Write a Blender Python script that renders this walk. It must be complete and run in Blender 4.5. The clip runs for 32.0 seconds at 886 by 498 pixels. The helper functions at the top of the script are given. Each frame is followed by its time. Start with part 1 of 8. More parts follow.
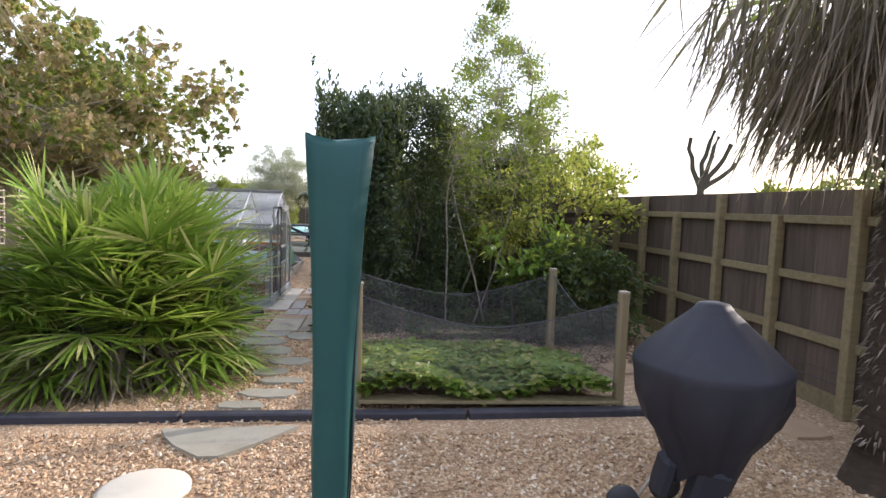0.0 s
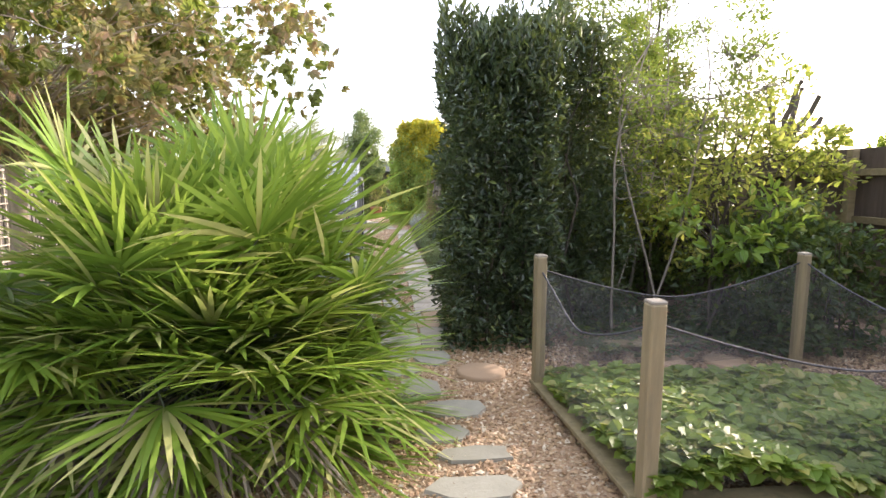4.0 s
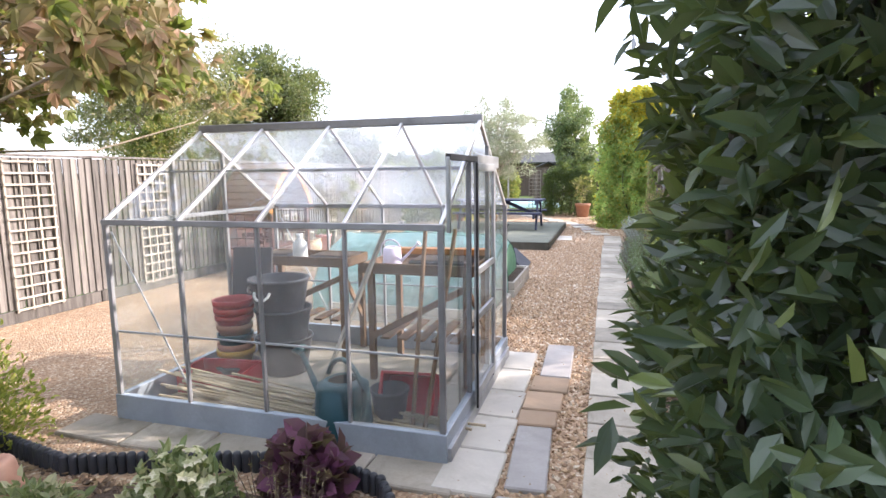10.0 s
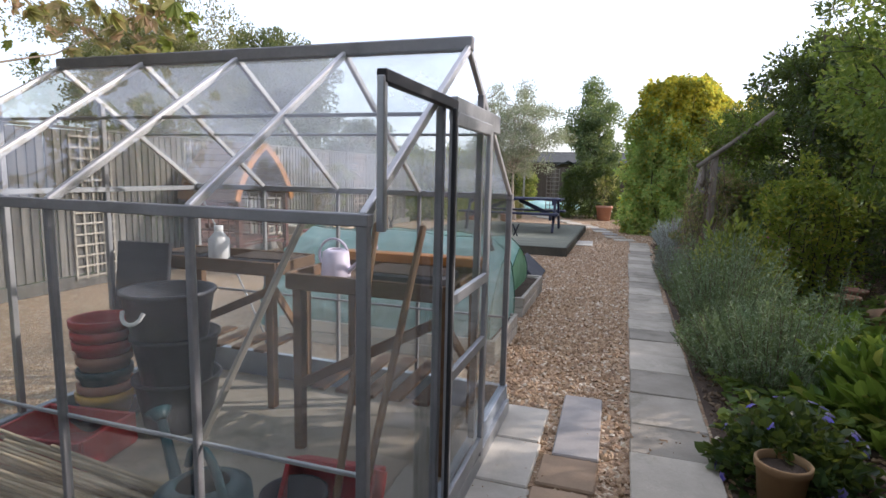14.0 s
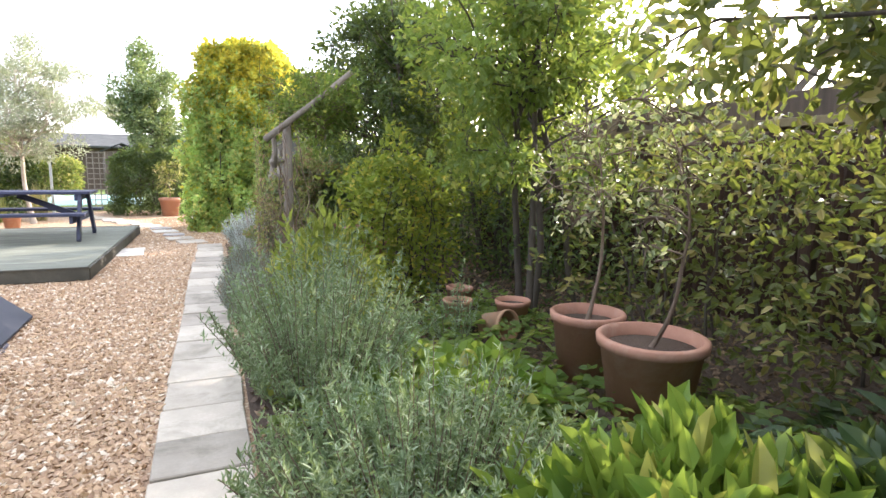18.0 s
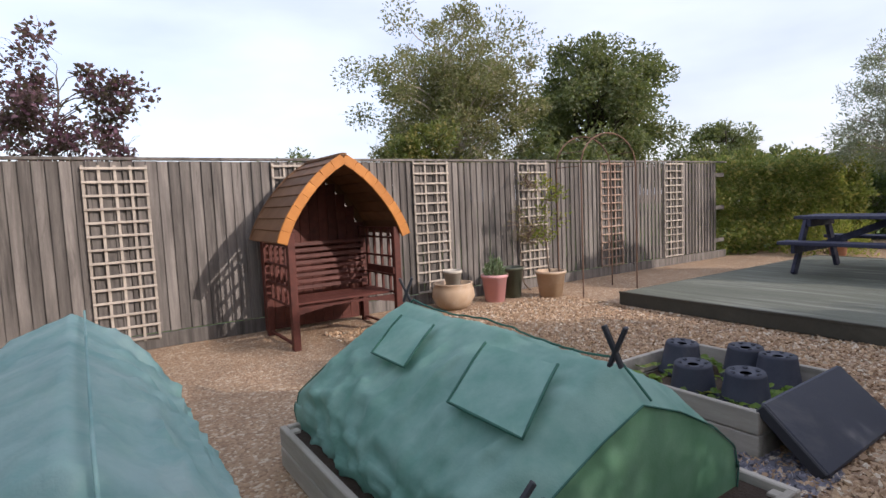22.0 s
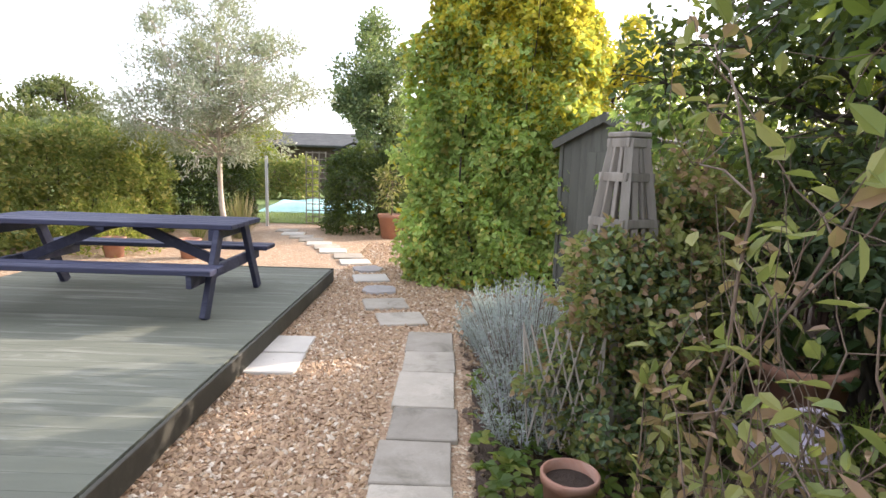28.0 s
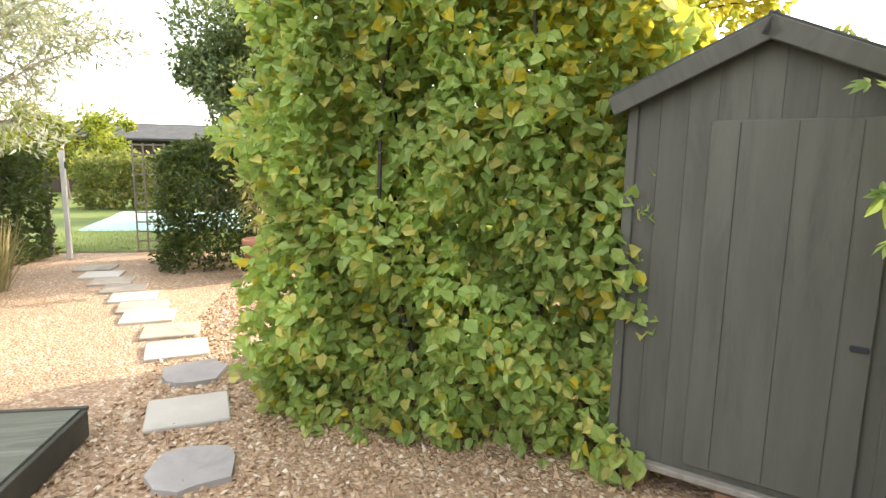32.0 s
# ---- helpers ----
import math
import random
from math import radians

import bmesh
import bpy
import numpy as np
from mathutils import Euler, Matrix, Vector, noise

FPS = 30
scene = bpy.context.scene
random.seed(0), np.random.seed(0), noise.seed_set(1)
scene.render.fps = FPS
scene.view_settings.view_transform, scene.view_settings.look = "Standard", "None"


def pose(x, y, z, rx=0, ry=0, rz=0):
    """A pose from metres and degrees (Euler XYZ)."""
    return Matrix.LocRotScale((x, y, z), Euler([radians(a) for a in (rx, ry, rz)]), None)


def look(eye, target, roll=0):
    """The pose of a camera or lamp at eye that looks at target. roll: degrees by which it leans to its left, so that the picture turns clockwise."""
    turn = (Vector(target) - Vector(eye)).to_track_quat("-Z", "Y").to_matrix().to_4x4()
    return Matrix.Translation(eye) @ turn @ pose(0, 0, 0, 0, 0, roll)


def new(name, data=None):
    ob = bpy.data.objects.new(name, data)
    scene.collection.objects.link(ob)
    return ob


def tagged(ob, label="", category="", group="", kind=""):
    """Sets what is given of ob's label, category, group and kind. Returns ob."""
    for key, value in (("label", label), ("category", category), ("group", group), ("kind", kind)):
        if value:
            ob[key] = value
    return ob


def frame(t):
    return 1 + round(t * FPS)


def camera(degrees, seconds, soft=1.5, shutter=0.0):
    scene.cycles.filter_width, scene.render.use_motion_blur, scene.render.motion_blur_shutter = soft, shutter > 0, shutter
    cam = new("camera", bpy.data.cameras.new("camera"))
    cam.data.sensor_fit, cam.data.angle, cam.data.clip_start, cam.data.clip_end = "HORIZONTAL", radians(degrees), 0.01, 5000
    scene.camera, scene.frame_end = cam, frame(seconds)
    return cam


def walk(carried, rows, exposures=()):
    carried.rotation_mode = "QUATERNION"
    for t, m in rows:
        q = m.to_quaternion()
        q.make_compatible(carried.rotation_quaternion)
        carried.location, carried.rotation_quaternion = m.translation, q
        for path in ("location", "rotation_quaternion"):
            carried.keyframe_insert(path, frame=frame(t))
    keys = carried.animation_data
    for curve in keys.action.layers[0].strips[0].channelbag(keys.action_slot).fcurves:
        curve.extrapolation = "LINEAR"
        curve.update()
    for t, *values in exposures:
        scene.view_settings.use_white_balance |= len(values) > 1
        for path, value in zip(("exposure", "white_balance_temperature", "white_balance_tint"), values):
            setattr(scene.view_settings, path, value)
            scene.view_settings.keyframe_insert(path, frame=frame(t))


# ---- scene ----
cam = camera(77.3, 32.0)
PATH = [
    (0, (3.238, -2.865, 1.846), (3.449, -0.882, 1.694), 2.2),
    (0.5, (3.114, -2.803, 1.841), (3.486, -0.845, 1.667), 1.9),
    (1, (2.811, -2.457, 1.811), (3.206, -0.507, 1.608), 2.2),
    (1.5, (2.517, -2.157, 1.842), (2.754, -0.182, 1.634), 1.7),
    (2, (2.159, -2.0, 1.774), (2.237, -0.011, 1.58), 1.3),
    (2.5, (1.87, -1.712, 1.746), (1.919, 0.276, 1.534), 1.6),
    (4.5, (1.69, -0.005, 1.702), (2.002, 1.954, 1.45), 0.3),
    (5, (1.836, 0.428, 1.681), (2.266, 2.364, 1.427), 0.7),
    (5.5, (1.986, 0.798, 1.684), (2.513, 2.711, 1.431), 1.1),
    (6, (2.155, 1.182, 1.717), (2.709, 3.086, 1.458), 1.0),
    (6.5, (2.239, 1.598, 1.724), (2.761, 3.51, 1.456), 1.3),
    (7, (2.256, 1.888, 1.774), (2.75, 3.805, 1.486), 1.3),
    (7.5, (2.385, 2.329, 1.73), (2.798, 4.262, 1.429), 0.7),
    (8, (2.348, 2.7, 1.702), (2.66, 4.653, 1.405), 1.5),
    (8.5, (2.366, 3.029, 1.686), (2.536, 5.0, 1.395), 0.8),
    (9, (2.326, 3.435, 1.657), (2.319, 5.414, 1.372), 0.3),
    (9.5, (2.237, 3.743, 1.634), (1.974, 5.706, 1.355), -0.4),
    (10, (2.156, 4.021, 1.628), (1.591, 5.921, 1.361), -0.7),
    (10.5, (2.139, 4.205, 1.639), (1.193, 5.949, 1.388), -1.3),
    (11, (2.124, 4.212, 1.62), (0.847, 5.734, 1.396), -1.1),
    (11.5, (2.143, 4.229, 1.619), (0.737, 5.634, 1.398), -1.0),
    (12, (2.104, 4.366, 1.587), (0.651, 5.719, 1.351), -0.9),
    (12.5, (1.975, 4.594, 1.588), (0.565, 5.989, 1.331), -0.7),
    (13, (1.947, 4.86, 1.533), (0.764, 6.45, 1.262), 0.1),
    (13.5, (1.965, 5.194, 1.489), (1.002, 6.924, 1.209), 0.6),
    (14, (1.959, 5.518, 1.473), (1.344, 7.402, 1.203), 1.3),
    (14.5, (1.978, 5.77, 1.459), (1.679, 7.73, 1.193), 1.7),
    (15, (2.086, 6.063, 1.356), (2.16, 8.046, 1.105), 1.5),
    (15.5, (2.133, 6.289, 1.33), (2.575, 8.224, 1.082), 2.0),
    (17.5, (2.365, 7.726, 1.364), (3.208, 9.518, 1.08), 1.0),
    (18, (2.381, 8.177, 1.369), (3.14, 10.005, 1.084), 0.7),
    (18.5, (2.373, 8.569, 1.388), (3.026, 10.438, 1.103), 0.2),
    (19, (2.203, 9.068, 1.372), (2.612, 11.006, 1.096), 0.4),
    (19.5, (2.088, 9.458, 1.351), (2.082, 11.441, 1.087), -0.7),
    (20, (2.045, 9.765, 1.387), (1.433, 11.654, 1.146), -2.2),
    (20.5, (1.966, 10.096, 1.336), (0.945, 11.803, 1.125), -2.5),
    (21, (1.975, 10.248, 1.353), (0.667, 11.749, 1.165), -2.5),
    (21.5, (2.002, 10.294, 1.348), (0.5, 11.603, 1.175), -2.5),
    (22, (1.975, 10.311, 1.352), (0.307, 11.401, 1.183), -2.5),
    (22.5, (1.941, 10.306, 1.358), (0.199, 11.273, 1.188), -2.3),
    (23, (1.947, 10.33, 1.348), (0.184, 11.259, 1.176), -2.1),
    (23.5, (2.006, 10.504, 1.318), (0.268, 11.475, 1.133), -2.2),
    (24, (2.121, 10.878, 1.325), (0.541, 12.085, 1.111), -1.7),
    (24.5, (2.217, 11.22, 1.314), (0.915, 12.719, 1.073), -0.3),
    (25, (2.268, 11.652, 1.307), (1.369, 13.422, 1.062), 1.2),
    (25.5, (2.303, 11.987, 1.282), (1.71, 13.883, 1.048), 1.9),
    (26, (2.313, 12.386, 1.254), (1.965, 14.341, 1.017), 1.9),
    (26.5, (2.302, 12.797, 1.242), (2.095, 14.771, 0.993), 1.5),
    (28.5, (2.421, 14.236, 1.558), (2.429, 16.213, 1.256), 1.8),
    (29, (2.427, 14.654, 1.547), (2.438, 16.632, 1.245), 1.6),
    (29.5, (2.542, 15.039, 1.54), (2.665, 17.014, 1.246), 1.7),
    (30, (2.643, 15.487, 1.52), (3.081, 17.417, 1.232), 2.2),
    (30.5, (2.583, 16.003, 1.524), (3.139, 17.901, 1.224), 2.4),
    (31, (2.511, 16.566, 1.539), (3.06, 18.465, 1.234), 2.3),
    (31.5, (2.524, 17.157, 1.557), (3.026, 19.068, 1.242), 1.5),
    (32, (2.397, 17.673, 1.502), (2.727, 19.623, 1.201), 1.0),
]
walk(cam, [(t, look(eye, target, roll)) for t, eye, target, roll in PATH], exposures=[(0, 0.42, 6400, 20), (2.5, 0.5, 6400, 20), (4.5, 1.08, 6800, 20), (6, 1.15, 6800, 20), (7, 1.4, 6600, 21), (8, 1.85, 6400, 21), (9, 1.85, 6300, 22), (9.5, 1.65, 6300, 22), (10.2, 1.05, 6250, 22), (11, 0.5, 6200, 22), (13, 0.25, 6200, 22), (14, 0.08, 6200, 21), (15, 0.33, 6300, 21), (17.5, 1.6, 6500, 19), (19, 1.3, 6500, 20), (20.5, 0.25, 6400, 21), (21.5, -0.2, 6300, 22), (23, -0.42, 6300, 21), (24, -0.45, 6400, 22), (25, 0.0, 6500, 23), (26.5, 0.65, 6600, 22), (28.5, 1.05, 6600, 21), (30, 1.15, 7100, 21), (32, 1.35, 7300, 17)])

# ---- light ----
SUN_AZ, SUN_EL = radians(64), radians(24)
world = bpy.data.worlds.new("world")
scene.world = world
world.use_nodes = True
wn = world.node_tree.nodes
wn.clear()
w_out = wn.new("ShaderNodeOutputWorld")
w_bg = wn.new("ShaderNodeBackground")
w_sky = wn.new("ShaderNodeTexSky")
w_sky.sky_type = "NISHITA"
w_sky.sun_disc = False
w_sky.sun_elevation, w_sky.sun_rotation = SUN_EL, SUN_AZ
w_sky.air_density, w_sky.dust_density, w_sky.ozone_density = 1.0, 2.5, 1.0
w_bg.inputs["Strength"].default_value = 0.135
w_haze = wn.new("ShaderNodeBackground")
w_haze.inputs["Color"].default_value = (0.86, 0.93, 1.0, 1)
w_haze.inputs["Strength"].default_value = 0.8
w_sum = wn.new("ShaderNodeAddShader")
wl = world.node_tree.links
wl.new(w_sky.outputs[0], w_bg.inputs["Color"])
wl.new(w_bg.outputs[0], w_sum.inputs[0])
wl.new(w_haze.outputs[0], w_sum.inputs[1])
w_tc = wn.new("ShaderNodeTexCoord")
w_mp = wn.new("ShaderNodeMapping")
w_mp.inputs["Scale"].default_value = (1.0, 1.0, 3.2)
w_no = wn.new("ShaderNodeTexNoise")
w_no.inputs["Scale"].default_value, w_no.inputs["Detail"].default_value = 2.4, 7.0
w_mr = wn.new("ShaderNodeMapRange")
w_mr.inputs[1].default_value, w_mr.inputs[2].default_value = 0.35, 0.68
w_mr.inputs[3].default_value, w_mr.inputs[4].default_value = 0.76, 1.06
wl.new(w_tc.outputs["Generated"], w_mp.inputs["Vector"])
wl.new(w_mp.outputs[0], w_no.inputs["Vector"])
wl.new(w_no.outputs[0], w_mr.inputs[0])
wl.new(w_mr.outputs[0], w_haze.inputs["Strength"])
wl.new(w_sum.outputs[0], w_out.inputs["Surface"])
sun_data = bpy.data.lights.new("sun", "SUN")
sun_data.energy, sun_data.angle, sun_data.color = 4.2, radians(0.6), (1.0, 0.92, 0.8)
sun = new("sun", sun_data)
sun_to = Vector((math.sin(SUN_AZ) * math.cos(SUN_EL), math.cos(SUN_AZ) * math.cos(SUN_EL), math.sin(SUN_EL)))
sun.matrix_world = look(sun_to * 60, (0, 0, 0))


# ---- materials ----
def tree_of(name):
    m = bpy.data.materials.new(name)
    m.use_nodes = True
    nt = m.node_tree
    nt.nodes.clear()
    out = nt.nodes.new("ShaderNodeOutputMaterial")
    return m, nt, out


def put(nt, kind, **values):
    n = nt.nodes.new(kind)
    for k, v in values.items():
        n.inputs[k.replace("_", " ")].default_value = v
    return n


def wire(nt, a, b):
    nt.links.new(a, b)


def mixer(nt, fac, a, b, blend="MIX"):
    n = nt.nodes.new("ShaderNodeMix")
    n.data_type, n.blend_type = "RGBA", blend
    for sock, v in ((n.inputs[0], fac), (n.inputs[6], a), (n.inputs[7], b)):
        if hasattr(v, "links"):
            wire(nt, v, sock)
        elif isinstance(v, tuple):
            sock.default_value = (*v, 1)
        else:
            sock.default_value = v
    return n.outputs[2]


def ramp(nt, fac, lo, hi):
    n = nt.nodes.new("ShaderNodeMapRange")
    n.inputs[1].default_value, n.inputs[2].default_value = lo, hi
    wire(nt, fac, n.inputs[0])
    return n.outputs[0]


def places(nt, stretch=(1, 1, 1), shift=True):
    tc = nt.nodes.new("ShaderNodeTexCoord")
    info = nt.nodes.new("ShaderNodeObjectInfo")
    mp = nt.nodes.new("ShaderNodeMapping")
    mp.inputs["Scale"].default_value = stretch
    wire(nt, tc.outputs["Object"], mp.inputs["Vector"])
    if shift:
        mul = nt.nodes.new("ShaderNodeMath")
        mul.operation = "MULTIPLY"
        mul.inputs[1].default_value = 37.0
        wire(nt, info.outputs["Random"], mul.inputs[0])
        wire(nt, mul.outputs[0], mp.inputs["Location"])
    return mp.outputs[0], info.outputs["Random"]


def surf(name, a, b, c=None, scale=3.0, fine=45.0, rough=0.8, bump=0.4, depth=0.006, metal=0.0, stretch=(1, 1, 1), rand=0.2, spec=0.3, stain=0.5):
    """A matt or glossy solid in two colours, with stains of a third, grain, bump and a shade of its own for each piece."""
    m, nt, out = tree_of(name)
    co, rnd = places(nt, stretch)
    n1 = put(nt, "ShaderNodeTexNoise", Scale=scale, Detail=5.0, Roughness=0.6)
    n2 = put(nt, "ShaderNodeTexNoise", Scale=fine, Detail=4.0, Roughness=0.65)
    wire(nt, co, n1.inputs["Vector"])
    wire(nt, co, n2.inputs["Vector"])
    col = mixer(nt, ramp(nt, n1.outputs[0], 0.3, 0.7), a, b)
    col = mixer(nt, ramp(nt, n2.outputs[0], 0.35, 0.75), col, mixer(nt, 0.5, col, b))
    if c:
        n3 = put(nt, "ShaderNodeTexNoise", Scale=scale * 0.6, Detail=8.0, Roughness=0.7, Distortion=0.6)
        wire(nt, co, n3.inputs["Vector"])
        edge = ramp(nt, n3.outputs[0], 0.52, 0.72)
        sc = nt.nodes.new("ShaderNodeMath")
        sc.operation = "MULTIPLY"
        sc.inputs[1].default_value = stain
        wire(nt, edge, sc.inputs[0])
        col = mixer(nt, sc.outputs[0], col, c)
    hs = nt.nodes.new("ShaderNodeHueSaturation")
    val = nt.nodes.new("ShaderNodeMapRange")
    val.inputs[3].default_value, val.inputs[4].default_value = 1 - rand, 1 + rand
    wire(nt, rnd, val.inputs[0])
    wire(nt, val.outputs[0], hs.inputs["Value"])
    wire(nt, col, hs.inputs["Color"])
    bs = put(nt, "ShaderNodeBsdfPrincipled", Metallic=metal)
    bs.inputs["Specular IOR Level"].default_value = spec
    rr = nt.nodes.new("ShaderNodeMapRange")
    rr.inputs[3].default_value, rr.inputs[4].default_value = max(rough - 0.12, 0.05), min(rough + 0.12, 1)
    wire(nt, n1.outputs[0], rr.inputs[0])
    wire(nt, rr.outputs[0], bs.inputs["Roughness"])
    wire(nt, hs.outputs[0], bs.inputs["Base Color"])
    bp = put(nt, "ShaderNodeBump", Strength=bump, Distance=depth)
    wire(nt, n2.outputs[0], bp.inputs["Height"])
    wire(nt, bp.outputs[0], bs.inputs["Normal"])
    wire(nt, bs.outputs[0], out.inputs[0])
    return m


def leafy(name, a, b, c, rough=0.45, thin=0.4, odd=0.12, spec=0.4):
    """Leaves: each takes a shade between a and b, a few take c; light passes through."""
    m, nt, out = tree_of(name)
    geo = nt.nodes.new("ShaderNodeNewGeometry")
    isl = geo.outputs["Random Per Island"]
    col = mixer(nt, isl, a, b)
    frac = nt.nodes.new("ShaderNodeMath")
    frac.operation = "MULTIPLY"
    frac.inputs[1].default_value = 17.31
    wire(nt, isl, frac.inputs[0])
    fr = nt.nodes.new("ShaderNodeMath")
    fr.operation = "FRACT"
    wire(nt, frac.outputs[0], fr.inputs[0])
    lt = nt.nodes.new("ShaderNodeMath")
    lt.operation = "LESS_THAN"
    lt.inputs[1].default_value = odd
    wire(nt, fr.outputs[0], lt.inputs[0])
    col = mixer(nt, lt.outputs[0], col, c)
    tc = nt.nodes.new("ShaderNodeTexCoord")
    n1 = put(nt, "ShaderNodeTexNoise", Scale=1.6, Detail=3.0)
    wire(nt, tc.outputs["Object"], n1.inputs["Vector"])
    hs = nt.nodes.new("ShaderNodeHueSaturation")
    v = nt.nodes.new("ShaderNodeMapRange")
    v.inputs[1].default_value, v.inputs[2].default_value = 0.3, 0.7
    v.inputs[3].default_value, v.inputs[4].default_value = 0.7, 1.3
    wire(nt, n1.outputs[0], v.inputs[0])
    wire(nt, v.outputs[0], hs.inputs["Value"])
    wire(nt, col, hs.inputs["Color"])
    bs = put(nt, "ShaderNodeBsdfPrincipled", Roughness=rough)
    bs.inputs["Specular IOR Level"].default_value = spec
    wire(nt, hs.outputs[0], bs.inputs["Base Color"])
    tr = nt.nodes.new("ShaderNodeBsdfTranslucent")
    bright = mixer(nt, 0.35, hs.outputs[0], (0.5, 0.6, 0.08))
    wire(nt, bright, tr.inputs["Color"])
    mx = nt.nodes.new("ShaderNodeMixShader")
    mx.inputs[0].default_value = thin
    wire(nt, bs.outputs[0], mx.inputs[1])
    wire(nt, tr.outputs[0], mx.inputs[2])
    wire(nt, mx.outputs[0], out.inputs[0])
    return m


def clear(name, tint=(0.92, 0.96, 0.95), dirt_sheen=0.12, rough=0.03, film=(0.7, 0.72, 0.7)):
    """Thin panes: see-through with a mirror gloss and a film that serves dirty glass and painted sky sheen."""
    m, nt, out = tree_of(name)
    co, rnd = places(nt)
    n1 = put(nt, "ShaderNodeTexNoise", Scale=1.7, Detail=7.0, Roughness=0.65)
    wire(nt, co, n1.inputs["Vector"])
    tr = nt.nodes.new("ShaderNodeBsdfTransparent")
    tr.inputs[0].default_value = (*tint, 1)
    df = nt.nodes.new("ShaderNodeBsdfTranslucent")
    df.inputs[0].default_value = (*film, 1)
    gl = put(nt, "ShaderNodeBsdfGlossy", Roughness=rough)
    fr = put(nt, "ShaderNodeFresnel", IOR=1.5)
    mr = nt.nodes.new("ShaderNodeMapRange")
    mr.inputs[1].default_value, mr.inputs[2].default_value = 0.35, 0.75
    mr.inputs[3].default_value, mr.inputs[4].default_value = dirt_sheen * 0.4, dirt_sheen * 2.0
    wire(nt, n1.outputs[0], mr.inputs[0])
    m1 = nt.nodes.new("ShaderNodeMixShader")
    wire(nt, mr.outputs[0], m1.inputs[0])
    wire(nt, tr.outputs[0], m1.inputs[1])
    wire(nt, df.outputs[0], m1.inputs[2])
    m2 = nt.nodes.new("ShaderNodeMixShader")
    wire(nt, fr.outputs[0], m2.inputs[0])
    wire(nt, m1.outputs[0], m2.inputs[1])
    wire(nt, gl.outputs[0], m2.inputs[2])
    wire(nt, m2.outputs[0], out.inputs[0])
    return m


def woven(name, a, b, hole, scale=160.0, rough=0.6):
    """Netting: fine threads with gaps between them."""
    m, nt, out = tree_of(name)
    co, rnd = places(nt, shift=False)
    n1 = put(nt, "ShaderNodeTexNoise", Scale=5.0, Detail=6.0, Roughness=0.6)
    wire(nt, co, n1.inputs["Vector"])
    n2 = put(nt, "ShaderNodeTexNoise", Scale=scale, Detail=2.0)
    wire(nt, co, n2.inputs["Vector"])
    col = mixer(nt, ramp(nt, n1.outputs[0], 0.35, 0.65), a, b)
    bs = put(nt, "ShaderNodeBsdfPrincipled", Roughness=rough)
    wire(nt, col, bs.inputs["Base Color"])
    bp = put(nt, "ShaderNodeBump", Strength=0.35, Distance=0.004)
    wire(nt, n2.outputs[0], bp.inputs["Height"])
    wire(nt, bp.outputs[0], bs.inputs["Normal"])
    tl = nt.nodes.new("ShaderNodeBsdfTranslucent")
    wire(nt, col, tl.inputs[0])
    ms = nt.nodes.new("ShaderNodeMixShader")
    ms.inputs[0].default_value = 0.3
    wire(nt, bs.outputs[0], ms.inputs[1])
    wire(nt, tl.outputs[0], ms.inputs[2])
    tr = nt.nodes.new("ShaderNodeBsdfTransparent")
    mx = nt.nodes.new("ShaderNodeMixShader")
    mx.inputs[0].default_value = hole
    wire(nt, ms.outputs[0], mx.inputs[1])
    wire(nt, tr.outputs[0], mx.inputs[2])
    wire(nt, mx.outputs[0], out.inputs[0])
    return m


def gravel_mat(name, a, b, c, cell=55.0):
    m, nt, out = tree_of(name)
    co, rnd = places(nt, shift=False)
    vo = nt.nodes.new("ShaderNodeTexVoronoi")
    vo.inputs["Scale"].default_value = cell
    wire(nt, co, vo.inputs["Vector"])
    sep = nt.nodes.new("ShaderNodeSeparateColor")
    wire(nt, vo.outputs["Color"], sep.inputs[0])
    big = put(nt, "ShaderNodeTexNoise", Scale=0.8, Detail=6.0, Roughness=0.6)
    wire(nt, co, big.inputs["Vector"])
    col = mixer(nt, sep.outputs[0], a, b)
    col = mixer(nt, ramp(nt, sep.outputs[1], 0.75, 0.95), col, c)
    col = mixer(nt, ramp(nt, big.outputs[0], 0.45, 0.8), col, mixer(nt, 0.55, col, (0.16, 0.11, 0.07)))
    bs = put(nt, "ShaderNodeBsdfPrincipled", Roughness=0.85)
    wire(nt, col, bs.inputs["Base Color"])
    bp = put(nt, "ShaderNodeBump", Strength=0.9, Distance=0.012)
    bp.invert = True
    wire(nt, vo.outputs["Distance"], bp.inputs["Height"])
    wire(nt, bp.outputs[0], bs.inputs["Normal"])
    wire(nt, bs.outputs[0], out.inputs[0])
    return m


def pebble_mat(name, a, b, c):
    m, nt, out = tree_of(name)
    geo = nt.nodes.new("ShaderNodeNewGeometry")
    isl = geo.outputs["Random Per Island"]
    col = mixer(nt, isl, a, b)
    mu = nt.nodes.new("ShaderNodeMath")
    mu.operation = "MULTIPLY"
    mu.inputs[1].default_value = 23.7
    wire(nt, isl, mu.inputs[0])
    fr = nt.nodes.new("ShaderNodeMath")
    fr.operation = "FRACT"
    wire(nt, mu.outputs[0], fr.inputs[0])
    col = mixer(nt, ramp(nt, fr.outputs[0], 0.8, 0.95), col, c)
    bs = put(nt, "ShaderNodeBsdfPrincipled", Roughness=0.75)
    wire(nt, col, bs.inputs["Base Color"])
    wire(nt, bs.outputs[0], out.inputs[0])
    return m


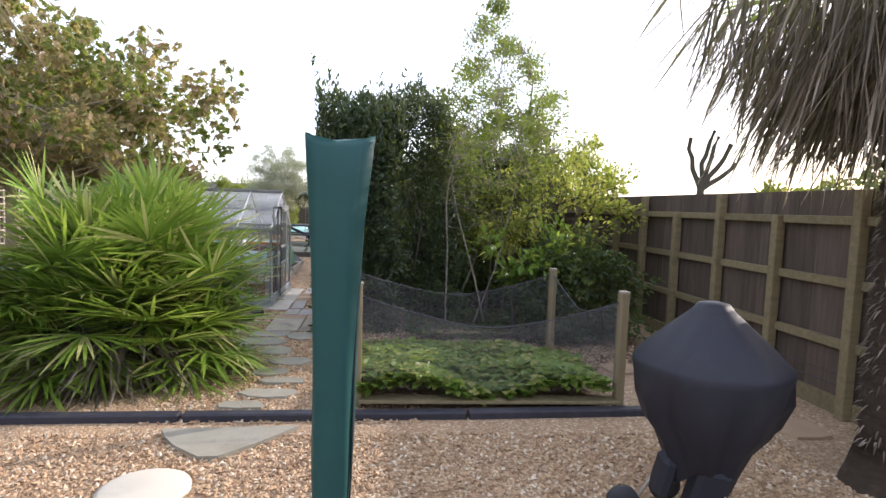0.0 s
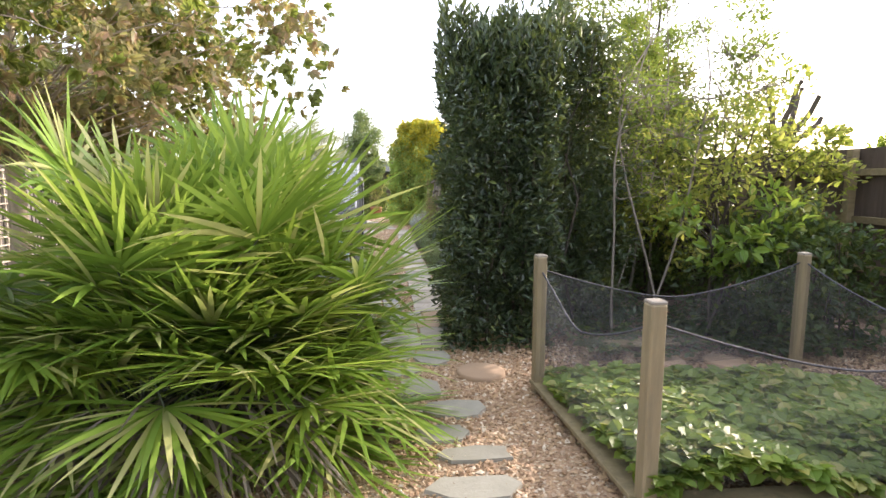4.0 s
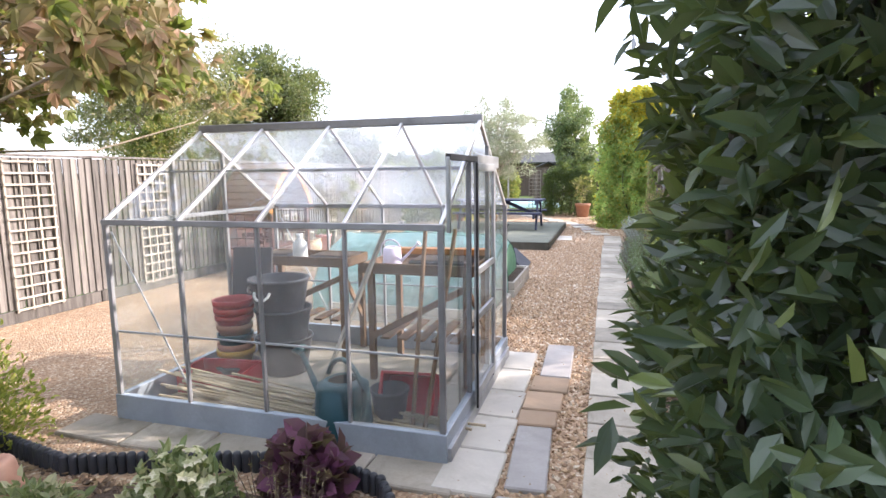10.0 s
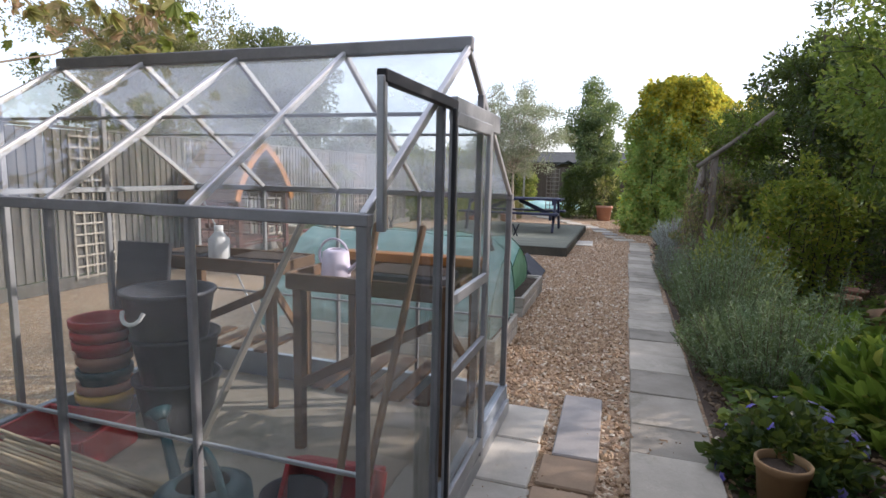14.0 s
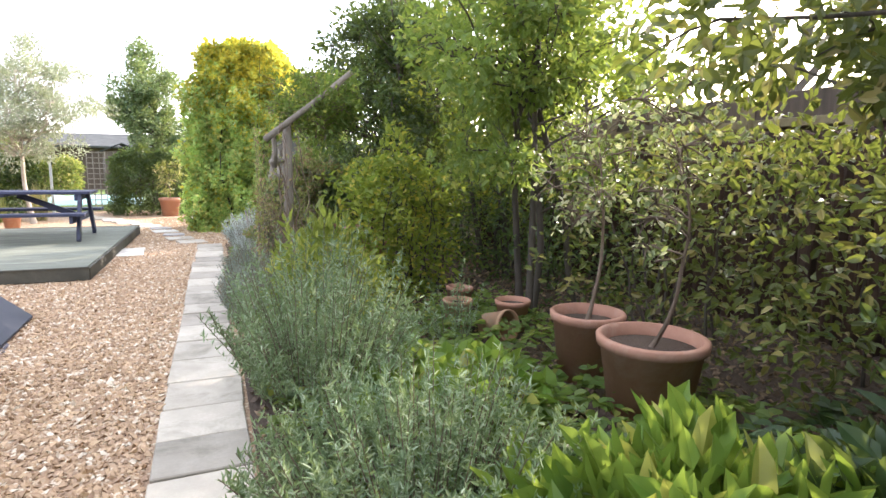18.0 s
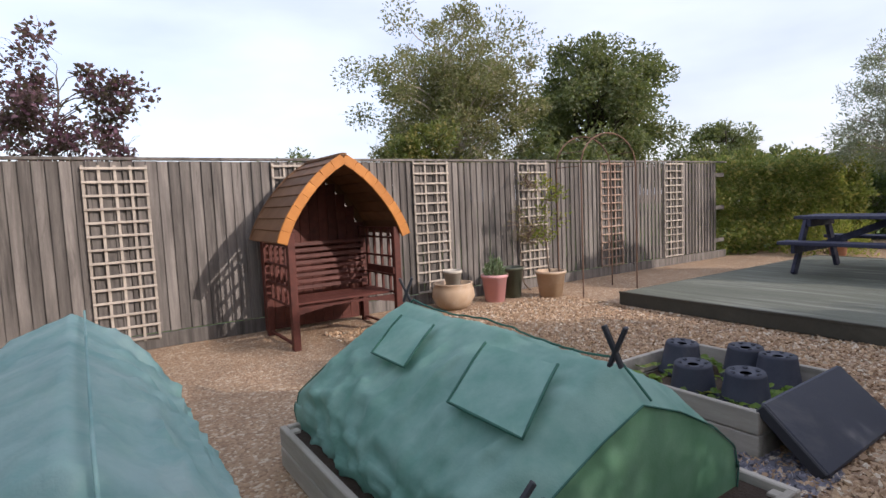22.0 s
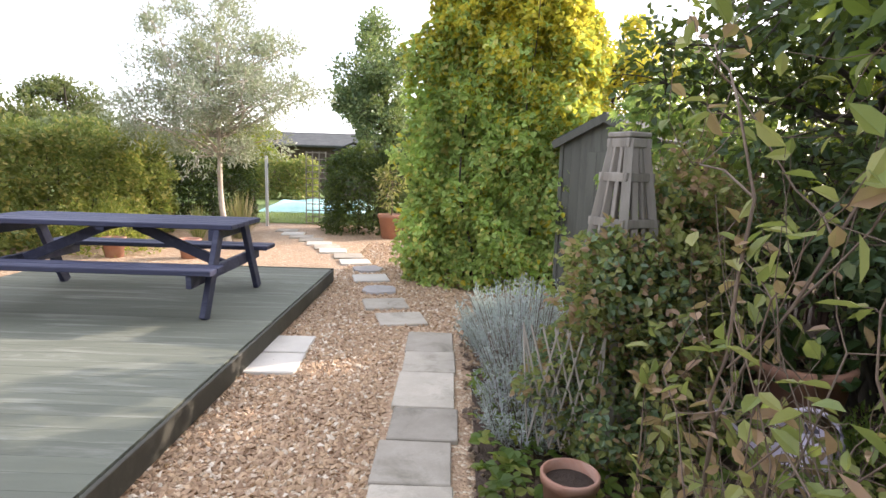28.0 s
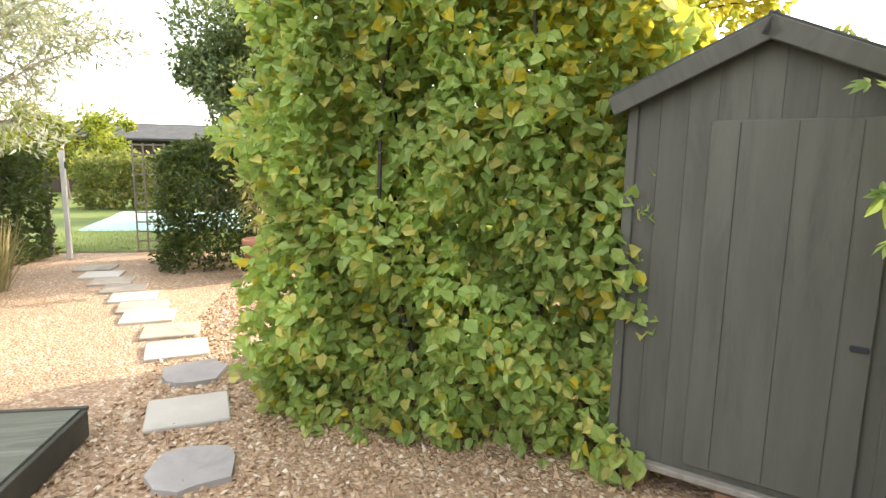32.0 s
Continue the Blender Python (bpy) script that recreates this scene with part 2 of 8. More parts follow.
M_GRAVEL = gravel_mat("gravel", (0.46, 0.31, 0.185), (0.27, 0.17, 0.1), (0.6, 0.5, 0.36))
M_PEBBLE = pebble_mat("gravel_stones", (0.51, 0.355, 0.21), (0.27, 0.17, 0.1), (0.64, 0.55, 0.42))
M_SLATE = pebble_mat("slate_chips", (0.2, 0.19, 0.22), (0.1, 0.1, 0.12), (0.36, 0.34, 0.36))
M_SOIL = surf("soil", (0.05, 0.035, 0.025), (0.1, 0.07, 0.05), (0.03, 0.022, 0.016), 4, 70, 0.95, 0.9, 0.02)
M_GRASS = surf("mown_grass", (0.09, 0.15, 0.035), (0.16, 0.21, 0.06), (0.2, 0.18, 0.08), 1.5, 40, 0.9, 0.6, 0.02)
M_SLAB = surf("concrete_slab", (0.46, 0.41, 0.33), (0.33, 0.294, 0.233), (0.18, 0.165, 0.118), 4.5, 70, 0.85, 0.45, 0.004, rand=0.26, stain=0.85)
M_SLAB_PALE = surf("pale_slab", (0.56, 0.52, 0.44), (0.46, 0.43, 0.37), (0.3, 0.27, 0.2), 3, 60, 0.8, 0.25, 0.003, rand=0.1)
M_SLAB_GREY = surf("grey_slab", (0.4, 0.375, 0.345), (0.3, 0.28, 0.26), (0.17, 0.16, 0.14), 4, 70, 0.8, 0.25, 0.003, rand=0.1)
M_SLAB_BUFF = surf("buff_brick_slab", (0.42, 0.3, 0.2), (0.33, 0.23, 0.15), (0.2, 0.15, 0.1), 3, 60, 0.85, 0.3, 0.003, rand=0.12)
M_FLAG = surf("flagstone", (0.36, 0.34, 0.28), (0.26, 0.25, 0.2), (0.16, 0.155, 0.12), 2.2, 40, 0.8, 0.5, 0.006, rand=0.12)
M_FENCE = surf("weathered_board", (0.245, 0.224, 0.2), (0.095, 0.087, 0.078), (0.03, 0.027, 0.024), 2.2, 34, 0.85, 0.7, 0.006, stretch=(8, 8, 0.6), rand=0.34, stain=0.9)
M_FENCE_R = surf("brown_fence_board", (0.135, 0.1, 0.078), (0.085, 0.065, 0.05), (0.05, 0.042, 0.035), 1.6, 30, 0.85, 0.5, 0.004, stretch=(9, 9, 1), rand=0.2)
M_RAIL = surf("treated_timber", (0.26, 0.21, 0.12), (0.18, 0.145, 0.08), (0.1, 0.09, 0.06), 2, 35, 0.8, 0.4, 0.004, stretch=(1, 9, 9), rand=0.12)
M_POST = surf("treated_post", (0.3, 0.24, 0.14), (0.2, 0.165, 0.1), (0.12, 0.1, 0.07), 2, 35, 0.8, 0.4, 0.004, stretch=(9, 9, 1), rand=0.12)
M_TRELLIS = surf("pale_lattice", (0.47, 0.42, 0.35), (0.34, 0.3, 0.25), (0.2, 0.17, 0.14), 3, 40, 0.8, 0.3, 0.002, stretch=(4, 4, 1), rand=0.18)
M_DECK = surf("green_deck_paint", (0.145, 0.155, 0.115), (0.118, 0.126, 0.094), (0.31, 0.315, 0.26), 1.1, 35, 0.75, 0.35, 0.003, stretch=(1, 8, 8), rand=0.1, stain=0.75)
M_DECK_EDGE = surf("dark_deck_edge", (0.085, 0.08, 0.06), (0.05, 0.048, 0.037), (0.16, 0.15, 0.115), 2, 35, 0.75, 0.4, 0.003, rand=0.05)
M_BLUE = surf("blue_paint", (0.043, 0.047, 0.083), (0.032, 0.035, 0.063), (0.14, 0.15, 0.2), 1.6, 40, 0.6, 0.25, 0.002, stretch=(1, 7, 7), rand=0.12, spec=0.35)
M_RED = surf("red_brown_stain", (0.13, 0.04, 0.028), (0.075, 0.025, 0.018), (0.05, 0.02, 0.016), 2, 35, 0.6, 0.3, 0.002, stretch=(1, 7, 7), rand=0.15)
M_SHINGLE = surf("brown_shingle", (0.2, 0.105, 0.05), (0.13, 0.066, 0.032), (0.08, 0.045, 0.025), 3, 40, 0.7, 0.35, 0.003, rand=0.18)
M_ORANGE = surf("orange_stained_board", (0.55, 0.23, 0.05), (0.42, 0.16, 0.035), (0.3, 0.11, 0.03), 3, 40, 0.55, 0.2, 0.002, rand=0.05)
M_ALU = surf("weathered_aluminium", (0.46, 0.47, 0.48), (0.33, 0.34, 0.35), (0.2, 0.2, 0.19), 4, 60, 0.45, 0.1, 0.001, metal=0.75, rand=0.08)
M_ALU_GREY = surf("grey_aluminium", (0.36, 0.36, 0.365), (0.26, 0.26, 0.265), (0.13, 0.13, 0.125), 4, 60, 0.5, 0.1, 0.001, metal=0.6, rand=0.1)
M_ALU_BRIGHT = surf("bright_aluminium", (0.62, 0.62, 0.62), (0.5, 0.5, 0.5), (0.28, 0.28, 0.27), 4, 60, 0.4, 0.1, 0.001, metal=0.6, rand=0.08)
M_SEAL = surf("black_rubber_seal", (0.02, 0.02, 0.022), (0.035, 0.035, 0.037), None, 4, 60, 0.6, 0.1, 0.001)
M_BASE = surf("galvanised_base", (0.4, 0.45, 0.5), (0.3, 0.34, 0.38), (0.2, 0.2, 0.19), 3, 60, 0.5, 0.15, 0.001, metal=0.5, rand=0.05)
M_GLASS = clear("greenhouse_glass", dirt_sheen=0.09)
# Bluish film paints in the sky's reflection on clean roof glass.
M_ROOFGLASS = clear("roof_glass", dirt_sheen=0.2, film=(0.78, 0.83, 0.9))
M_WOOD = surf("bench_wood", (0.2, 0.12, 0.065), (0.12, 0.07, 0.04), (0.07, 0.045, 0.03), 2.5, 40, 0.8, 0.4, 0.003, stretch=(1, 7, 7), rand=0.2)
M_TERRA = surf("terracotta", (0.43, 0.225, 0.15), (0.34, 0.175, 0.118), (0.52, 0.4, 0.32), 4, 60, 0.8, 0.25, 0.003, rand=0.15)
M_TERRA_OLD = surf("mossy_terracotta", (0.4, 0.22, 0.13), (0.28, 0.17, 0.1), (0.22, 0.22, 0.14), 3, 50, 0.85, 0.4, 0.004, rand=0.15, stain=0.8)
M_MOSSY = surf("moss_stained_clay", (0.46, 0.36, 0.21), (0.34, 0.27, 0.16), (0.3, 0.31, 0.15), 4, 50, 0.85, 0.4, 0.004, rand=0.12, stain=0.8)
M_OCHRE = surf("ochre_clay", (0.36, 0.22, 0.105), (0.26, 0.16, 0.08), (0.22, 0.2, 0.1), 4, 50, 0.85, 0.4, 0.004, rand=0.12, stain=0.8)
M_URN = surf("stained_terracotta", (0.42, 0.235, 0.165), (0.32, 0.185, 0.13), (0.46, 0.4, 0.32), 5, 60, 0.85, 0.4, 0.004, stain=0.6)
M_POLE = surf("weathered_pole", (0.25, 0.215, 0.17), (0.16, 0.135, 0.105), (0.09, 0.08, 0.06), 3, 40, 0.9, 0.6, 0.006, stretch=(6, 6, 1), rand=0.15)
M_BUFF = surf("buff_glazed_clay", (0.58, 0.43, 0.29), (0.48, 0.34, 0.22), (0.66, 0.57, 0.46), 4, 50, 0.5, 0.2, 0.002, rand=0.1)
M_PINK = surf("pink_plastic", (0.66, 0.34, 0.34), (0.58, 0.29, 0.29), (0.64, 0.46, 0.43), 3, 60, 0.5, 0.1, 0.001)
M_GREENPOT = surf("green_glaze", (0.06, 0.08, 0.055), (0.1, 0.11, 0.08), (0.2, 0.17, 0.12), 5, 50, 0.35, 0.2, 0.002)
M_BLACK = surf("black_plastic", (0.02, 0.021, 0.026), (0.032, 0.034, 0.04), (0.07, 0.07, 0.07), 3, 60, 0.5, 0.15, 0.002, rand=0.1, spec=0.4)
M_NAVYPOT = surf("dusty_black_pot", (0.026, 0.03, 0.046), (0.045, 0.05, 0.068), (0.12, 0.12, 0.12), 4, 60, 0.55, 0.15, 0.002, rand=0.15, spec=0.35)
M_SLEEPER = surf("black_sleeper", (0.028, 0.028, 0.04), (0.045, 0.045, 0.06), (0.08, 0.075, 0.07), 2, 40, 0.55, 0.4, 0.004, stretch=(1, 6, 6), rand=0.1)
M_COVER = surf("charcoal_cover_cloth", (0.018, 0.019, 0.026), (0.026, 0.027, 0.037), (0.055, 0.055, 0.062), 2, 150, 0.55, 0.3, 0.002, rand=0.05)
M_TEAL = surf("teal_parasol_cloth", (0.011, 0.062, 0.062), (0.015, 0.08, 0.076), (0.03, 0.1, 0.09), 1.5, 180, 0.55, 0.25, 0.002, rand=0.05)
M_SHED = surf("sage_shed_paint", (0.122, 0.12, 0.096), (0.097, 0.096, 0.077), (0.05, 0.05, 0.042), 1.6, 30, 0.75, 0.35, 0.003, stretch=(8, 8, 1), rand=0.1)
M_SHED_DARK = surf("shed_paint_in_joints", (0.075, 0.074, 0.058), (0.06, 0.06, 0.047), None, 3, 40, 0.85, 0.2, 0.002)
M_FELT = surf("roof_felt", (0.07, 0.075, 0.07), (0.05, 0.052, 0.05), (0.12, 0.12, 0.11), 3, 80, 0.9, 0.5, 0.003)
M_GREYWOOD = surf("grey_old_wood", (0.33, 0.3, 0.25), (0.22, 0.195, 0.16), (0.12, 0.11, 0.085), 2, 35, 0.85, 0.5, 0.004, stretch=(7, 7, 1), rand=0.15)
M_BARK = surf("grey_bark", (0.45, 0.375, 0.275), (0.29, 0.24, 0.175), (0.17, 0.16, 0.1), 4, 40, 0.9, 0.7, 0.01, stretch=(3, 3, 1), rand=0.15)
M_DARKBARK = surf("dark_bark", (0.1, 0.08, 0.062), (0.06, 0.05, 0.04), (0.08, 0.085, 0.05), 4, 40, 0.9, 0.7, 0.01, stretch=(3, 3, 1), rand=0.15)
M_WHITEBARK = surf("pale_bark", (0.52, 0.47, 0.4), (0.34, 0.29, 0.23), (0.16, 0.12, 0.09), 5, 50, 0.7, 0.4, 0.004, stretch=(4, 4, 1), rand=0.1)
M_TWIG = surf("brown_twigs", (0.2, 0.145, 0.105), (0.12, 0.087, 0.062), (0.28, 0.225, 0.17), 5, 50, 0.9, 0.4, 0.004, rand=0.2)
M_PALMBARK = surf("fibrous_palm_bark", (0.12, 0.085, 0.06), (0.07, 0.05, 0.036), (0.2, 0.16, 0.12), 4, 50, 0.95, 0.9, 0.02, stretch=(2, 2, 6))
M_RUST = surf("rusty_wire", (0.2, 0.12, 0.08), (0.12, 0.07, 0.048), None, 5, 60, 0.8, 0.3, 0.001)
M_WHITE = surf("white_plastic", (0.78, 0.78, 0.76), (0.7, 0.7, 0.69), None, 4, 60, 0.45, 0.05, 0.001)
M_LILAC = surf("lilac_enamel", (0.68, 0.6, 0.7), (0.6, 0.53, 0.63), None, 4, 60, 0.4, 0.05, 0.001)
M_CANGREEN = surf("dark_green_plastic", (0.012, 0.045, 0.055), (0.02, 0.065, 0.075), None, 4, 60, 0.45, 0.1, 0.001)
M_REDTUB = surf("red_plastic", (0.4, 0.03, 0.035), (0.32, 0.025, 0.03), (0.4, 0.2, 0.18), 4, 60, 0.5, 0.1, 0.001)
M_YELLOW = surf("yellow_plastic", (0.6, 0.36, 0.04), (0.5, 0.3, 0.03), None, 4, 60, 0.5, 0.1, 0.001)
M_CHROME = surf("worn_steel", (0.6, 0.58, 0.54), (0.5, 0.48, 0.45), None, 6, 60, 0.35, 0.1, 0.001, metal=0.9)
M_NET = woven("green_cover_net", (0.17, 0.375, 0.295), (0.3, 0.51, 0.43), 0.05)
M_NET_END = woven("bright_green_end_net", (0.14, 0.34, 0.19), (0.22, 0.43, 0.27), 0.05)
M_REDTRELLIS = surf("red_brown_lattice", (0.4, 0.29, 0.22), (0.29, 0.2, 0.15), (0.42, 0.36, 0.3), 3, 40, 0.8, 0.3, 0.002, stretch=(4, 4, 1), rand=0.18)
M_NET_BLUE = woven("blue_green_cover_net", (0.24, 0.46, 0.43), (0.4, 0.6, 0.57), 0.2)
M_NETSEAM = surf("dark_green_webbing", (0.03, 0.12, 0.085), (0.045, 0.15, 0.11), None, 6, 90, 0.7, 0.3, 0.002)
M_BIRDNET = woven("grey_bird_net", (0.1, 0.1, 0.115), (0.2, 0.2, 0.22), 0.8)
M_CORD = surf("gathered_net", (0.08, 0.08, 0.09), (0.04, 0.04, 0.048), (0.2, 0.2, 0.21), 30, 90, 0.7, 0.8, 0.006)
M_PALESTEM = surf("grey_stem_bark", (0.3, 0.265, 0.22), (0.17, 0.145, 0.12), (0.38, 0.34, 0.3), 5, 50, 0.75, 0.4, 0.004, stretch=(4, 4, 1), rand=0.1)
M_SHEET = surf("turquoise_sheet", (0.3, 0.54, 0.48), (0.38, 0.6, 0.54), (0.5, 0.62, 0.58), 3, 60, 0.4, 0.3, 0.004)
M_REED = surf("brushwood_screen", (0.085, 0.05, 0.035), (0.05, 0.03, 0.022), (0.13, 0.085, 0.06), 2, 60, 0.9, 0.6, 0.006, stretch=(14, 14, 1), rand=0.25)
M_STRAW = surf("dry_canes", (0.5, 0.42, 0.29), (0.36, 0.29, 0.19), None, 6, 60, 0.85, 0.3, 0.002, rand=0.3)

L_BAY = leafy("bay_leaf", (0.022, 0.042, 0.024), (0.056, 0.088, 0.042), (0.14, 0.18, 0.06), 0.3, 0.22, 0.07, 0.6)
L_LAUREL = leafy("dark_shrub_leaf", (0.02, 0.045, 0.015), (0.05, 0.09, 0.03), (0.1, 0.14, 0.03), 0.4, 0.3, 0.12)
L_LIME = leafy("yellow_green_leaf", (0.12, 0.165, 0.035), (0.25, 0.275, 0.06), (0.39, 0.37, 0.1), 0.45, 0.55, 0.25)
L_GREEN = leafy("mid_green_leaf", (0.07, 0.13, 0.028), (0.14, 0.2, 0.045), (0.24, 0.26, 0.06), 0.45, 0.5, 0.12)
L_FRESH = leafy("fresh_green_leaf", (0.09, 0.18, 0.025), (0.18, 0.27, 0.045), (0.3, 0.3, 0.07), 0.4, 0.4, 0.1)
L_BERRY = leafy("strawberry_leaf", (0.1, 0.185, 0.03), (0.21, 0.295, 0.065), (0.36, 0.36, 0.12), 0.42, 0.45, 0.14)
L_SYC = leafy("browning_leaf", (0.19, 0.175, 0.085), (0.34, 0.255, 0.15), (0.4, 0.25, 0.17), 0.5, 0.54, 0.32)
L_OLIVE = leafy("olive_maple_leaf", (0.1, 0.14, 0.035), (0.2, 0.23, 0.065), (0.31, 0.29, 0.12), 0.45, 0.5, 0.14)
L_FIG = leafy("lobed_green_leaf", (0.12, 0.22, 0.06), (0.24, 0.34, 0.1), (0.38, 0.42, 0.13), 0.42, 0.5, 0.12)
L_HAZEL = leafy("hazel_leaf", (0.1, 0.16, 0.02), (0.22, 0.25, 0.035), (0.38, 0.32, 0.05), 0.45, 0.52, 0.14)
L_GOLD = leafy("golden_leaf", (0.5, 0.43, 0.05), (0.68, 0.52, 0.06), (0.36, 0.38, 0.06), 0.45, 0.55, 0.3)
L_BUSH = leafy("broad_hazel_leaf", (0.29, 0.43, 0.13), (0.47, 0.58, 0.18), (0.64, 0.58, 0.19), 0.42, 0.5, 0.14)
L_HEDGE = leafy("dull_green_leaf", (0.055, 0.078, 0.02), (0.12, 0.135, 0.036), (0.23, 0.19, 0.065), 0.45, 0.3, 0.2)
L_BEECH = leafy("beech_hedge_leaf", (0.12, 0.165, 0.045), (0.25, 0.285, 0.085), (0.42, 0.37, 0.13), 0.45, 0.4, 0.22)
L_PRIVET = leafy("privet_leaf", (0.07, 0.125, 0.06), (0.16, 0.225, 0.11), (0.27, 0.31, 0.14), 0.35, 0.35, 0.12, 0.5)
L_VINE = leafy("fading_vine_leaf", (0.16, 0.21, 0.06), (0.32, 0.31, 0.11), (0.34, 0.21, 0.13), 0.45, 0.4, 0.3)
L_WILLOW = leafy("silver_leaf", (0.2, 0.23, 0.16), (0.37, 0.4, 0.32), (0.48, 0.49, 0.42), 0.5, 0.35, 0.15)
L_OAK = leafy("far_tree_leaf", (0.06, 0.085, 0.042), (0.125, 0.15, 0.072), (0.18, 0.18, 0.095), 0.55, 0.35, 0.15)
L_BIRCH = leafy("thin_tree_leaf", (0.11, 0.125, 0.065), (0.2, 0.2, 0.11), (0.27, 0.23, 0.14), 0.55, 0.42, 0.25)
L_PURPLE = leafy("purple_leaf", (0.05, 0.018, 0.04), (0.11, 0.045, 0.085), (0.16, 0.08, 0.12), 0.5, 0.3, 0.15)
L_HEUCHERA = leafy("ruffled_purple_leaf", (0.06, 0.015, 0.045), (0.15, 0.04, 0.11), (0.22, 0.08, 0.16), 0.4, 0.35, 0.15)
L_PALM = leafy("fan_palm_blade", (0.1, 0.2, 0.03), (0.23, 0.35, 0.06), (0.42, 0.43, 0.18), 0.38, 0.42, 0.14)
L_DEAD = leafy("dead_palm_blade", (0.08, 0.06, 0.048), (0.2, 0.16, 0.13), (0.36, 0.3, 0.25), 0.8, 0.2, 0.15)
L_ROSE = leafy("rosemary_needle", (0.11, 0.175, 0.09), (0.22, 0.3, 0.17), (0.34, 0.41, 0.28), 0.6, 0.3, 0.2)
L_SILVER = leafy("lavender_grey", (0.34, 0.38, 0.36), (0.52, 0.56, 0.54), (0.4, 0.37, 0.42), 0.7, 0.3, 0.15)
L_CURRY = leafy("curry_plant_silver", (0.42, 0.48, 0.47), (0.6, 0.66, 0.65), (0.5, 0.52, 0.5), 0.7, 0.3, 0.12)
L_LAVENDER = leafy("dull_lavender_grey", (0.15, 0.18, 0.16), (0.28, 0.31, 0.29), (0.22, 0.19, 0.16), 0.7, 0.25, 0.2)
L_VARI = leafy("cream_edged_leaf", (0.09, 0.14, 0.05), (0.3, 0.33, 0.18), (0.5, 0.48, 0.3), 0.5, 0.35, 0.3)
L_STRAP = leafy("strap_leaf", (0.15, 0.18, 0.05), (0.29, 0.28, 0.11), (0.45, 0.39, 0.2), 0.45, 0.35, 0.2)
L_GRASS = leafy("dry_grass_blade", (0.25, 0.2, 0.11), (0.38, 0.31, 0.19), (0.2, 0.2, 0.09), 0.7, 0.35, 0.3)
L_TURF = leafy("turf_blade", (0.1, 0.17, 0.03), (0.17, 0.23, 0.055), (0.25, 0.22, 0.09), 0.6, 0.35, 0.2)
L_PETAL = leafy("violet_petal", (0.12, 0.1, 0.55), (0.2, 0.16, 0.7), (0.3, 0.25, 0.7), 0.6, 0.4, 0.2)
L_PINK = leafy("magenta_petal", (0.6, 0.02, 0.28), (0.7, 0.05, 0.36), (0.7, 0.2, 0.5), 0.6, 0.4, 0.2)
L_CREAM = leafy("cream_petal", (0.6, 0.56, 0.4), (0.7, 0.66, 0.5), (0.5, 0.5, 0.3), 0.6, 0.35, 0.2)


# ---- builders ----
def np_mesh(name, verts, faces, smooth=False):
    me = bpy.data.meshes.new(name)
    verts, faces = np.asarray(verts, dtype=np.float32), np.asarray(faces, dtype=np.int32)
    n, k = faces.shape
    me.vertices.add(len(verts))
    me.vertices.foreach_set("co", verts.ravel())
    me.loops.add(n * k)
    me.loops.foreach_set("vertex_index", faces.ravel())
    me.polygons.add(n)
    me.polygons.foreach_set("loop_start", np.arange(n, dtype=np.int32) * k)
    me.polygons.foreach_set("use_smooth", np.full(n, smooth))
    me.update(calc_edges=True)
    return me


def mesh_part(name, verts, faces, material, parent=None, label="", smooth=False):
    me = np_mesh(name, verts, faces, smooth)
    me.materials.append(material)
    ob = new(name, me)
    ob.parent = parent
    if label:
        ob["label"] = label
    return ob


def part(name, bm, material, parent, label="", smooth=False):
    me = bpy.data.meshes.new(name)
    for f in bm.faces:
        f.smooth = smooth
    bm.to_mesh(me)
    bm.free()
    me.materials.append(material)
    ob = new(name, me)
    ob.parent = parent
    if label:
        ob["label"] = label
    return ob


def thing(name, m, label, category, group="", kind=""):
    ob = new(name)
    ob.empty_display_size = 0.1
    ob.matrix_basis = m
    return tagged(ob, label, category, group, kind)


def box(bm, size, m=Matrix(), bevel=0.0):
    r = bmesh.ops.create_cube(bm, size=1, matrix=m @ Matrix.Diagonal((*size, 1)))
    if bevel:
        edges = list({e for v in r["verts"] for e in v.link_edges})
        bmesh.ops.bevel(bm, geom=edges, offset=bevel, segments=1, affect="EDGES")


BLOCKS = {}


def block_mesh(size, material, bevel):
    key = (tuple(round(s, 4) for s in size), material.name, bevel)
    if key not in BLOCKS:
        bm = bmesh.new()
        box(bm, size, Matrix(), bevel)
        me = bpy.data.meshes.new("block")
        bm.to_mesh(me)
        bm.free()
        me.materials.append(material)
        BLOCKS[key] = me
    return BLOCKS[key]


def plank(name, size, m, material, parent, bevel=0.004, label=""):
    """A bevelled board as an object of its own; alike boards share one mesh."""
    ob = new(name, block_mesh(size, material, bevel))
    ob.parent = parent
    ob.matrix_basis = m
    if label:
        ob["label"] = label
    return ob


def bar(name, a, b, w, d, material, parent, label="", bevel=0.003, roll=0.0):
    """A board whose long axis runs from a to b."""
    a, b = Vector(a), Vector(b)
    q = (b - a).to_track_quat("Z", "Y").to_matrix().to_4x4()
    return plank(name, (w, d, (b - a).length), Matrix.Translation((a + b) / 2) @ q @ pose(0, 0, 0, 0, 0, roll), material, parent, bevel, label)


def lathe(profile, seg=28, close=False):
    """Vertices and faces of a turned shape from (radius, height) pairs."""
    ang = np.linspace(0, 2 * math.pi, seg, endpoint=False)
    v = np.array([[r * math.cos(a), r * math.sin(a), z] for r, z in profile for a in ang])
    f = []
    for i in range(len(profile) - 1):
        for j in range(seg):
            k = (j + 1) % seg
            f.append((i * seg + j, i * seg + k, (i + 1) * seg + k, (i + 1) * seg + j))
    return v, f


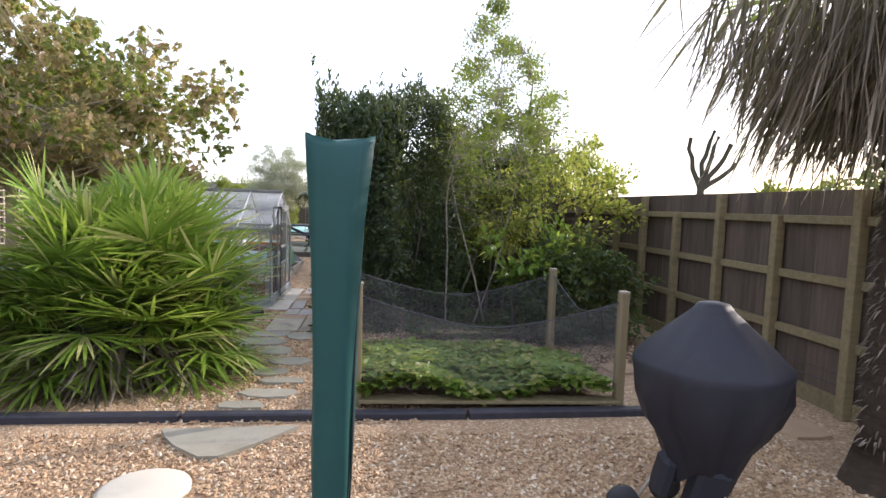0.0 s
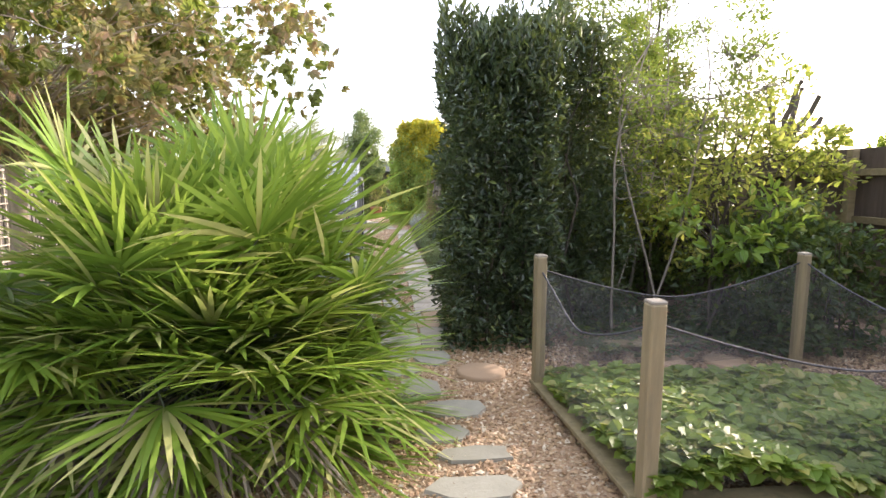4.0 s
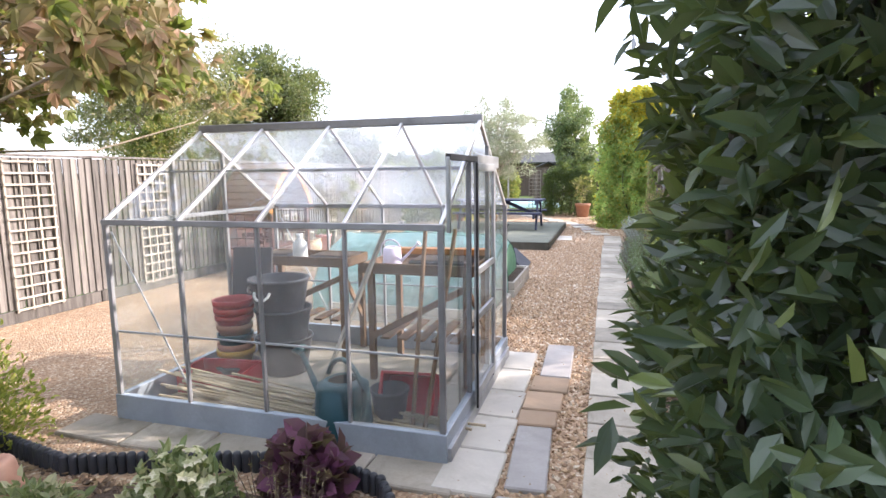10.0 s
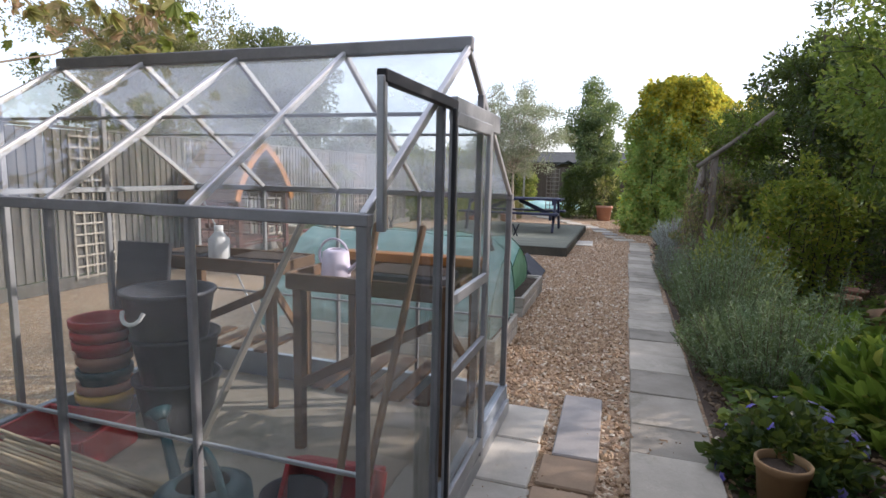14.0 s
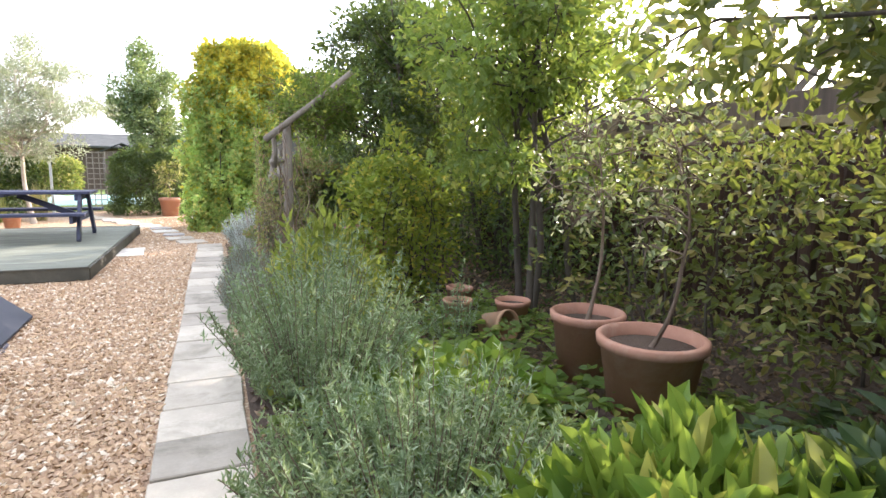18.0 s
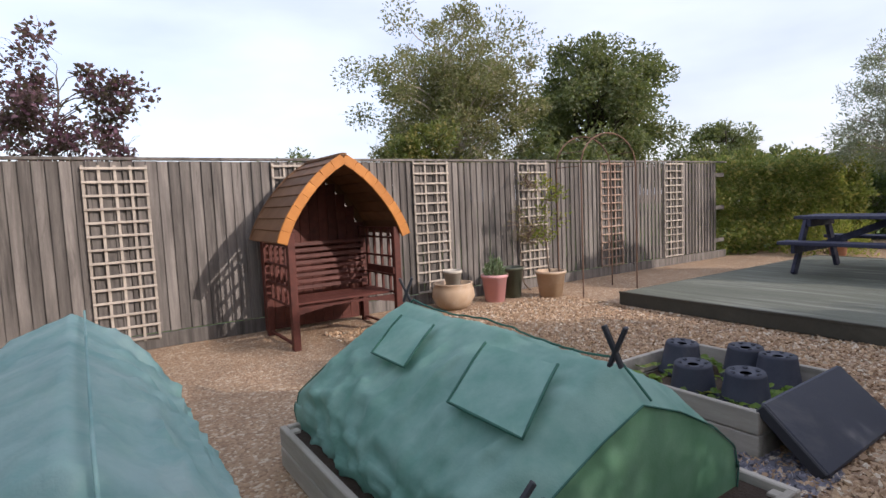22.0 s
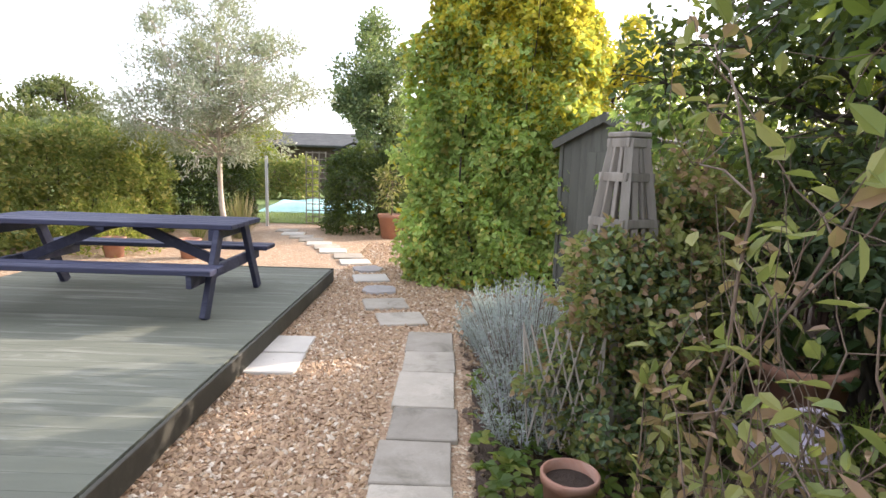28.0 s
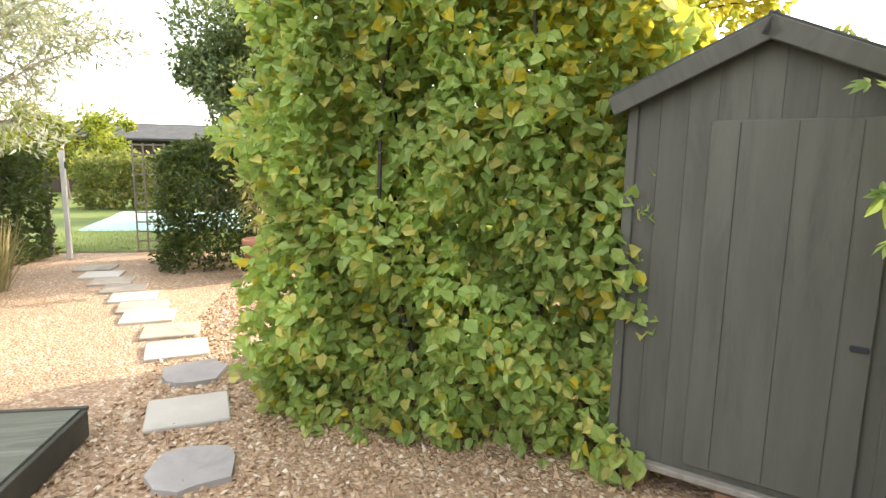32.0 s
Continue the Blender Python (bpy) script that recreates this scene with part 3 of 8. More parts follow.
def turned(name, profile, material, parent, label="", seg=28, m=None):
    v, f = lathe(profile, seg)
    ob = mesh_part(name, v, f, material, parent, label, True)
    if m is not None:
        ob.matrix_basis = m
    return ob


def tube_arrays(pts, radii, seg=6):
    pts, radii = np.asarray(pts, float), np.asarray(radii, float)
    d = np.gradient(pts, axis=0)
    d /= np.linalg.norm(d, axis=1)[:, None] + 1e-9
    up = np.where(np.abs(d[:, 2:3]) > 0.9, np.array([[1.0, 0, 0]]), np.array([[0, 0, 1.0]]))
    s = np.cross(d, up)
    s /= np.linalg.norm(s, axis=1)[:, None] + 1e-9
    u = np.cross(s, d)
    a = np.linspace(0, 2 * math.pi, seg, endpoint=False)
    v = pts[:, None] + radii[:, None, None] * (np.cos(a)[None, :, None] * s[:, None] + np.sin(a)[None, :, None] * u[:, None])
    k = len(pts)
    i, j = np.meshgrid(np.arange(k - 1), np.arange(seg), indexing="ij")
    jn = (j + 1) % seg
    f = np.stack([i * seg + j, i * seg + jn, (i + 1) * seg + jn, (i + 1) * seg + j], -1).reshape(-1, 4)
    return v.reshape(-1, 3), f


def tubes(name, runs, material, parent, label="", seg=6, smooth=True):
    vs, fs, n = [], [], 0
    for pts, radii in runs:
        v, f = tube_arrays(pts, radii, seg)
        vs.append(v)
        fs.append(f + n)
        n += len(v)
    return mesh_part(name, np.concatenate(vs), np.concatenate(fs), material, parent, label, smooth)


def unit(v):
    return v / (np.linalg.norm(v, axis=-1, keepdims=True) + 1e-9)


def leaf_arrays(p, d, n, length, width, fold=0.2, droop=0.1):
    """Folded pointed leaves: base p, direction d, face n."""
    d = unit(d)
    s = unit(np.cross(d, n))
    n = np.cross(s, d)
    length, width = np.broadcast_to(length, len(p))[:, None], np.broadcast_to(width, len(p))[:, None]
    lift = fold * width * n
    tip = p + length * d - droop * length * n
    l1 = p + 0.3 * length * d + 0.5 * width * s + lift
    l2 = p + 0.68 * length * d + 0.4 * width * s + lift - 0.4 * droop * length * n
    r1 = p + 0.3 * length * d - 0.5 * width * s + lift
    r2 = p + 0.68 * length * d - 0.4 * width * s + lift - 0.4 * droop * length * n
    v = np.stack([p, l1, l2, tip, r2, r1], 1).reshape(-1, 3)
    b = np.arange(len(p))[:, None] * 6
    f = np.concatenate([b + np.array([[0, 1, 2, 3]]), b + np.array([[0, 3, 4, 5]])])
    return v, f


def leaves(name, p, material, parent, size, wide=0.45, out=None, spread=0.8, up=0.2, rng=None, label="", flat=0.6, kind="", face=0.5):
    """A mass of single leaves at the points p, turned outward along out."""
    rng = rng or np.random.default_rng(1)
    k = len(p)
    d = rng.normal(size=(k, 3)) * spread
    if out is not None:
        d += unit(out)
    d[:, 2] += up
    nrm = rng.normal(size=(k, 3)) * (1 - flat)
    nrm[:, 2] += flat
    if out is not None:
        nrm += face * unit(out)
    ln = size * rng.uniform(0.65, 1.25, k)
    v, f = leaf_arrays(p, d, nrm, ln, ln * wide)
    ob = mesh_part(name, v, f, material, parent, label)
    if kind:
        ob["kind"] = kind
    return ob


def lumps(rng, center, radii, count, shell=0.55):
    """Middles of the clumps of a crown."""
    u = unit(rng.normal(size=(count, 3)))
    r = rng.uniform(shell, 1.0, count)[:, None]
    return np.array(center) + u * r * np.array(radii)


def clumped(rng, mids, radius, n, centre):
    """Leaf points round the clump middles, with the way outward."""
    which = rng.integers(0, len(mids), n)
    rad = radius * rng.uniform(0.5, 1.3, len(mids))
    off = rng.normal(size=(n, 3))
    off = unit(off) * (rng.uniform(0, 1, n) ** 0.45)[:, None] * rad[which][:, None]
    off[:, 2] *= 0.8
    p = mids[which] + off
    return p, 0.6 * unit(off) + 0.6 * unit(p - np.array(centre))


def limb(rng, a, b, r0, r1, bend=0.15, k=6):
    a, b = np.array(a, float), np.array(b, float)
    t = np.linspace(0, 1, k)[:, None]
    size = np.linalg.norm(b - a)
    pts = a + (b - a) * t + np.sin(t * math.pi) * rng.normal(size=3) * bend * size * 0.5
    pts[:, 2] += (np.sin(t * math.pi) * 0.06 * size)[:, 0]
    pts[1:-1] += rng.normal(size=(k - 2, 3)) * 0.02 * size
    return pts, np.linspace(r0, r1, k)


def palmate(name, p, material, parent, size, rng, label="", face=(-0.35, -0.55, 0.55), lobe=0.34):
    """Lobed leaves: five pointed lobes round the end of each leaf stalk."""
    n = len(p)
    nrm = unit(rng.normal(size=(n, 3)) * 0.5 + np.array(face))
    d = unit(np.cross(nrm, rng.normal(size=(n, 3))) + np.array([0, 0, -0.4]))
    side = np.cross(nrm, d)
    ln = size * rng.uniform(0.7, 1.25, n)
    vs, fs, k = [], [], 0
    for ang, part_ in ((-1.25, 0.62), (-0.62, 0.88), (0.0, 1.0), (0.62, 0.88), (1.25, 0.62)):
        v, f = leaf_arrays(p, d * math.cos(ang) + side * math.sin(ang), nrm, ln * part_, ln * part_ * lobe, 0.12, 0.12)
        vs.append(v)
        fs.append(f + k)
        k += len(v)
    return mesh_part(name, np.concatenate(vs), np.concatenate(fs), material, parent, label)


def tree(name, at, label, category, bark, leaf, centre, radii, count, radius, n, size, wide=0.45, trunk=0.08, fork=0.5, seed=1, group="", second=None, shell=0.5, up=0.1, spread=0.8, stems=1, twigs=1.0, fine=1.0, rise=0.6, lobed=False):
    """Tapered trunk and limbs that reach into clumps of single leaves."""
    rng = np.random.default_rng(seed)
    root = thing(name, pose(*at), label, category, group)
    mids = lumps(rng, centre, radii, count, shell)
    low = centre[2] - radii[2]
    runs = []
    forks = []
    for s in range(stems):
        foot = rng.normal(size=2) * (0.12 if stems < 4 else 0.2) * (stems > 1)
        lean = rng.normal(size=2) * 0.25 * (stems > 1)
        top = np.array([centre[0] * 0.8 + lean[0], centre[1] * 0.8 + lean[1], low + (centre[2] + radii[2] - low) * 0.75])
        pts, rr = limb(rng, (foot[0], foot[1], 0), top, trunk, trunk * 0.25, 0.02 if trunk > 0.1 else 0.05 if trunk > 0.02 else 0.13, 14)
        for _ in range(3):
            pts[1:-1] = (pts[:-2] + pts[1:-1] * 2 + pts[2:]) / 4
        rr[0] *= 1.35
        runs.append((pts, rr))
        forks.append((pts, rr))
    for i, mid in enumerate(mids):
        pts, rr = forks[i % stems]
        want = max(low * fork + 0.15, mid[2] - rise * np.linalg.norm(mid[:2] - np.array(centre[:2])))
        j = int(np.clip(np.searchsorted(pts[:, 2], want), 1, len(pts) - 1))
        runs.append(limb(rng, pts[j], mid, rr[j] * 0.55 * fine, 0.006 * fine, 0.18))
    tubes("trunk", runs, bark, root)
    if twigs:
        small = []
        for i in range(int(count * 3 * twigs)):
            mid = mids[rng.integers(0, count)]
            small.append(limb(rng, mid, mid + unit(rng.normal(size=3) + np.array([0, 0, 0.3])) * radius * rng.uniform(0.6, 1.3), 0.006 * fine, 0.002 * fine, 0.1, 4))
        tubes("twig_mass", small, bark, root, seg=4)["kind"] = "stuff"
    p, out = clumped(rng, mids, radius, n, centre)
    if second:
        pick = rng.uniform(size=n) < second[1](p)
        if lobed:
            palmate("crown", p[~pick], leaf, root, size, rng, "", (0, 0, 0.5), 0.5)
            palmate("crown", p[pick], second[0], root, size, rng, second[2], (0, 0, 0.5), 0.5)
            return root
        leaves("crown", p[~pick], leaf, root, size, wide, out[~pick], spread, up, rng)
        if pick.any():
            leaves("crown", p[pick], second[0], root, size, wide, out[pick], spread, up, rng, second[2])
    else:
        leaves("crown", p, leaf, root, size, wide, out, spread, up, rng)
    return root


def lattice_noise(p, scale, seed=0.0):
    q = p * scale + seed
    return np.sin(q[:, 0] * 1.7 + np.sin(q[:, 1] * 2.3)) * np.sin(q[:, 1] * 1.3 + np.cos(q[:, 2] * 1.9)) + 0.5 * np.sin(q[:, 2] * 3.1 + q[:, 0] * 2.2)


def hedge_points(rng, size, n, depth=0.3, rough=0.08, round_top=0.0):
    """Points in the outer layer of a clipped block with an uneven skin."""
    sx, sy, sz = size
    areas = np.array([sy * sz, sy * sz, sx * sz, sx * sz, sx * sy])
    side = rng.choice(5, n, p=areas / areas.sum())
    u = rng.uniform(-0.5, 0.5, (n, 3)) * np.array(size)
    u[:, 2] += sz / 2
    out = np.zeros((n, 3))
    for k, (ax, sg) in enumerate(((0, -1), (0, 1), (1, -1), (1, 1), (2, 1))):
        sel = side == k
        out[sel, ax] = sg
        u[sel, ax] = sg * size[ax] / 2 if ax < 2 else sz
    skin = rough * lattice_noise(u, 3.0) + 0.4 * rough * lattice_noise(u, 9.0, 4.0)
    inn = depth * rng.uniform(0, 1, n) ** 1.8
    p = u + out * (skin - inn)[:, None]
    if round_top:
        h = np.clip((p[:, 2] - (sz - round_top)) / round_top, 0, 1)
        p[:, :2] *= (1 - 0.35 * h ** 2)[:, None]
    return p, out


def hedge(name, m, size, n, leaf, leaf_size, label, category, wide=0.5, seed=1, depth=0.3, rough=0.08, round_top=0.0, second=None, stems=10, bark=None, up=0.0, spread=0.7, group="", flat=0.6, face=0.5):
    rng = np.random.default_rng(seed)
    root = thing(name, m, label, category, group)
    p, out = hedge_points(rng, size, n, depth, rough, round_top)
    fill = rng.uniform(-0.42, 0.42, (n // 5, 3)) * np.array(size)
    fill[:, 2] += size[2] / 2
    p, out = np.concatenate([p, fill]), np.concatenate([out, rng.normal(size=fill.shape)])
    p[:, 2] = np.maximum(p[:, 2], 0.02)
    if second:
        pick = rng.uniform(size=len(p)) < second[1](p)
        leaves("foliage", p[~pick], leaf, root, leaf_size, wide, out[~pick], spread, up, rng, flat=flat, face=face)
        leaves("foliage", p[pick], second[0], root, leaf_size, wide, out[pick], spread, up, rng, second[2], flat=flat, face=face)
    else:
        leaves("foliage", p, leaf, root, leaf_size, wide, out, spread, up, rng, flat=flat, face=face)
    runs = []
    for i in range(stems):
        a = rng.uniform(-0.35, 0.35, 2) * np.array(size[:2])
        b = a + rng.normal(size=2) * 0.15
        runs.append(limb(rng, (*a, 0), (*b, size[2] * rng.uniform(0.7, 0.95)), min(0.02, 0.008 * size[2]), 0.004, 0.1))
    tubes("stem_mass", runs, bark or M_DARKBARK, root, seg=5)["kind"] = "stuff"
    return root


def mound(name, at, radii, n, leaf, leaf_size, label, category, wide=0.5, seed=1, up=0.5, spread=0.6, stems=14, group="", extra=None, squash=0.5):
    """A low rounded plant: leaves over a dome, on stems from one foot."""
    rng = np.random.default_rng(seed)
    root = thing(name, pose(*at), label, category, group)
    u = unit(rng.normal(size=(n, 3)))
    u[:, 2] = np.abs(u[:, 2])
    lump = 1 + 0.16 * lattice_noise(u * 2.2, 2.0, seed)
    p = u * (lump * rng.uniform(0.25, 1, n) ** squash)[:, None] * np.array(radii)
    p[:, 2] = np.maximum(p[:, 2], 0.01)
    leaves("foliage", p, leaf, root, leaf_size, wide, u, spread, up, rng)
    runs = [limb(rng, (0.03 * rng.normal(), 0.03 * rng.normal(), 0), u[i] * 0.85 * np.array(radii), 0.006, 0.002, 0.1, 5) for i in range(stems)]
    tubes("stem_mass", runs, M_TWIG, root, seg=4)["kind"] = "stuff"
    if extra:
        mat, count, sz, title = extra
        q = u[:count] * np.array(radii) * 1.05
        q[:, 2] += 0.03
        am = np.linspace(0, 2 * math.pi, 5, endpoint=False)
        pd = np.stack([np.cos(am), np.sin(am), np.full(5, 0.25)], 1)
        fv, ff = leaf_arrays(np.zeros((5, 3)), pd, np.tile([0.0, 0, 1], (5, 1)), sz * 0.6, sz * 0.5)
        fm = np_mesh("flower", fv, ff)
        fm.materials.append(mat)
        for w in range(count):
            fl = new("flower", fm)
            fl.parent = root
            fl.matrix_basis = Matrix.Translation(q[w]) @ Vector(u[w]).to_track_quat("Z", "Y").to_matrix().to_4x4()
    return root


def strips(p, d, length, width, k=5, sag=0.5, rng=None, face=None):
    """Long blades that leave p along d and bow under their weight."""
    n = len(p)
    d = unit(d)
    length, width = np.broadcast_to(length, n), np.broadcast_to(width, n)
    sag = np.broadcast_to(sag, n)
    t = np.linspace(0, 1, k)
    c = p[:, None] + d[:, None] * (t[None, :] * length[:, None])[:, :, None]
    c[:, :, 2] -= (t ** 2)[None] * (sag * length)[:, None]
    s = np.cross(d, np.array([0, 0, 1.0])) + 1e-4
    if face is not None:
        s = face
    s = unit(s)
    w = (np.sin(np.clip(t * 0.93 + 0.12, 0, 1) * math.pi) ** 0.6)[None, :] * width[:, None] * 0.5
    w[:, -1] = 0.0008
    lft, rgt = c + s[:, None] * w[:, :, None], c - s[:, None] * w[:, :, None]
    v = np.stack([lft, rgt], 2).reshape(-1, 3)
    b = (np.arange(n) * 2 * k)[:, None, None]
    i = np.arange(k - 1)[None, :, None] * 2
    f = (b + i + np.array([0, 1, 3, 2])[None, None]).reshape(-1, 4)
    return v, f


def tuft(name, at, n, length, width, leaf, label, category, sag=0.55, lean=0.7, seed=1, foot=0.08, group="", k=5):
    rng = np.random.default_rng(seed)
    root = thing(name, pose(*at), label, category, group)
    a = rng.uniform(0, 2 * math.pi, n)
    tilt = rng.uniform(0.1, 1, n) * lean
    d = np.stack([np.cos(a) * tilt, np.sin(a) * tilt, np.ones(n)], 1)
    p = np.stack([np.cos(a), np.sin(a), np.zeros(n)], 1) * foot * rng.uniform(0, 1, n)[:, None]
    v, f = strips(p, d, length * rng.uniform(0.55, 1.1, n), width * rng.uniform(0.7, 1.2, n), k, sag * tilt / lean, rng)
    mesh_part("blade_mass", v, f, leaf, root)["kind"] = "stuff"
    return root


def spiky(name, at, radii, n, leaf, label, category, needle=0.03, height=0.6, seed=1, lean=0.5, per=46, group="", tips=None):
    """Upright stems set with needles, as on rosemary and lavender."""
    rng = np.random.default_rng(seed)
    root = thing(name, pose(*at), label, category, group)
    a = rng.uniform(0, 2 * math.pi, n)
    r = np.sqrt(rng.uniform(0, 1, n))
    foot = np.stack([np.cos(a) * r * radii[0] * 0.75, np.sin(a) * r * radii[1] * 0.75, np.zeros(n)], 1)
    d = np.stack([np.cos(a) * r * lean + rng.normal(size=n) * 0.13, np.sin(a) * r * lean + rng.normal(size=n) * 0.13, np.ones(n)], 1)
    h = height * (1.05 - 0.45 * r ** 2) * rng.uniform(0.65, 1.15, n)
    d = unit(d)
    stm = tubes("stem_mass", [([foot[i], foot[i] + d[i] * h[i] * 0.5, foot[i] + d[i] * h[i]], [0.004, 0.003, 0.0015]) for i in range(0, n, 2)], M_TWIG, root, seg=3)
    stm["kind"] = "stuff"
    t = rng.uniform(0.08, 1, (n, per))
    p = (foot[:, None] + d[:, None] * (t * h[:, None])[:, :, None]).reshape(-1, 3)
    o = rng.normal(size=(n * per, 3))
    o[:, 2] += 1.1
    ln = needle * rng.uniform(0.6, 1.3, n * per)
    v, f = leaf_arrays(p, o, rng.normal(size=(n * per, 3)), ln, ln * 0.2)
    mesh_part("needle_mass", v, f, leaf, root)["kind"] = "stuff"
    if tips is not None:
        q = foot + d * h[:, None]
        leaves("flowers", np.repeat(q, 5, 0) + rng.normal(size=(n * 5, 3)) * 0.012, tips, root, 0.018, 0.7, None, 1, 0.5, rng)
    return root


# ---- setting ----
def sheet(name, x0, x1, y0, y1, z, material, label, category, n=1, wave=0.0):
    xs, ys = np.linspace(x0, x1, n + 1), np.linspace(y0, y1, n + 1)
    g = np.array([(x, y, z) for y in ys for x in xs])
    if wave:
        g[:, 2] += wave * lattice_noise(g, 1.3)
    f = [(j * (n + 1) + i, j * (n + 1) + i + 1, (j + 1) * (n + 1) + i + 1, (j + 1) * (n + 1) + i) for j in range(n) for i in range(n)]
    ob = mesh_part(name, g, f, material)
    return tagged(ob, label, category, kind="structure")


sheet("ground", -400, 400, -400, 400, 0.0, M_GRAVEL, "golden brown gravel covering the garden floor", "ground")
sheet("lawn", -30, 30, 27.3, 70, 0.012, M_GRASS, "short green lawn beyond the garden gate", "lawn")
sheet("neighbour_ground", -80, -4.5, -40, 70, 0.008, M_GRASS, "grass of the neighbouring plots behind the fence", "lawn")
sheet("neighbour_ground", 8.6, 80, -40, 70, 0.008, M_GRASS, "grass of the neighbouring plots behind the fence", "lawn")


def bed_sheet(name, outline, z, material, label):
    bm = bmesh.new()
    vs = [bm.verts.new((x, y, z)) for x, y in outline]
    bm.faces.new(vs)
    return tagged(part(name, bm, material, None), label, "flower bed", kind="structure")


bed_sheet("border_soil", [(2.52, 7.1), (7.3, 7.1), (7.3, 20.9), (5.8, 20.75), (5.05, 19.6), (4.9, 18.7), (3.7, 18.0), (2.62, 17.9), (2.52, 14.0)], 0.01, M_SOIL, "dark bare soil of the planted border")
# Leaf-strewn soil, whose dark colour also stands in for deep shadow.
bed_sheet("shed_side_soil", [(4.0, 18.0), (6.9, 18.0), (6.9, 20.4), (5.3, 20.4), (4.5, 19.3), (4.15, 18.8)], 0.014, M_SOIL, "dark leaf-strewn soil beside the shed, also painting the deep shadow there")
bed_sheet("island_soil", [(-3.2, 4.3), (-0.8, 4.15), (0.9, 4.9), (1.15, 5.7), (0.95, 6.25), (0.1, 6.3), (-0.9, 5.95), (-2.4, 6.5), (-3.3, 5.9)], 0.012, M_SOIL, "dark soil of the island bed under a tree")


def pebbles(name, rng, n, area, size, material, label, z=0.0):
    """Loose flattened stones, each an island of its own."""
    x0, x1, y0, y1 = area
    c = np.stack([rng.uniform(x0, x1, n), rng.uniform(y0, y1, n), np.full(n, z)], 1)
    s = size * rng.uniform(0.5, 1.4, n)
    base = np.array([[1, 0, 0], [0, 1, 0], [-1, 0, 0], [0, -1, 0], [0, 0, 1], [0, 0, -1]], float)
    v = base[None] * (1 + 0.3 * rng.normal(size=(n, 6, 1)))
    v[:, :, 2] *= 0.5
    v[:, :, 1] *= 0.7
    a, b = rng.uniform(0, 6.28, n), rng.normal(size=n) * 0.5
    ca, sa, cb, sb = np.cos(a), np.sin(a), np.cos(b), np.sin(b)
    x, y, zz = v[..., 0], v[..., 1], v[..., 2]
    x, zz = x * cb[:, None] + zz * sb[:, None], -x * sb[:, None] + zz * cb[:, None]
    x, y = x * ca[:, None] - y * sa[:, None], x * sa[:, None] + y * ca[:, None]
    v = np.stack([x, y, zz], -1) * s[:, None, None] + c[:, None]
    v[..., 2] += (0.25 * s)[:, None]
    f = np.array([[0, 1, 4], [1, 2, 4], [2, 3, 4], [3, 0, 4], [1, 0, 5], [2, 1, 5], [3, 2, 5], [0, 3, 5]])
    f = (np.arange(n)[:, None, None] * 6 + f[None]).reshape(-1, 3)
    ob = mesh_part(name, v.reshape(-1, 3), f, material)
    return tagged(ob, label, "gravel", kind="stuff")


prng = np.random.default_rng(7)
pebbles("loose_gravel", prng, 26000, (0.95, 2.05, 8.9, 19.0), 0.02, M_PEBBLE, "loose golden brown gravel stones beside the path")
pebbles("loose_gravel", prng, 30000, (-3.6, 1.0, 12.4, 15.8), 0.02, M_PEBBLE, "loose golden brown gravel stones before the deck")
pebbles("loose_gravel", prng, 22000, (0.6, 6.6, -0.6, 1.5), 0.02, M_PEBBLE, "loose pale gravel stones before the black sleeper edging")
pebbles("loose_gravel", prng, 16000, (1.3, 3.6, 1.7, 8.9), 0.02, M_PEBBLE, "loose brown gravel stones round the stepping stones")
pebbles("loose_gravel", prng, 14000, (0.95, 3.8, 18.6, 24.5), 0.02, M_PEBBLE, "loose golden gravel stones round the stepping slabs")
pebbles("slate_gravel", prng, 9000, (-0.9, 0.9, 12.35, 13.2), 0.02, M_SLATE, "loose grey slate chips round the raised bed")

FENCE_X = -4.27
fence = thing("garden_fence", pose(FENCE_X, 0, 0), "tall weathered grey close-board fence with capping rail", "fence", kind="structure")
frng = random.Random(3)
y = -7.6
k = 0
while y < 20.95:
    h = 1.72 + frng.uniform(-0.006, 0.006)
    plank("fence_board", (0.018, 0.11, 1.72), pose(0.0, y, 0.16 + h / 2, 0, frng.uniform(-0.3, 0.3), 13 + frng.uniform(-2, 2)), M_FENCE, fence, 0.003)
    y += 0.102
    k += 1
for i in range(10):
    plank("cap_rail", (0.06, 2.9, 0.03), pose(0, -6.3 + i * 2.9, 1.905, frng.uniform(-0.15, 0.15), 0, 0), M_FENCE, fence, 0.004, "pale grey capping rail")
    plank("gravel_board", (0.035, 2.88, 0.15), pose(0, -6.3 + i * 2.9, 0.075), M_FENCE, fence, 0.004)
    plank("fence_post", (0.09, 0.09, 1.9), pose(-0.075, -7.7 + i * 2.9, 0.95), M_FENCE, fence, 0.006)
    for z in (0.35, 1.0, 1.65):
        plank("back_rail", (0.06, 2.88, 0.08), pose(-0.05, -6.3 + i * 2.9, z), M_FENCE, fence, 0.004)

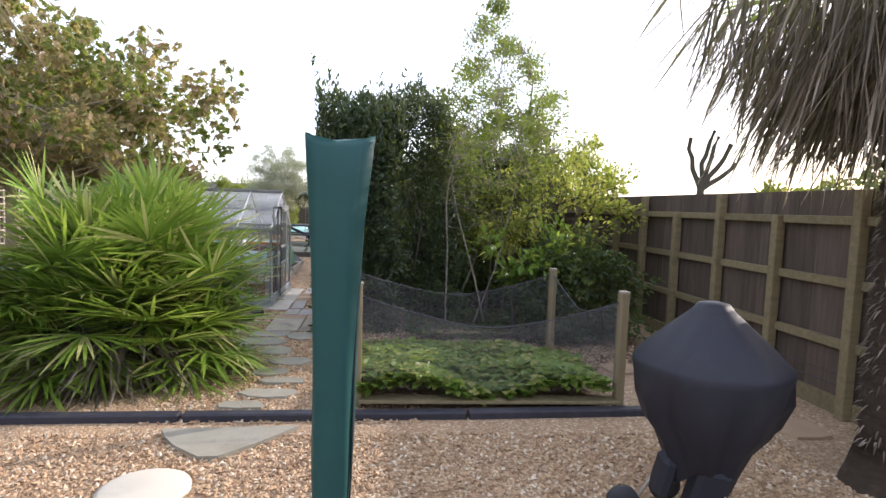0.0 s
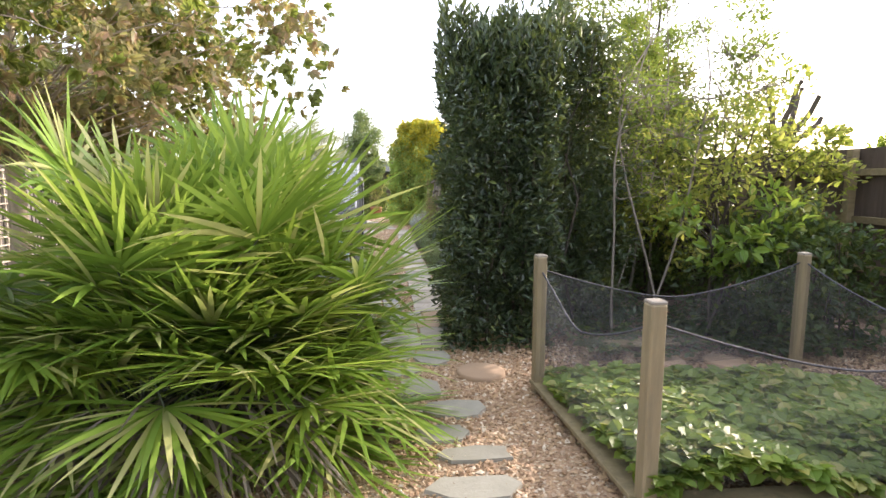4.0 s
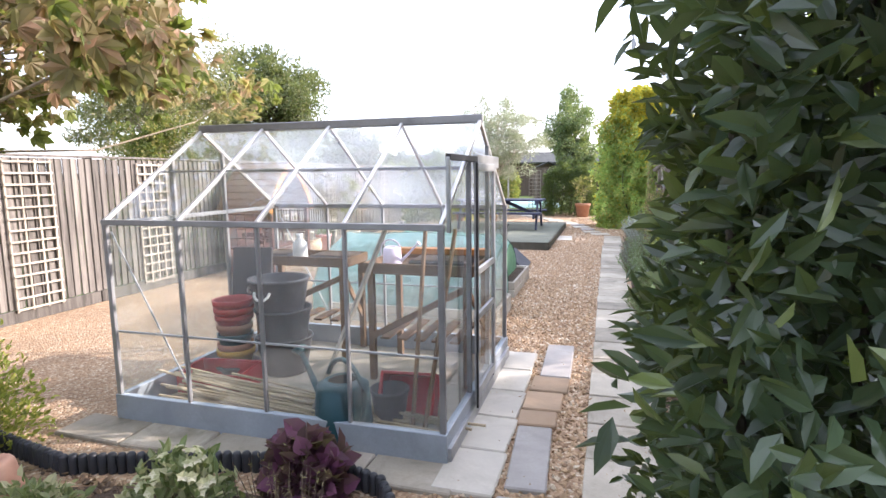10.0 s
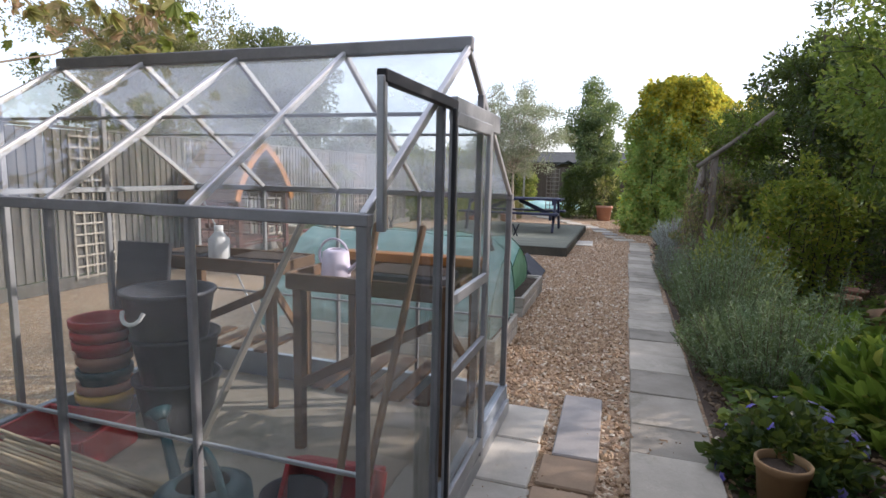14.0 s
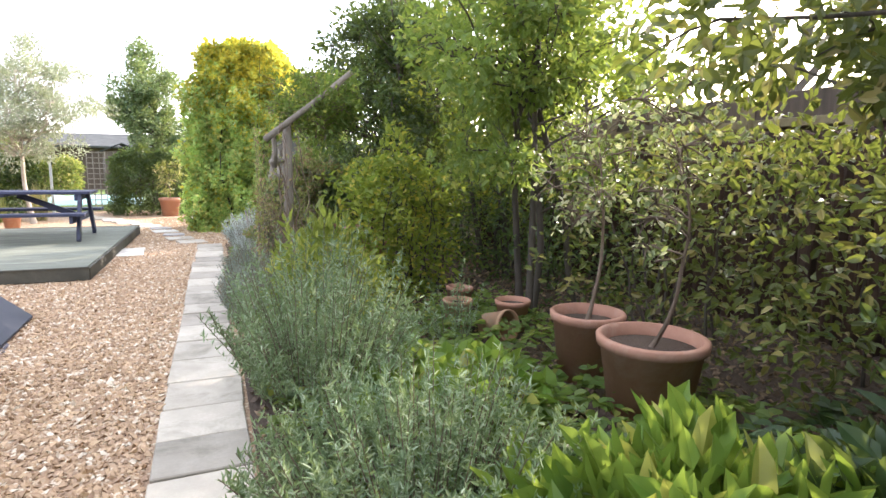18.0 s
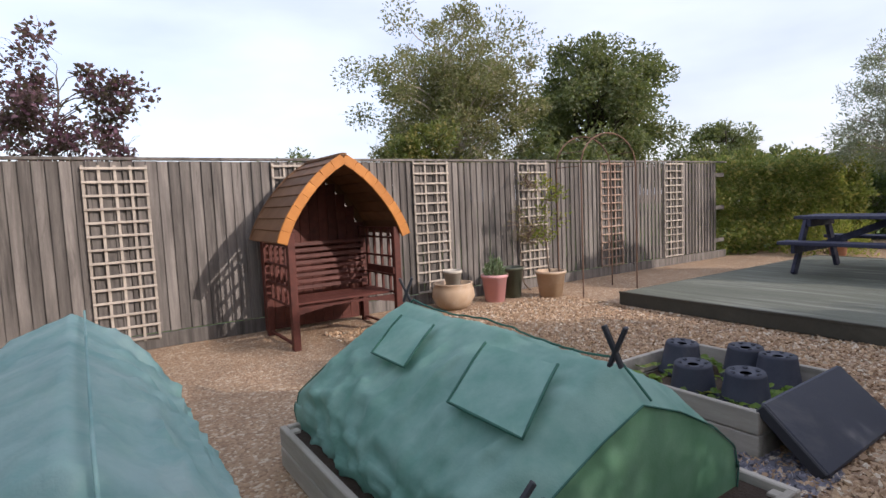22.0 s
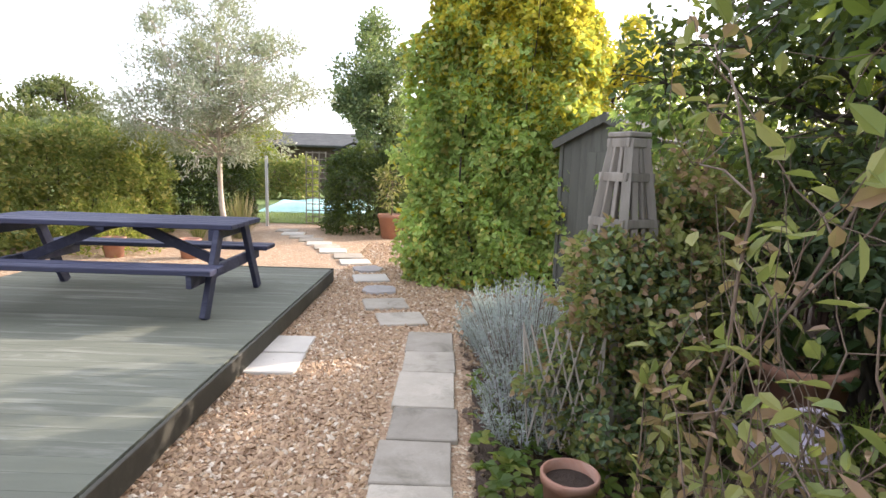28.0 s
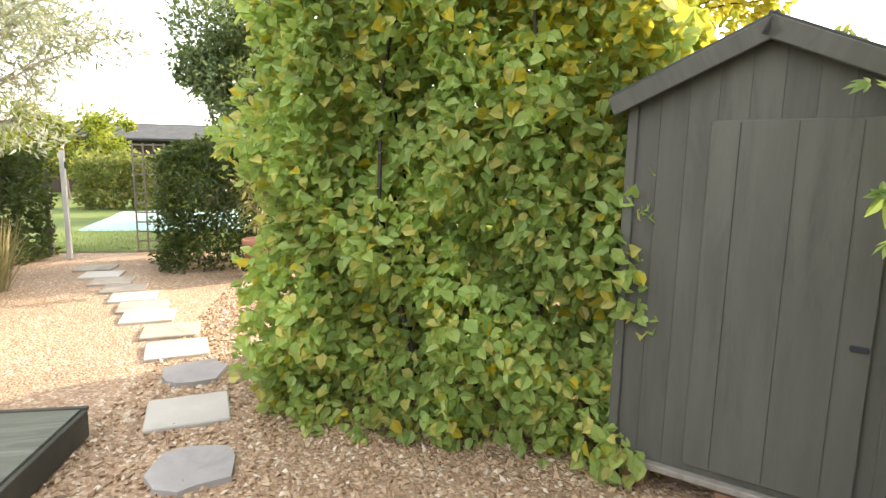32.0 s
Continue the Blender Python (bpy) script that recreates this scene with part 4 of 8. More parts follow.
back_fence = thing("side_fence", pose(7.62, 0, 0, 0, 0, 0), "brown panel fence with square posts and green-tinged rails", "fence", kind="structure")
y = -7.5
while y < 21.5:
    plank("fence_board", (0.02, 0.15, 2.14), pose(0.02, y, 1.09, 0, 0, frng.uniform(-2, 2)), M_FENCE_R, back_fence, 0.003)
    y += 0.142
for i in range(28):
    yy = -7.815 + i * 1.065
    hp = 2.15 if i % 2 else 1.9
    plank("fence_post", (0.1, 0.1, hp), pose(-0.07, yy, hp / 2), M_RAIL, back_fence, 0.006)
    for z in (0.68, 1.27, 1.86):
        plank("fence_rail", (0.07, 0.96, 0.085), pose(-0.025, yy + 0.5325, z), M_RAIL, back_fence, 0.005)
    plank("gravel_board", (0.04, 0.96, 0.17), pose(-0.01, yy + 0.5325, 0.085), M_RAIL, back_fence, 0.004)
    for z in (0.29, 0.4):
        bar("strand", (-0.045, yy + 0.06, z), (-0.045, yy + 1.0, z - 0.01), 0.008, 0.008, M_CORD, back_fence)

screen = thing("brushwood_screen", pose(6.9, 12.4, 0), "dark brown brushwood screening along the border", "screen")
for i in range(120):
    plank("reed", (0.05, 0.09, 1.7), pose(frng.uniform(-0.02, 0.02), -4.6 + i * 0.078, 0.85 + frng.uniform(-0.05, 0.05), frng.uniform(-2, 2), frng.uniform(-2, 2), frng.uniform(0, 90)), M_REED, screen, 0.01)
for i in range(5):
    bar("wire", (0.04, -4.6, 0.3 + 0.32 * i), (0.04, 4.7, 0.3 + 0.32 * i), 0.006, 0.006, M_RUST, screen)

screen = thing("brushwood_screen", pose(5.85, 19.62, 0, 0, 0, 53), "dark brown brushwood screening beside the shed", "screen")
for i in range(34):
    plank("reed", (0.035, 0.05, 1.75), pose(frng.uniform(-0.03, 0.03), -0.8 + i * 0.048, 0.87 + frng.uniform(-0.06, 0.06), frng.uniform(-2, 2), frng.uniform(-2, 2), frng.uniform(0, 90)), M_REED, screen, 0.01)
for i in range(4):
    bar("wire", (-0.04, -0.82, 0.35 + 0.38 * i), (-0.04, 0.82, 0.35 + 0.38 * i), 0.006, 0.006, M_RUST, screen)

# paving beside the border
path = thing("paved_path", pose(2.06, 0, 0), "long straight path of worn grey concrete slabs", "path", kind="structure")
srng = random.Random(11)
joints = (6.62, 7.08, 7.55, 8.02, 8.49, 8.87, 9.38, 9.84, 10.27, 10.7, 11.07, 11.46, 11.88, 12.31, 12.77, 13.23, 13.65, 14.02, 14.5, 14.93, 15.4, 15.83, 16.27, 16.69, 17.1, 17.7, 18.16, 18.69)
for y, y1 in zip(joints, joints[1:]):
    w = 0.43 if y < 12.3 else 0.395
    ln = y1 - y
    lean = 0.0 if y < 16.5 else 0.03
    plank("paving_slab", (w, ln - 0.012, 0.06), pose(0.012 + lean + w / 2 + srng.uniform(-0.008, 0.008), y + ln / 2, -0.005 + srng.uniform(-0.004, 0.004), srng.uniform(-0.5, 0.5), srng.uniform(-0.5, 0.5), srng.uniform(-1.2, 1.2)), M_SLAB, path, 0.006)
near = thing("stepping_path", pose(0, 0, 0), "stepping slabs laid in gravel between palm and greenhouse", "path", kind="structure")
for x, yy, sx, sy, a, mat in (
    (1.82, 5.42, 0.46, 0.8, 1, M_SLAB), (2.23, 5.41, 0.32, 0.8, -1, M_SLAB), (1.8, 5.96, 0.48, 0.25, 2, M_SLAB_BUFF), (2.23, 5.95, 0.34, 0.26, 1, M_SLAB_BUFF), (1.775, 6.36, 0.215, 0.44, 2, M_SLAB_GREY), (2.015, 6.35, 0.25, 0.44, 1, M_SLAB_GREY), (2.28, 6.36, 0.24, 0.42, 2, M_SLAB_BUFF),
    (1.77, 7.03, 0.215, 0.72, 3, M_SLAB_GREY), (1.75, 7.53, 0.25, 0.22, 3, M_SLAB_BUFF), (1.755, 7.82, 0.265, 0.31, 1, M_SLAB_BUFF), (1.77, 8.15, 0.28, 0.29, -1, M_SLAB_BUFF), (1.785, 8.73, 0.24, 0.82, 1, M_SLAB_GREY)):
    plank("paving_slab", (sx, sy, 0.06), pose(x, yy, 0.0, 0.4, -0.3, a), mat, near, 0.008)
apron = thing("greenhouse_apron", pose(0, 0, 0), "stained pale slabs laid round the greenhouse foot", "paving", kind="structure")
for i in range(5):
    plank("apron_slab", (0.52, 0.3, 0.05), pose(-0.95 + i * 0.53, 6.68, 0.0, 0, 0, srng.uniform(-2, 2)), M_SLAB, apron, 0.008)
for i in range(5):
    plank("apron_slab", (0.33, 0.45, 0.05), pose(1.475 - 0.012 * i, 6.79 + i * 0.463, 0.002, 0, 0, srng.uniform(-1.5, 1.5)), M_SLAB_PALE, apron, 0.008)


def ragged(name, at, size, seed, material, label, parent=None, sides=9, thick=0.05, rot=0):
    """A split stone with an uneven outline."""
    rng = np.random.default_rng(seed)
    a = np.linspace(0, 2 * math.pi, sides, endpoint=False) + rng.uniform(-0.15, 0.15, sides)
    r = rng.uniform(0.82, 1.12, sides)
    bm = bmesh.new()
    sq = 1 / np.maximum(np.abs(np.cos(a)), np.abs(np.sin(a))) ** 0.5
    top = [bm.verts.new((size[0] * 0.5 * r[i] * sq[i] * math.cos(a[i]), size[1] * 0.5 * r[i] * sq[i] * math.sin(a[i]), thick)) for i in range(sides)]
    f = bm.faces.new(top)
    ex = bmesh.ops.extrude_face_region(bm, geom=[f])
    for e in ex["geom"]:
        if isinstance(e, bmesh.types.BMVert):
            e.co.z -= thick
            e.co.x *= 1.03
            e.co.y *= 1.03
    bmesh.ops.recalc_face_normals(bm, faces=bm.faces)
    ob = part(name, bm, material, parent)
    ob.matrix_basis = pose(*at, 0, 0, rot)
    if parent is None:
        tagged(ob, label, "stone slab")
    return ob


for j, (x, yy, sx, sy) in enumerate(((2.0, 2.1, 0.42, 0.2), (2.18, 2.42, 0.5, 0.24), (2.24, 2.8, 0.5, 0.2), (2.05, 3.1, 0.4, 0.26), (2.2, 3.5, 0.46, 0.3), (1.98, 3.95, 0.36, 0.4), (1.72, 4.4, 0.6, 0.4), (1.72, 4.82, 0.55, 0.34), (2.14, 4.72, 0.36, 0.4))):
    ragged("flagstone", (x, yy, -0.015), (sx, sy), 20 + j, M_FLAG, "irregular dark flagstone set in gravel", near, 8, 0.04)
bm = bmesh.new()
vs = [bm.verts.new((x, yy, 0.0)) for x, yy in ((1.55, 1.54), (2.6, 1.6), (2.36, 1.3), (2.12, 1.06), (1.98, 1.05), (1.75, 1.24), (1.64, 1.38))]
f = bm.faces.new(vs)
ex = bmesh.ops.extrude_face_region(bm, geom=[f])
for e in ex["geom"]:
    if isinstance(e, bmesh.types.BMVert):
        e.co.z += 0.035
bmesh.ops.recalc_face_normals(bm, faces=bm.faces)
tagged(part("step_flagstone", bm, M_FLAG, None), "large pointed greenish flagstone before the sleeper", "stone slab")
for x, yy, r, lab in ((2.54, 4.28, 0.215, "round buff concrete stepping stone beside the bay tree"), (4.34, 4.42, 0.19, "round buff concrete stepping stone behind the strawberry bed"), (4.92, 4.36, 0.19, "round buff concrete stepping stone behind the strawberry bed"), (1.8, 0.62, 0.27, "round pale concrete stepping stone in gravel")):
    v, fc = lathe([(0.001, 0.04), (r * 0.9, 0.04), (r, 0.03), (r, 0.0)], 30)
    ob = mesh_part("round_stepping_stone", v, fc, M_SLAB_PALE if r > 0.25 else M_SLAB_BUFF, None, "", True)
    ob.matrix_basis = pose(x, yy, 0)
    tagged(ob, lab, "stepping stone")

far_steps = thing("slab_trail", pose(0, 0, 0), "trail of pale stepping slabs leading to the gate", "path", kind="structure")
for j, (x, yy, a, kind_) in enumerate(((1.99, 19.11, 14, 1), (1.77, 19.69, 14, 1), (1.64, 20.36, 20, 2), (1.43, 21.02, 14, 0), (1.31, 21.66, 18, 2), (1.03, 22.2, 16, 0), (0.83, 22.72, 12, 1), (0.48, 23.22, 12, 0), (0.3, 23.62, 14, 1), (0.06, 24.05, 14, 0), (-0.2, 24.5, 12, 1), (-0.5, 24.92, 10, 1), (-0.78, 25.35, 8, 0), (-1.05, 25.85, 6, 1))):
    if kind_ == 2:
        ragged("paving_slab", (x, yy, -0.01), (0.42, 0.42), 60 + j, M_SLAB_GREY, "", far_steps, 12, 0.04, a)
    else:
        plank("paving_slab", (0.46, 0.42, 0.05), pose(x, yy, 0.003, 0.3, 0.3, a), M_SLAB_PALE if kind_ == 0 else M_SLAB, far_steps, 0.008)
for x, yy in ((1.125, 17.8), (1.1, 18.24)):
    ob = plank("deck_step_slab", (0.44, 0.41, 0.05), pose(x, yy, 0.004, 0, 0, 2), M_SLAB_PALE, None, 0.006)
    tagged(ob, "pale square slab laid beside the deck", "stone slab", "slabs beside the deck")

# sleepers
for i, (x0, x1, y0, y1) in enumerate(((-3.2, -0.8, 1.72, 1.74), (-0.78, 1.6, 1.74, 1.8), (1.62, 4.0, 1.8, 1.85), (4.02, 6.4, 1.85, 1.95))):
    ob = bar("sleeper", (x0, y0, 0.0), (x1, y1, 0.0), 0.11, 0.13, M_SLEEPER, None, "", 0.012)
    tagged(ob, "black-painted railway sleeper edging the gravel", "sleeper", "black sleepers edging the gravel")

# deck
deck = thing("garden_deck", pose(-2.43, 15.76, 0), "low square deck of worn green-grey painted boards", "deck")
DW, DL = 3.4, 5.0
n = 38
for i in range(n):
    plank("deck_board", (DW - 0.02, DL / n - 0.001, 0.028), pose(DW / 2, (i + 0.5) * DL / n, 0.157, frng.uniform(-0.15, 0.15), 0, 0), M_DECK, deck, 0.0015)
for yy in (-0.014, DL + 0.014):
    plank("fascia_board", (DW + 0.03, 0.026, 0.15), pose(DW / 2, yy, 0.09), M_DECK_EDGE, deck, 0.004, "dark reeded fascia board")
    plank("fascia_lip", (DW + 0.04, 0.03, 0.022), pose(DW / 2, yy + (-0.004 if yy < 0 else 0.004), 0.166), M_DECK_EDGE, deck, 0.003)
for xx in (-0.012, DW + 0.012):
    plank("fascia_board", (0.026, DL, 0.15), pose(xx, DL / 2, 0.09), M_DECK_EDGE, deck, 0.004, "dark reeded fascia board")
for i in range(4):
    plank("joist", (0.05, DL - 0.1, 0.12), pose(0.3 + i * 0.93, DL / 2, 0.08), M_DECK_EDGE, deck, 0.004)
plank("corner_post", (0.08, 0.08, 0.14), pose(DW - 0.03, 0.03, 0.07), M_RED, deck, 0.004, "reddish corner post")


# ---- trees and shrubs ----
bay = hedge("bay_tree", pose(2.88, 5.43, 0), (1.12, 1.0, 3.0), 18500, L_BAY, 0.086, "dense dark green bay tree clipped as a column", "tree", 0.36, 5, 0.35, 0.12, 0.9, None, 10, up=0.15, spread=0.75, flat=0.4, face=0.8)
brng = np.random.default_rng(77)
pp = np.array([-0.02, 0, 2.9]) + np.clip(brng.normal(size=(3600, 3)), -1.7, 1.7) * np.array([0.35, 0.28, 0.26])
for _ in range(46):
    foot_ = np.array([brng.uniform(-0.6, 0.6), brng.uniform(-0.42, 0.42), brng.uniform(2.3, 2.95)])
    way_ = np.array([foot_[0] * 0.3, foot_[1] * 0.2, 1.0]) + brng.normal(size=3) * 0.15
    pp = np.concatenate([pp, foot_ + way_ * np.linspace(0, brng.uniform(0.45, 0.9), 26)[:, None] + brng.normal(size=(26, 3)) * 0.025])
leaves("foliage", pp, L_BAY, bay, 0.1, 0.34, None, 0.4, 0.9, brng)
tree("pale_stemmed_tree", (4.62, 5.38, 0), "slender tree with pale branching stems and thin foliage", "tree", M_PALESTEM, L_GREEN, (0.2, 0.2, 3.0), (1.1, 0.9, 1.7), 30, 0.32, 3600, 0.06, trunk=0.016, fork=0.15, seed=4, stems=4, twigs=4)
tree("pale_stemmed_tree", (5.2, 7.1, 0), "slender tree with pale branching stems and thin foliage", "tree", M_PALESTEM, L_GREEN, (0, 0, 3.6), (0.9, 0.9, 2.1), 30, 0.35, 10000, 0.06, trunk=0.022, fork=0.4, seed=5, stems=2, twigs=2)
tree("lime_leaved_shrub", (6.05, 6.2, 0), "open shrub with large sunlit yellow-green leaves", "shrub", M_DARKBARK, L_LIME, (-0.1, -0.1, 1.8), (1.25, 1.2, 1.3), 44, 0.33, 4600, 0.088, 0.5, 0.03, 0.3, 6, stems=5, twigs=3)
tree("leafy_shrub", (5.3, 5.1, 0), "low branches of broad pale green leaves", "shrub", M_DARKBARK, L_FRESH, (0.2, 0, 1.15), (0.9, 0.6, 0.5), 12, 0.25, 340, 0.15, 0.45, 0.02, 0.3, 8, stems=2, twigs=1)
# Added shrub: its dark leaves fill in the shadow under the lime shrub.
hedge("shadow_fill_shrub", pose(6.0, 4.95, 0), (1.7, 0.9, 1.3), 3800, L_LAUREL, 0.09, "dark shrub added to fill the shadow against the rail fence", "shrub", 0.5, 29, 0.4, 0.25, 0.5)
hedge("evergreen_thicket", pose(5.05, 7.35, 0), (2.4, 1.2, 2.9), 10500, L_LAUREL, 0.085, "dark evergreen thicket behind the pale-stemmed trees", "shrub", 0.45, 9, 0.5, 0.22, 0.6)
hedge("bay_bush", pose(3.65, 5.95, 0), (1.4, 1.05, 3.5), 16000, L_BAY, 0.085, "dark bay shrub growing against the clipped bay tree", "shrub", 0.38, 27, 0.4, 0.22, 1.6, None, 8, up=0.1, flat=0.4, face=0.7)
tree("golden_tree", (4.9, 22.4, 0), "golden-leaved tree rising behind the garden shed", "tree", M_DARKBARK, L_GOLD, (0, 0, 2.75), (1.05, 0.9, 1.15), 40, 0.32, 7500, 0.08, 0.6, 0.05, 0.5, 28, shell=0.25)
tree("tall_thin_tree", (6.2, 8.6, 0), "tall thin tree with fine pale green leaves", "tree", M_DARKBARK, L_GREEN, (0, 0, 3.6), (0.8, 0.8, 1.9), 22, 0.4, 5200, 0.07, trunk=0.06, fork=0.4, seed=10, twigs=1)

syc = tree("island_tree", (-2.19, 5.89, 0), "tree with grey trunk and browning autumn leaves", "tree", M_BARK, L_SYC, (0.15, 0.0, 2.98), (3.2, 2.9, 1.4), 140, 0.42, 9800, 0.1, 0.8, 0.11, 1.08, 12, second=(L_OLIVE, lambda p: np.clip(0.24 + 0.9 * lattice_noise(p, 1.6, 4.0), 0.08, 0.92), "olive green leaves"), shell=0.35, twigs=0.6, fine=0.38, rise=0.5, lobed=True)
hedge("clipped_hedge", pose(-4.28, 23.2, 0, 0, 0, -17), (1.1, 4.4, 1.92), 24000, L_BEECH, 0.082, "clipped beech hedge with yellowing leaves beside the fence", "hedge", 0.6, 14, 0.3, 0.16, flat=0.3, face=0.45)
hedge("clipped_hedge", pose(-3.9, 26.6, 0), (3.6, 0.9, 1.6), 13000, L_LAUREL, 0.08, "dark clipped hedge across the garden's end", "hedge", 0.55, 15, 0.25, 0.12, flat=0.3, face=0.9)
tree("silver_tree", (-1.5, 23.7, 0), "small tree with pale trunk and silvery grey leaves", "tree", M_WHITEBARK, L_WILLOW, (-0.15, 0, 2.85), (1.75, 1.6, 1.6), 100, 0.38, 26000, 0.085, 0.24, 0.055, 0.9, 16, shell=0.25, twigs=2)
tree("green_tree", (0.6, 28.2, 0), "bushy mid-green tree beyond the gate", "tree", M_DARKBARK, L_PRIVET, (0, 0, 3.0), (1.5, 1.4, 2.2), 90, 0.4, 21000, 0.095, 0.5, 0.08, 0.5, 17, shell=0.15)
hedge("gate_shrub", pose(0.75, 26.2, 0), (1.9, 1.3, 1.75), 13000, L_LAUREL, 0.075, "dark evergreen shrub beside the gate trellis", "shrub", 0.5, 18, 0.35, 0.16, 0.5)


def golden(p):
    return np.clip((p[:, 2] - 1.9) / 1.7 + 0.3 * np.clip(p[:, 0], -0.6, 1), 0.05, 0.95)


hazel = hedge("hazel_bush", pose(3.2, 21.25, 0, 0, 0, -25), (2.15, 1.75, 3.85), 60000, L_BUSH, 0.078, "tall hazel bush turning golden at the top", "bush", 0.7, 19, 0.3, 0.16, 1.7, (L_GOLD, golden, "golden autumn leaves"), 14, up=-0.35, flat=0.3, face=1.0)
for name_, at_, r_, n_, leaf_, seed_, lab_ in (
    ("elder_tree", (5.1, 12.6, 0), (1.2, 1.2, 1.5), 7500, L_GREEN, 21, "light green tree with fine leaves over the border"),
    ("dark_tree", (5.1, 15.6, 0), (1.1, 1.2, 1.7), 8500, L_LAUREL, 22, "dark green tree behind the rustic arch"),
    ("border_tree", (5.5, 9.2, 0), (1.65, 1.5, 1.8), 11500, L_HEDGE, 23, "dark-stemmed tree with backlit leaves at the border"),
    ("border_tree", (6.0, 14.6, 0), (1.0, 1.1, 1.6), 6000, L_HAZEL, 24, "dark-stemmed tree with backlit leaves at the border"),
    ("border_tree", (5.9, 17.8, 0), (1.1, 1.0, 1.3), 3200, L_HAZEL, 25, "leafy tree beside the garden shed")):
    tree(name_, at_, lab_, "tree", M_DARKBARK, leaf_, (-0.1, 0, 2.65), (r_[0], r_[1], r_[2] + 0.35), 54, 0.36, int(n_ * 1.35), 0.08, 0.5, 0.036, 0.45, seed_, shell=0.3, stems=4, twigs=1.2)
# neighbours' trees past the fence
tree("birch_tree", (-15.0, 22.3, 0), "tall birch with thin grey-green foliage past the fence", "tree", M_WHITEBARK, L_BIRCH, (0, -0.4, 4.9), (3.5, 3.5, 3.7), 170, 0.75, 46000, 0.12, 0.5, 0.16, 0.35, 31, shell=0.15, twigs=2)
tree("oak_tree", (-15.0, 29.6, 0), "broad dark green tree past the fence", "tree", M_DARKBARK, L_OAK, (0, 0, 4.4), (3.6, 3.6, 3.6), 150, 0.85, 44000, 0.15, 0.6, 0.25, 0.4, 32, shell=0.4, twigs=0.5)
tree("neighbour_shrub", (-12.0, 19.0, 0), "rounded green shrub past the fence", "shrub", M_DARKBARK, L_HEDGE, (0, 0, 2.2), (1.4, 1.4, 1.4), 40, 0.5, 8000, 0.12, 0.55, 0.08, 0.4, 33, twigs=0.5)
tree("neighbour_shrub", (-12.5, 25.0, 0), "rounded green shrub past the fence", "shrub", M_DARKBARK, L_OAK, (0, 0, 2.2), (2.2, 2.2, 1.3), 44, 0.6, 5000, 0.18, 0.55, 0.08, 0.4, 34, twigs=0.5)
tree("neighbour_shrub", (-13.0, 34.5, 0), "rounded green shrub past the fence", "shrub", M_DARKBARK, L_OAK, (0, 0, 1.9), (2.4, 2.4, 1.6), 44, 0.6, 5000, 0.18, 0.55, 0.08, 0.4, 35, twigs=0.5)
tree("round_tree", (-13.0, 36.6, 0), "small round-headed dark green tree", "tree", M_DARKBARK, L_OAK, (0, 0, 3.4), (1.5, 1.5, 1.5), 34, 0.45, 9500, 0.13, 0.55, 0.09, 0.6, 36, twigs=0.3)
tree("purple_tree", (-9.5, 10.2, 0), "small tree with sparse dark purple leaves", "tree", M_DARKBARK, L_PURPLE, (0, 0, 3.0), (1.0, 1.3, 1.5), 46, 0.36, 5000, 0.09, 0.75, 0.05, 0.5, 37, twigs=2.5)
tree("round_tree", (-26.0, 20.0, 0), "small distant tree showing over the fence", "tree", M_DARKBARK, L_OAK, (0, 0, 3.0), (1.6, 1.6, 1.0), 26, 0.6, 2500, 0.2, 0.55, 0.1, 0.4, 38, twigs=0)
for j, (x, yy, h_, r_) in enumerate(((-8.5, 3.6, 3.6, 1.6), (-10, -1.5, 4.0, 2.0), (-7.8, 40.0, 3.6, 2.6), (6.5, 41.0, 4.0, 3.0), (16.5, 13, 3.0, 1.8), (12.5, 5.0, 3.4, 1.8), (11.8, 21.0, 5.2, 2.2), (10.5, 27, 4.0, 2.4), (4.4, 31.5, 3.2, 2.0), (-9.0, 32.0, 2.8, 2.2))):
    tree("far_tree", (x, yy, 0), "distant leafy tree past the garden boundary", "tree", M_DARKBARK, L_OAK if j % 2 else L_HAZEL, (0, 0, h_ * 0.62), (r_, r_, h_ * 0.38), 40, 0.5, 4200, 0.17, 0.55, 0.1, 0.4, 40 + j, "distant trees", twigs=0.3)
M_LITTER = pebble_mat("leaf_litter", (0.09, 0.06, 0.04), (0.2, 0.13, 0.075), (0.34, 0.24, 0.13))
pebbles("leaf_litter", prng, 17000, (2.55, 6.9, 7.3, 18.9), 0.024, M_LITTER, "dry leaf litter and clods on the border's soil", 0.012)
pebbles("leaf_litter", prng, 5000, (3.0, 6.8, 3.3, 6.4), 0.022, M_LITTER, "dry leaf litter under the shrubs", 0.002)
pebbles("leaf_litter", prng, 4000, (-3.1, 1.0, 4.4, 6.2), 0.02, M_LITTER, "dry leaf litter on the island bed", 0.012)
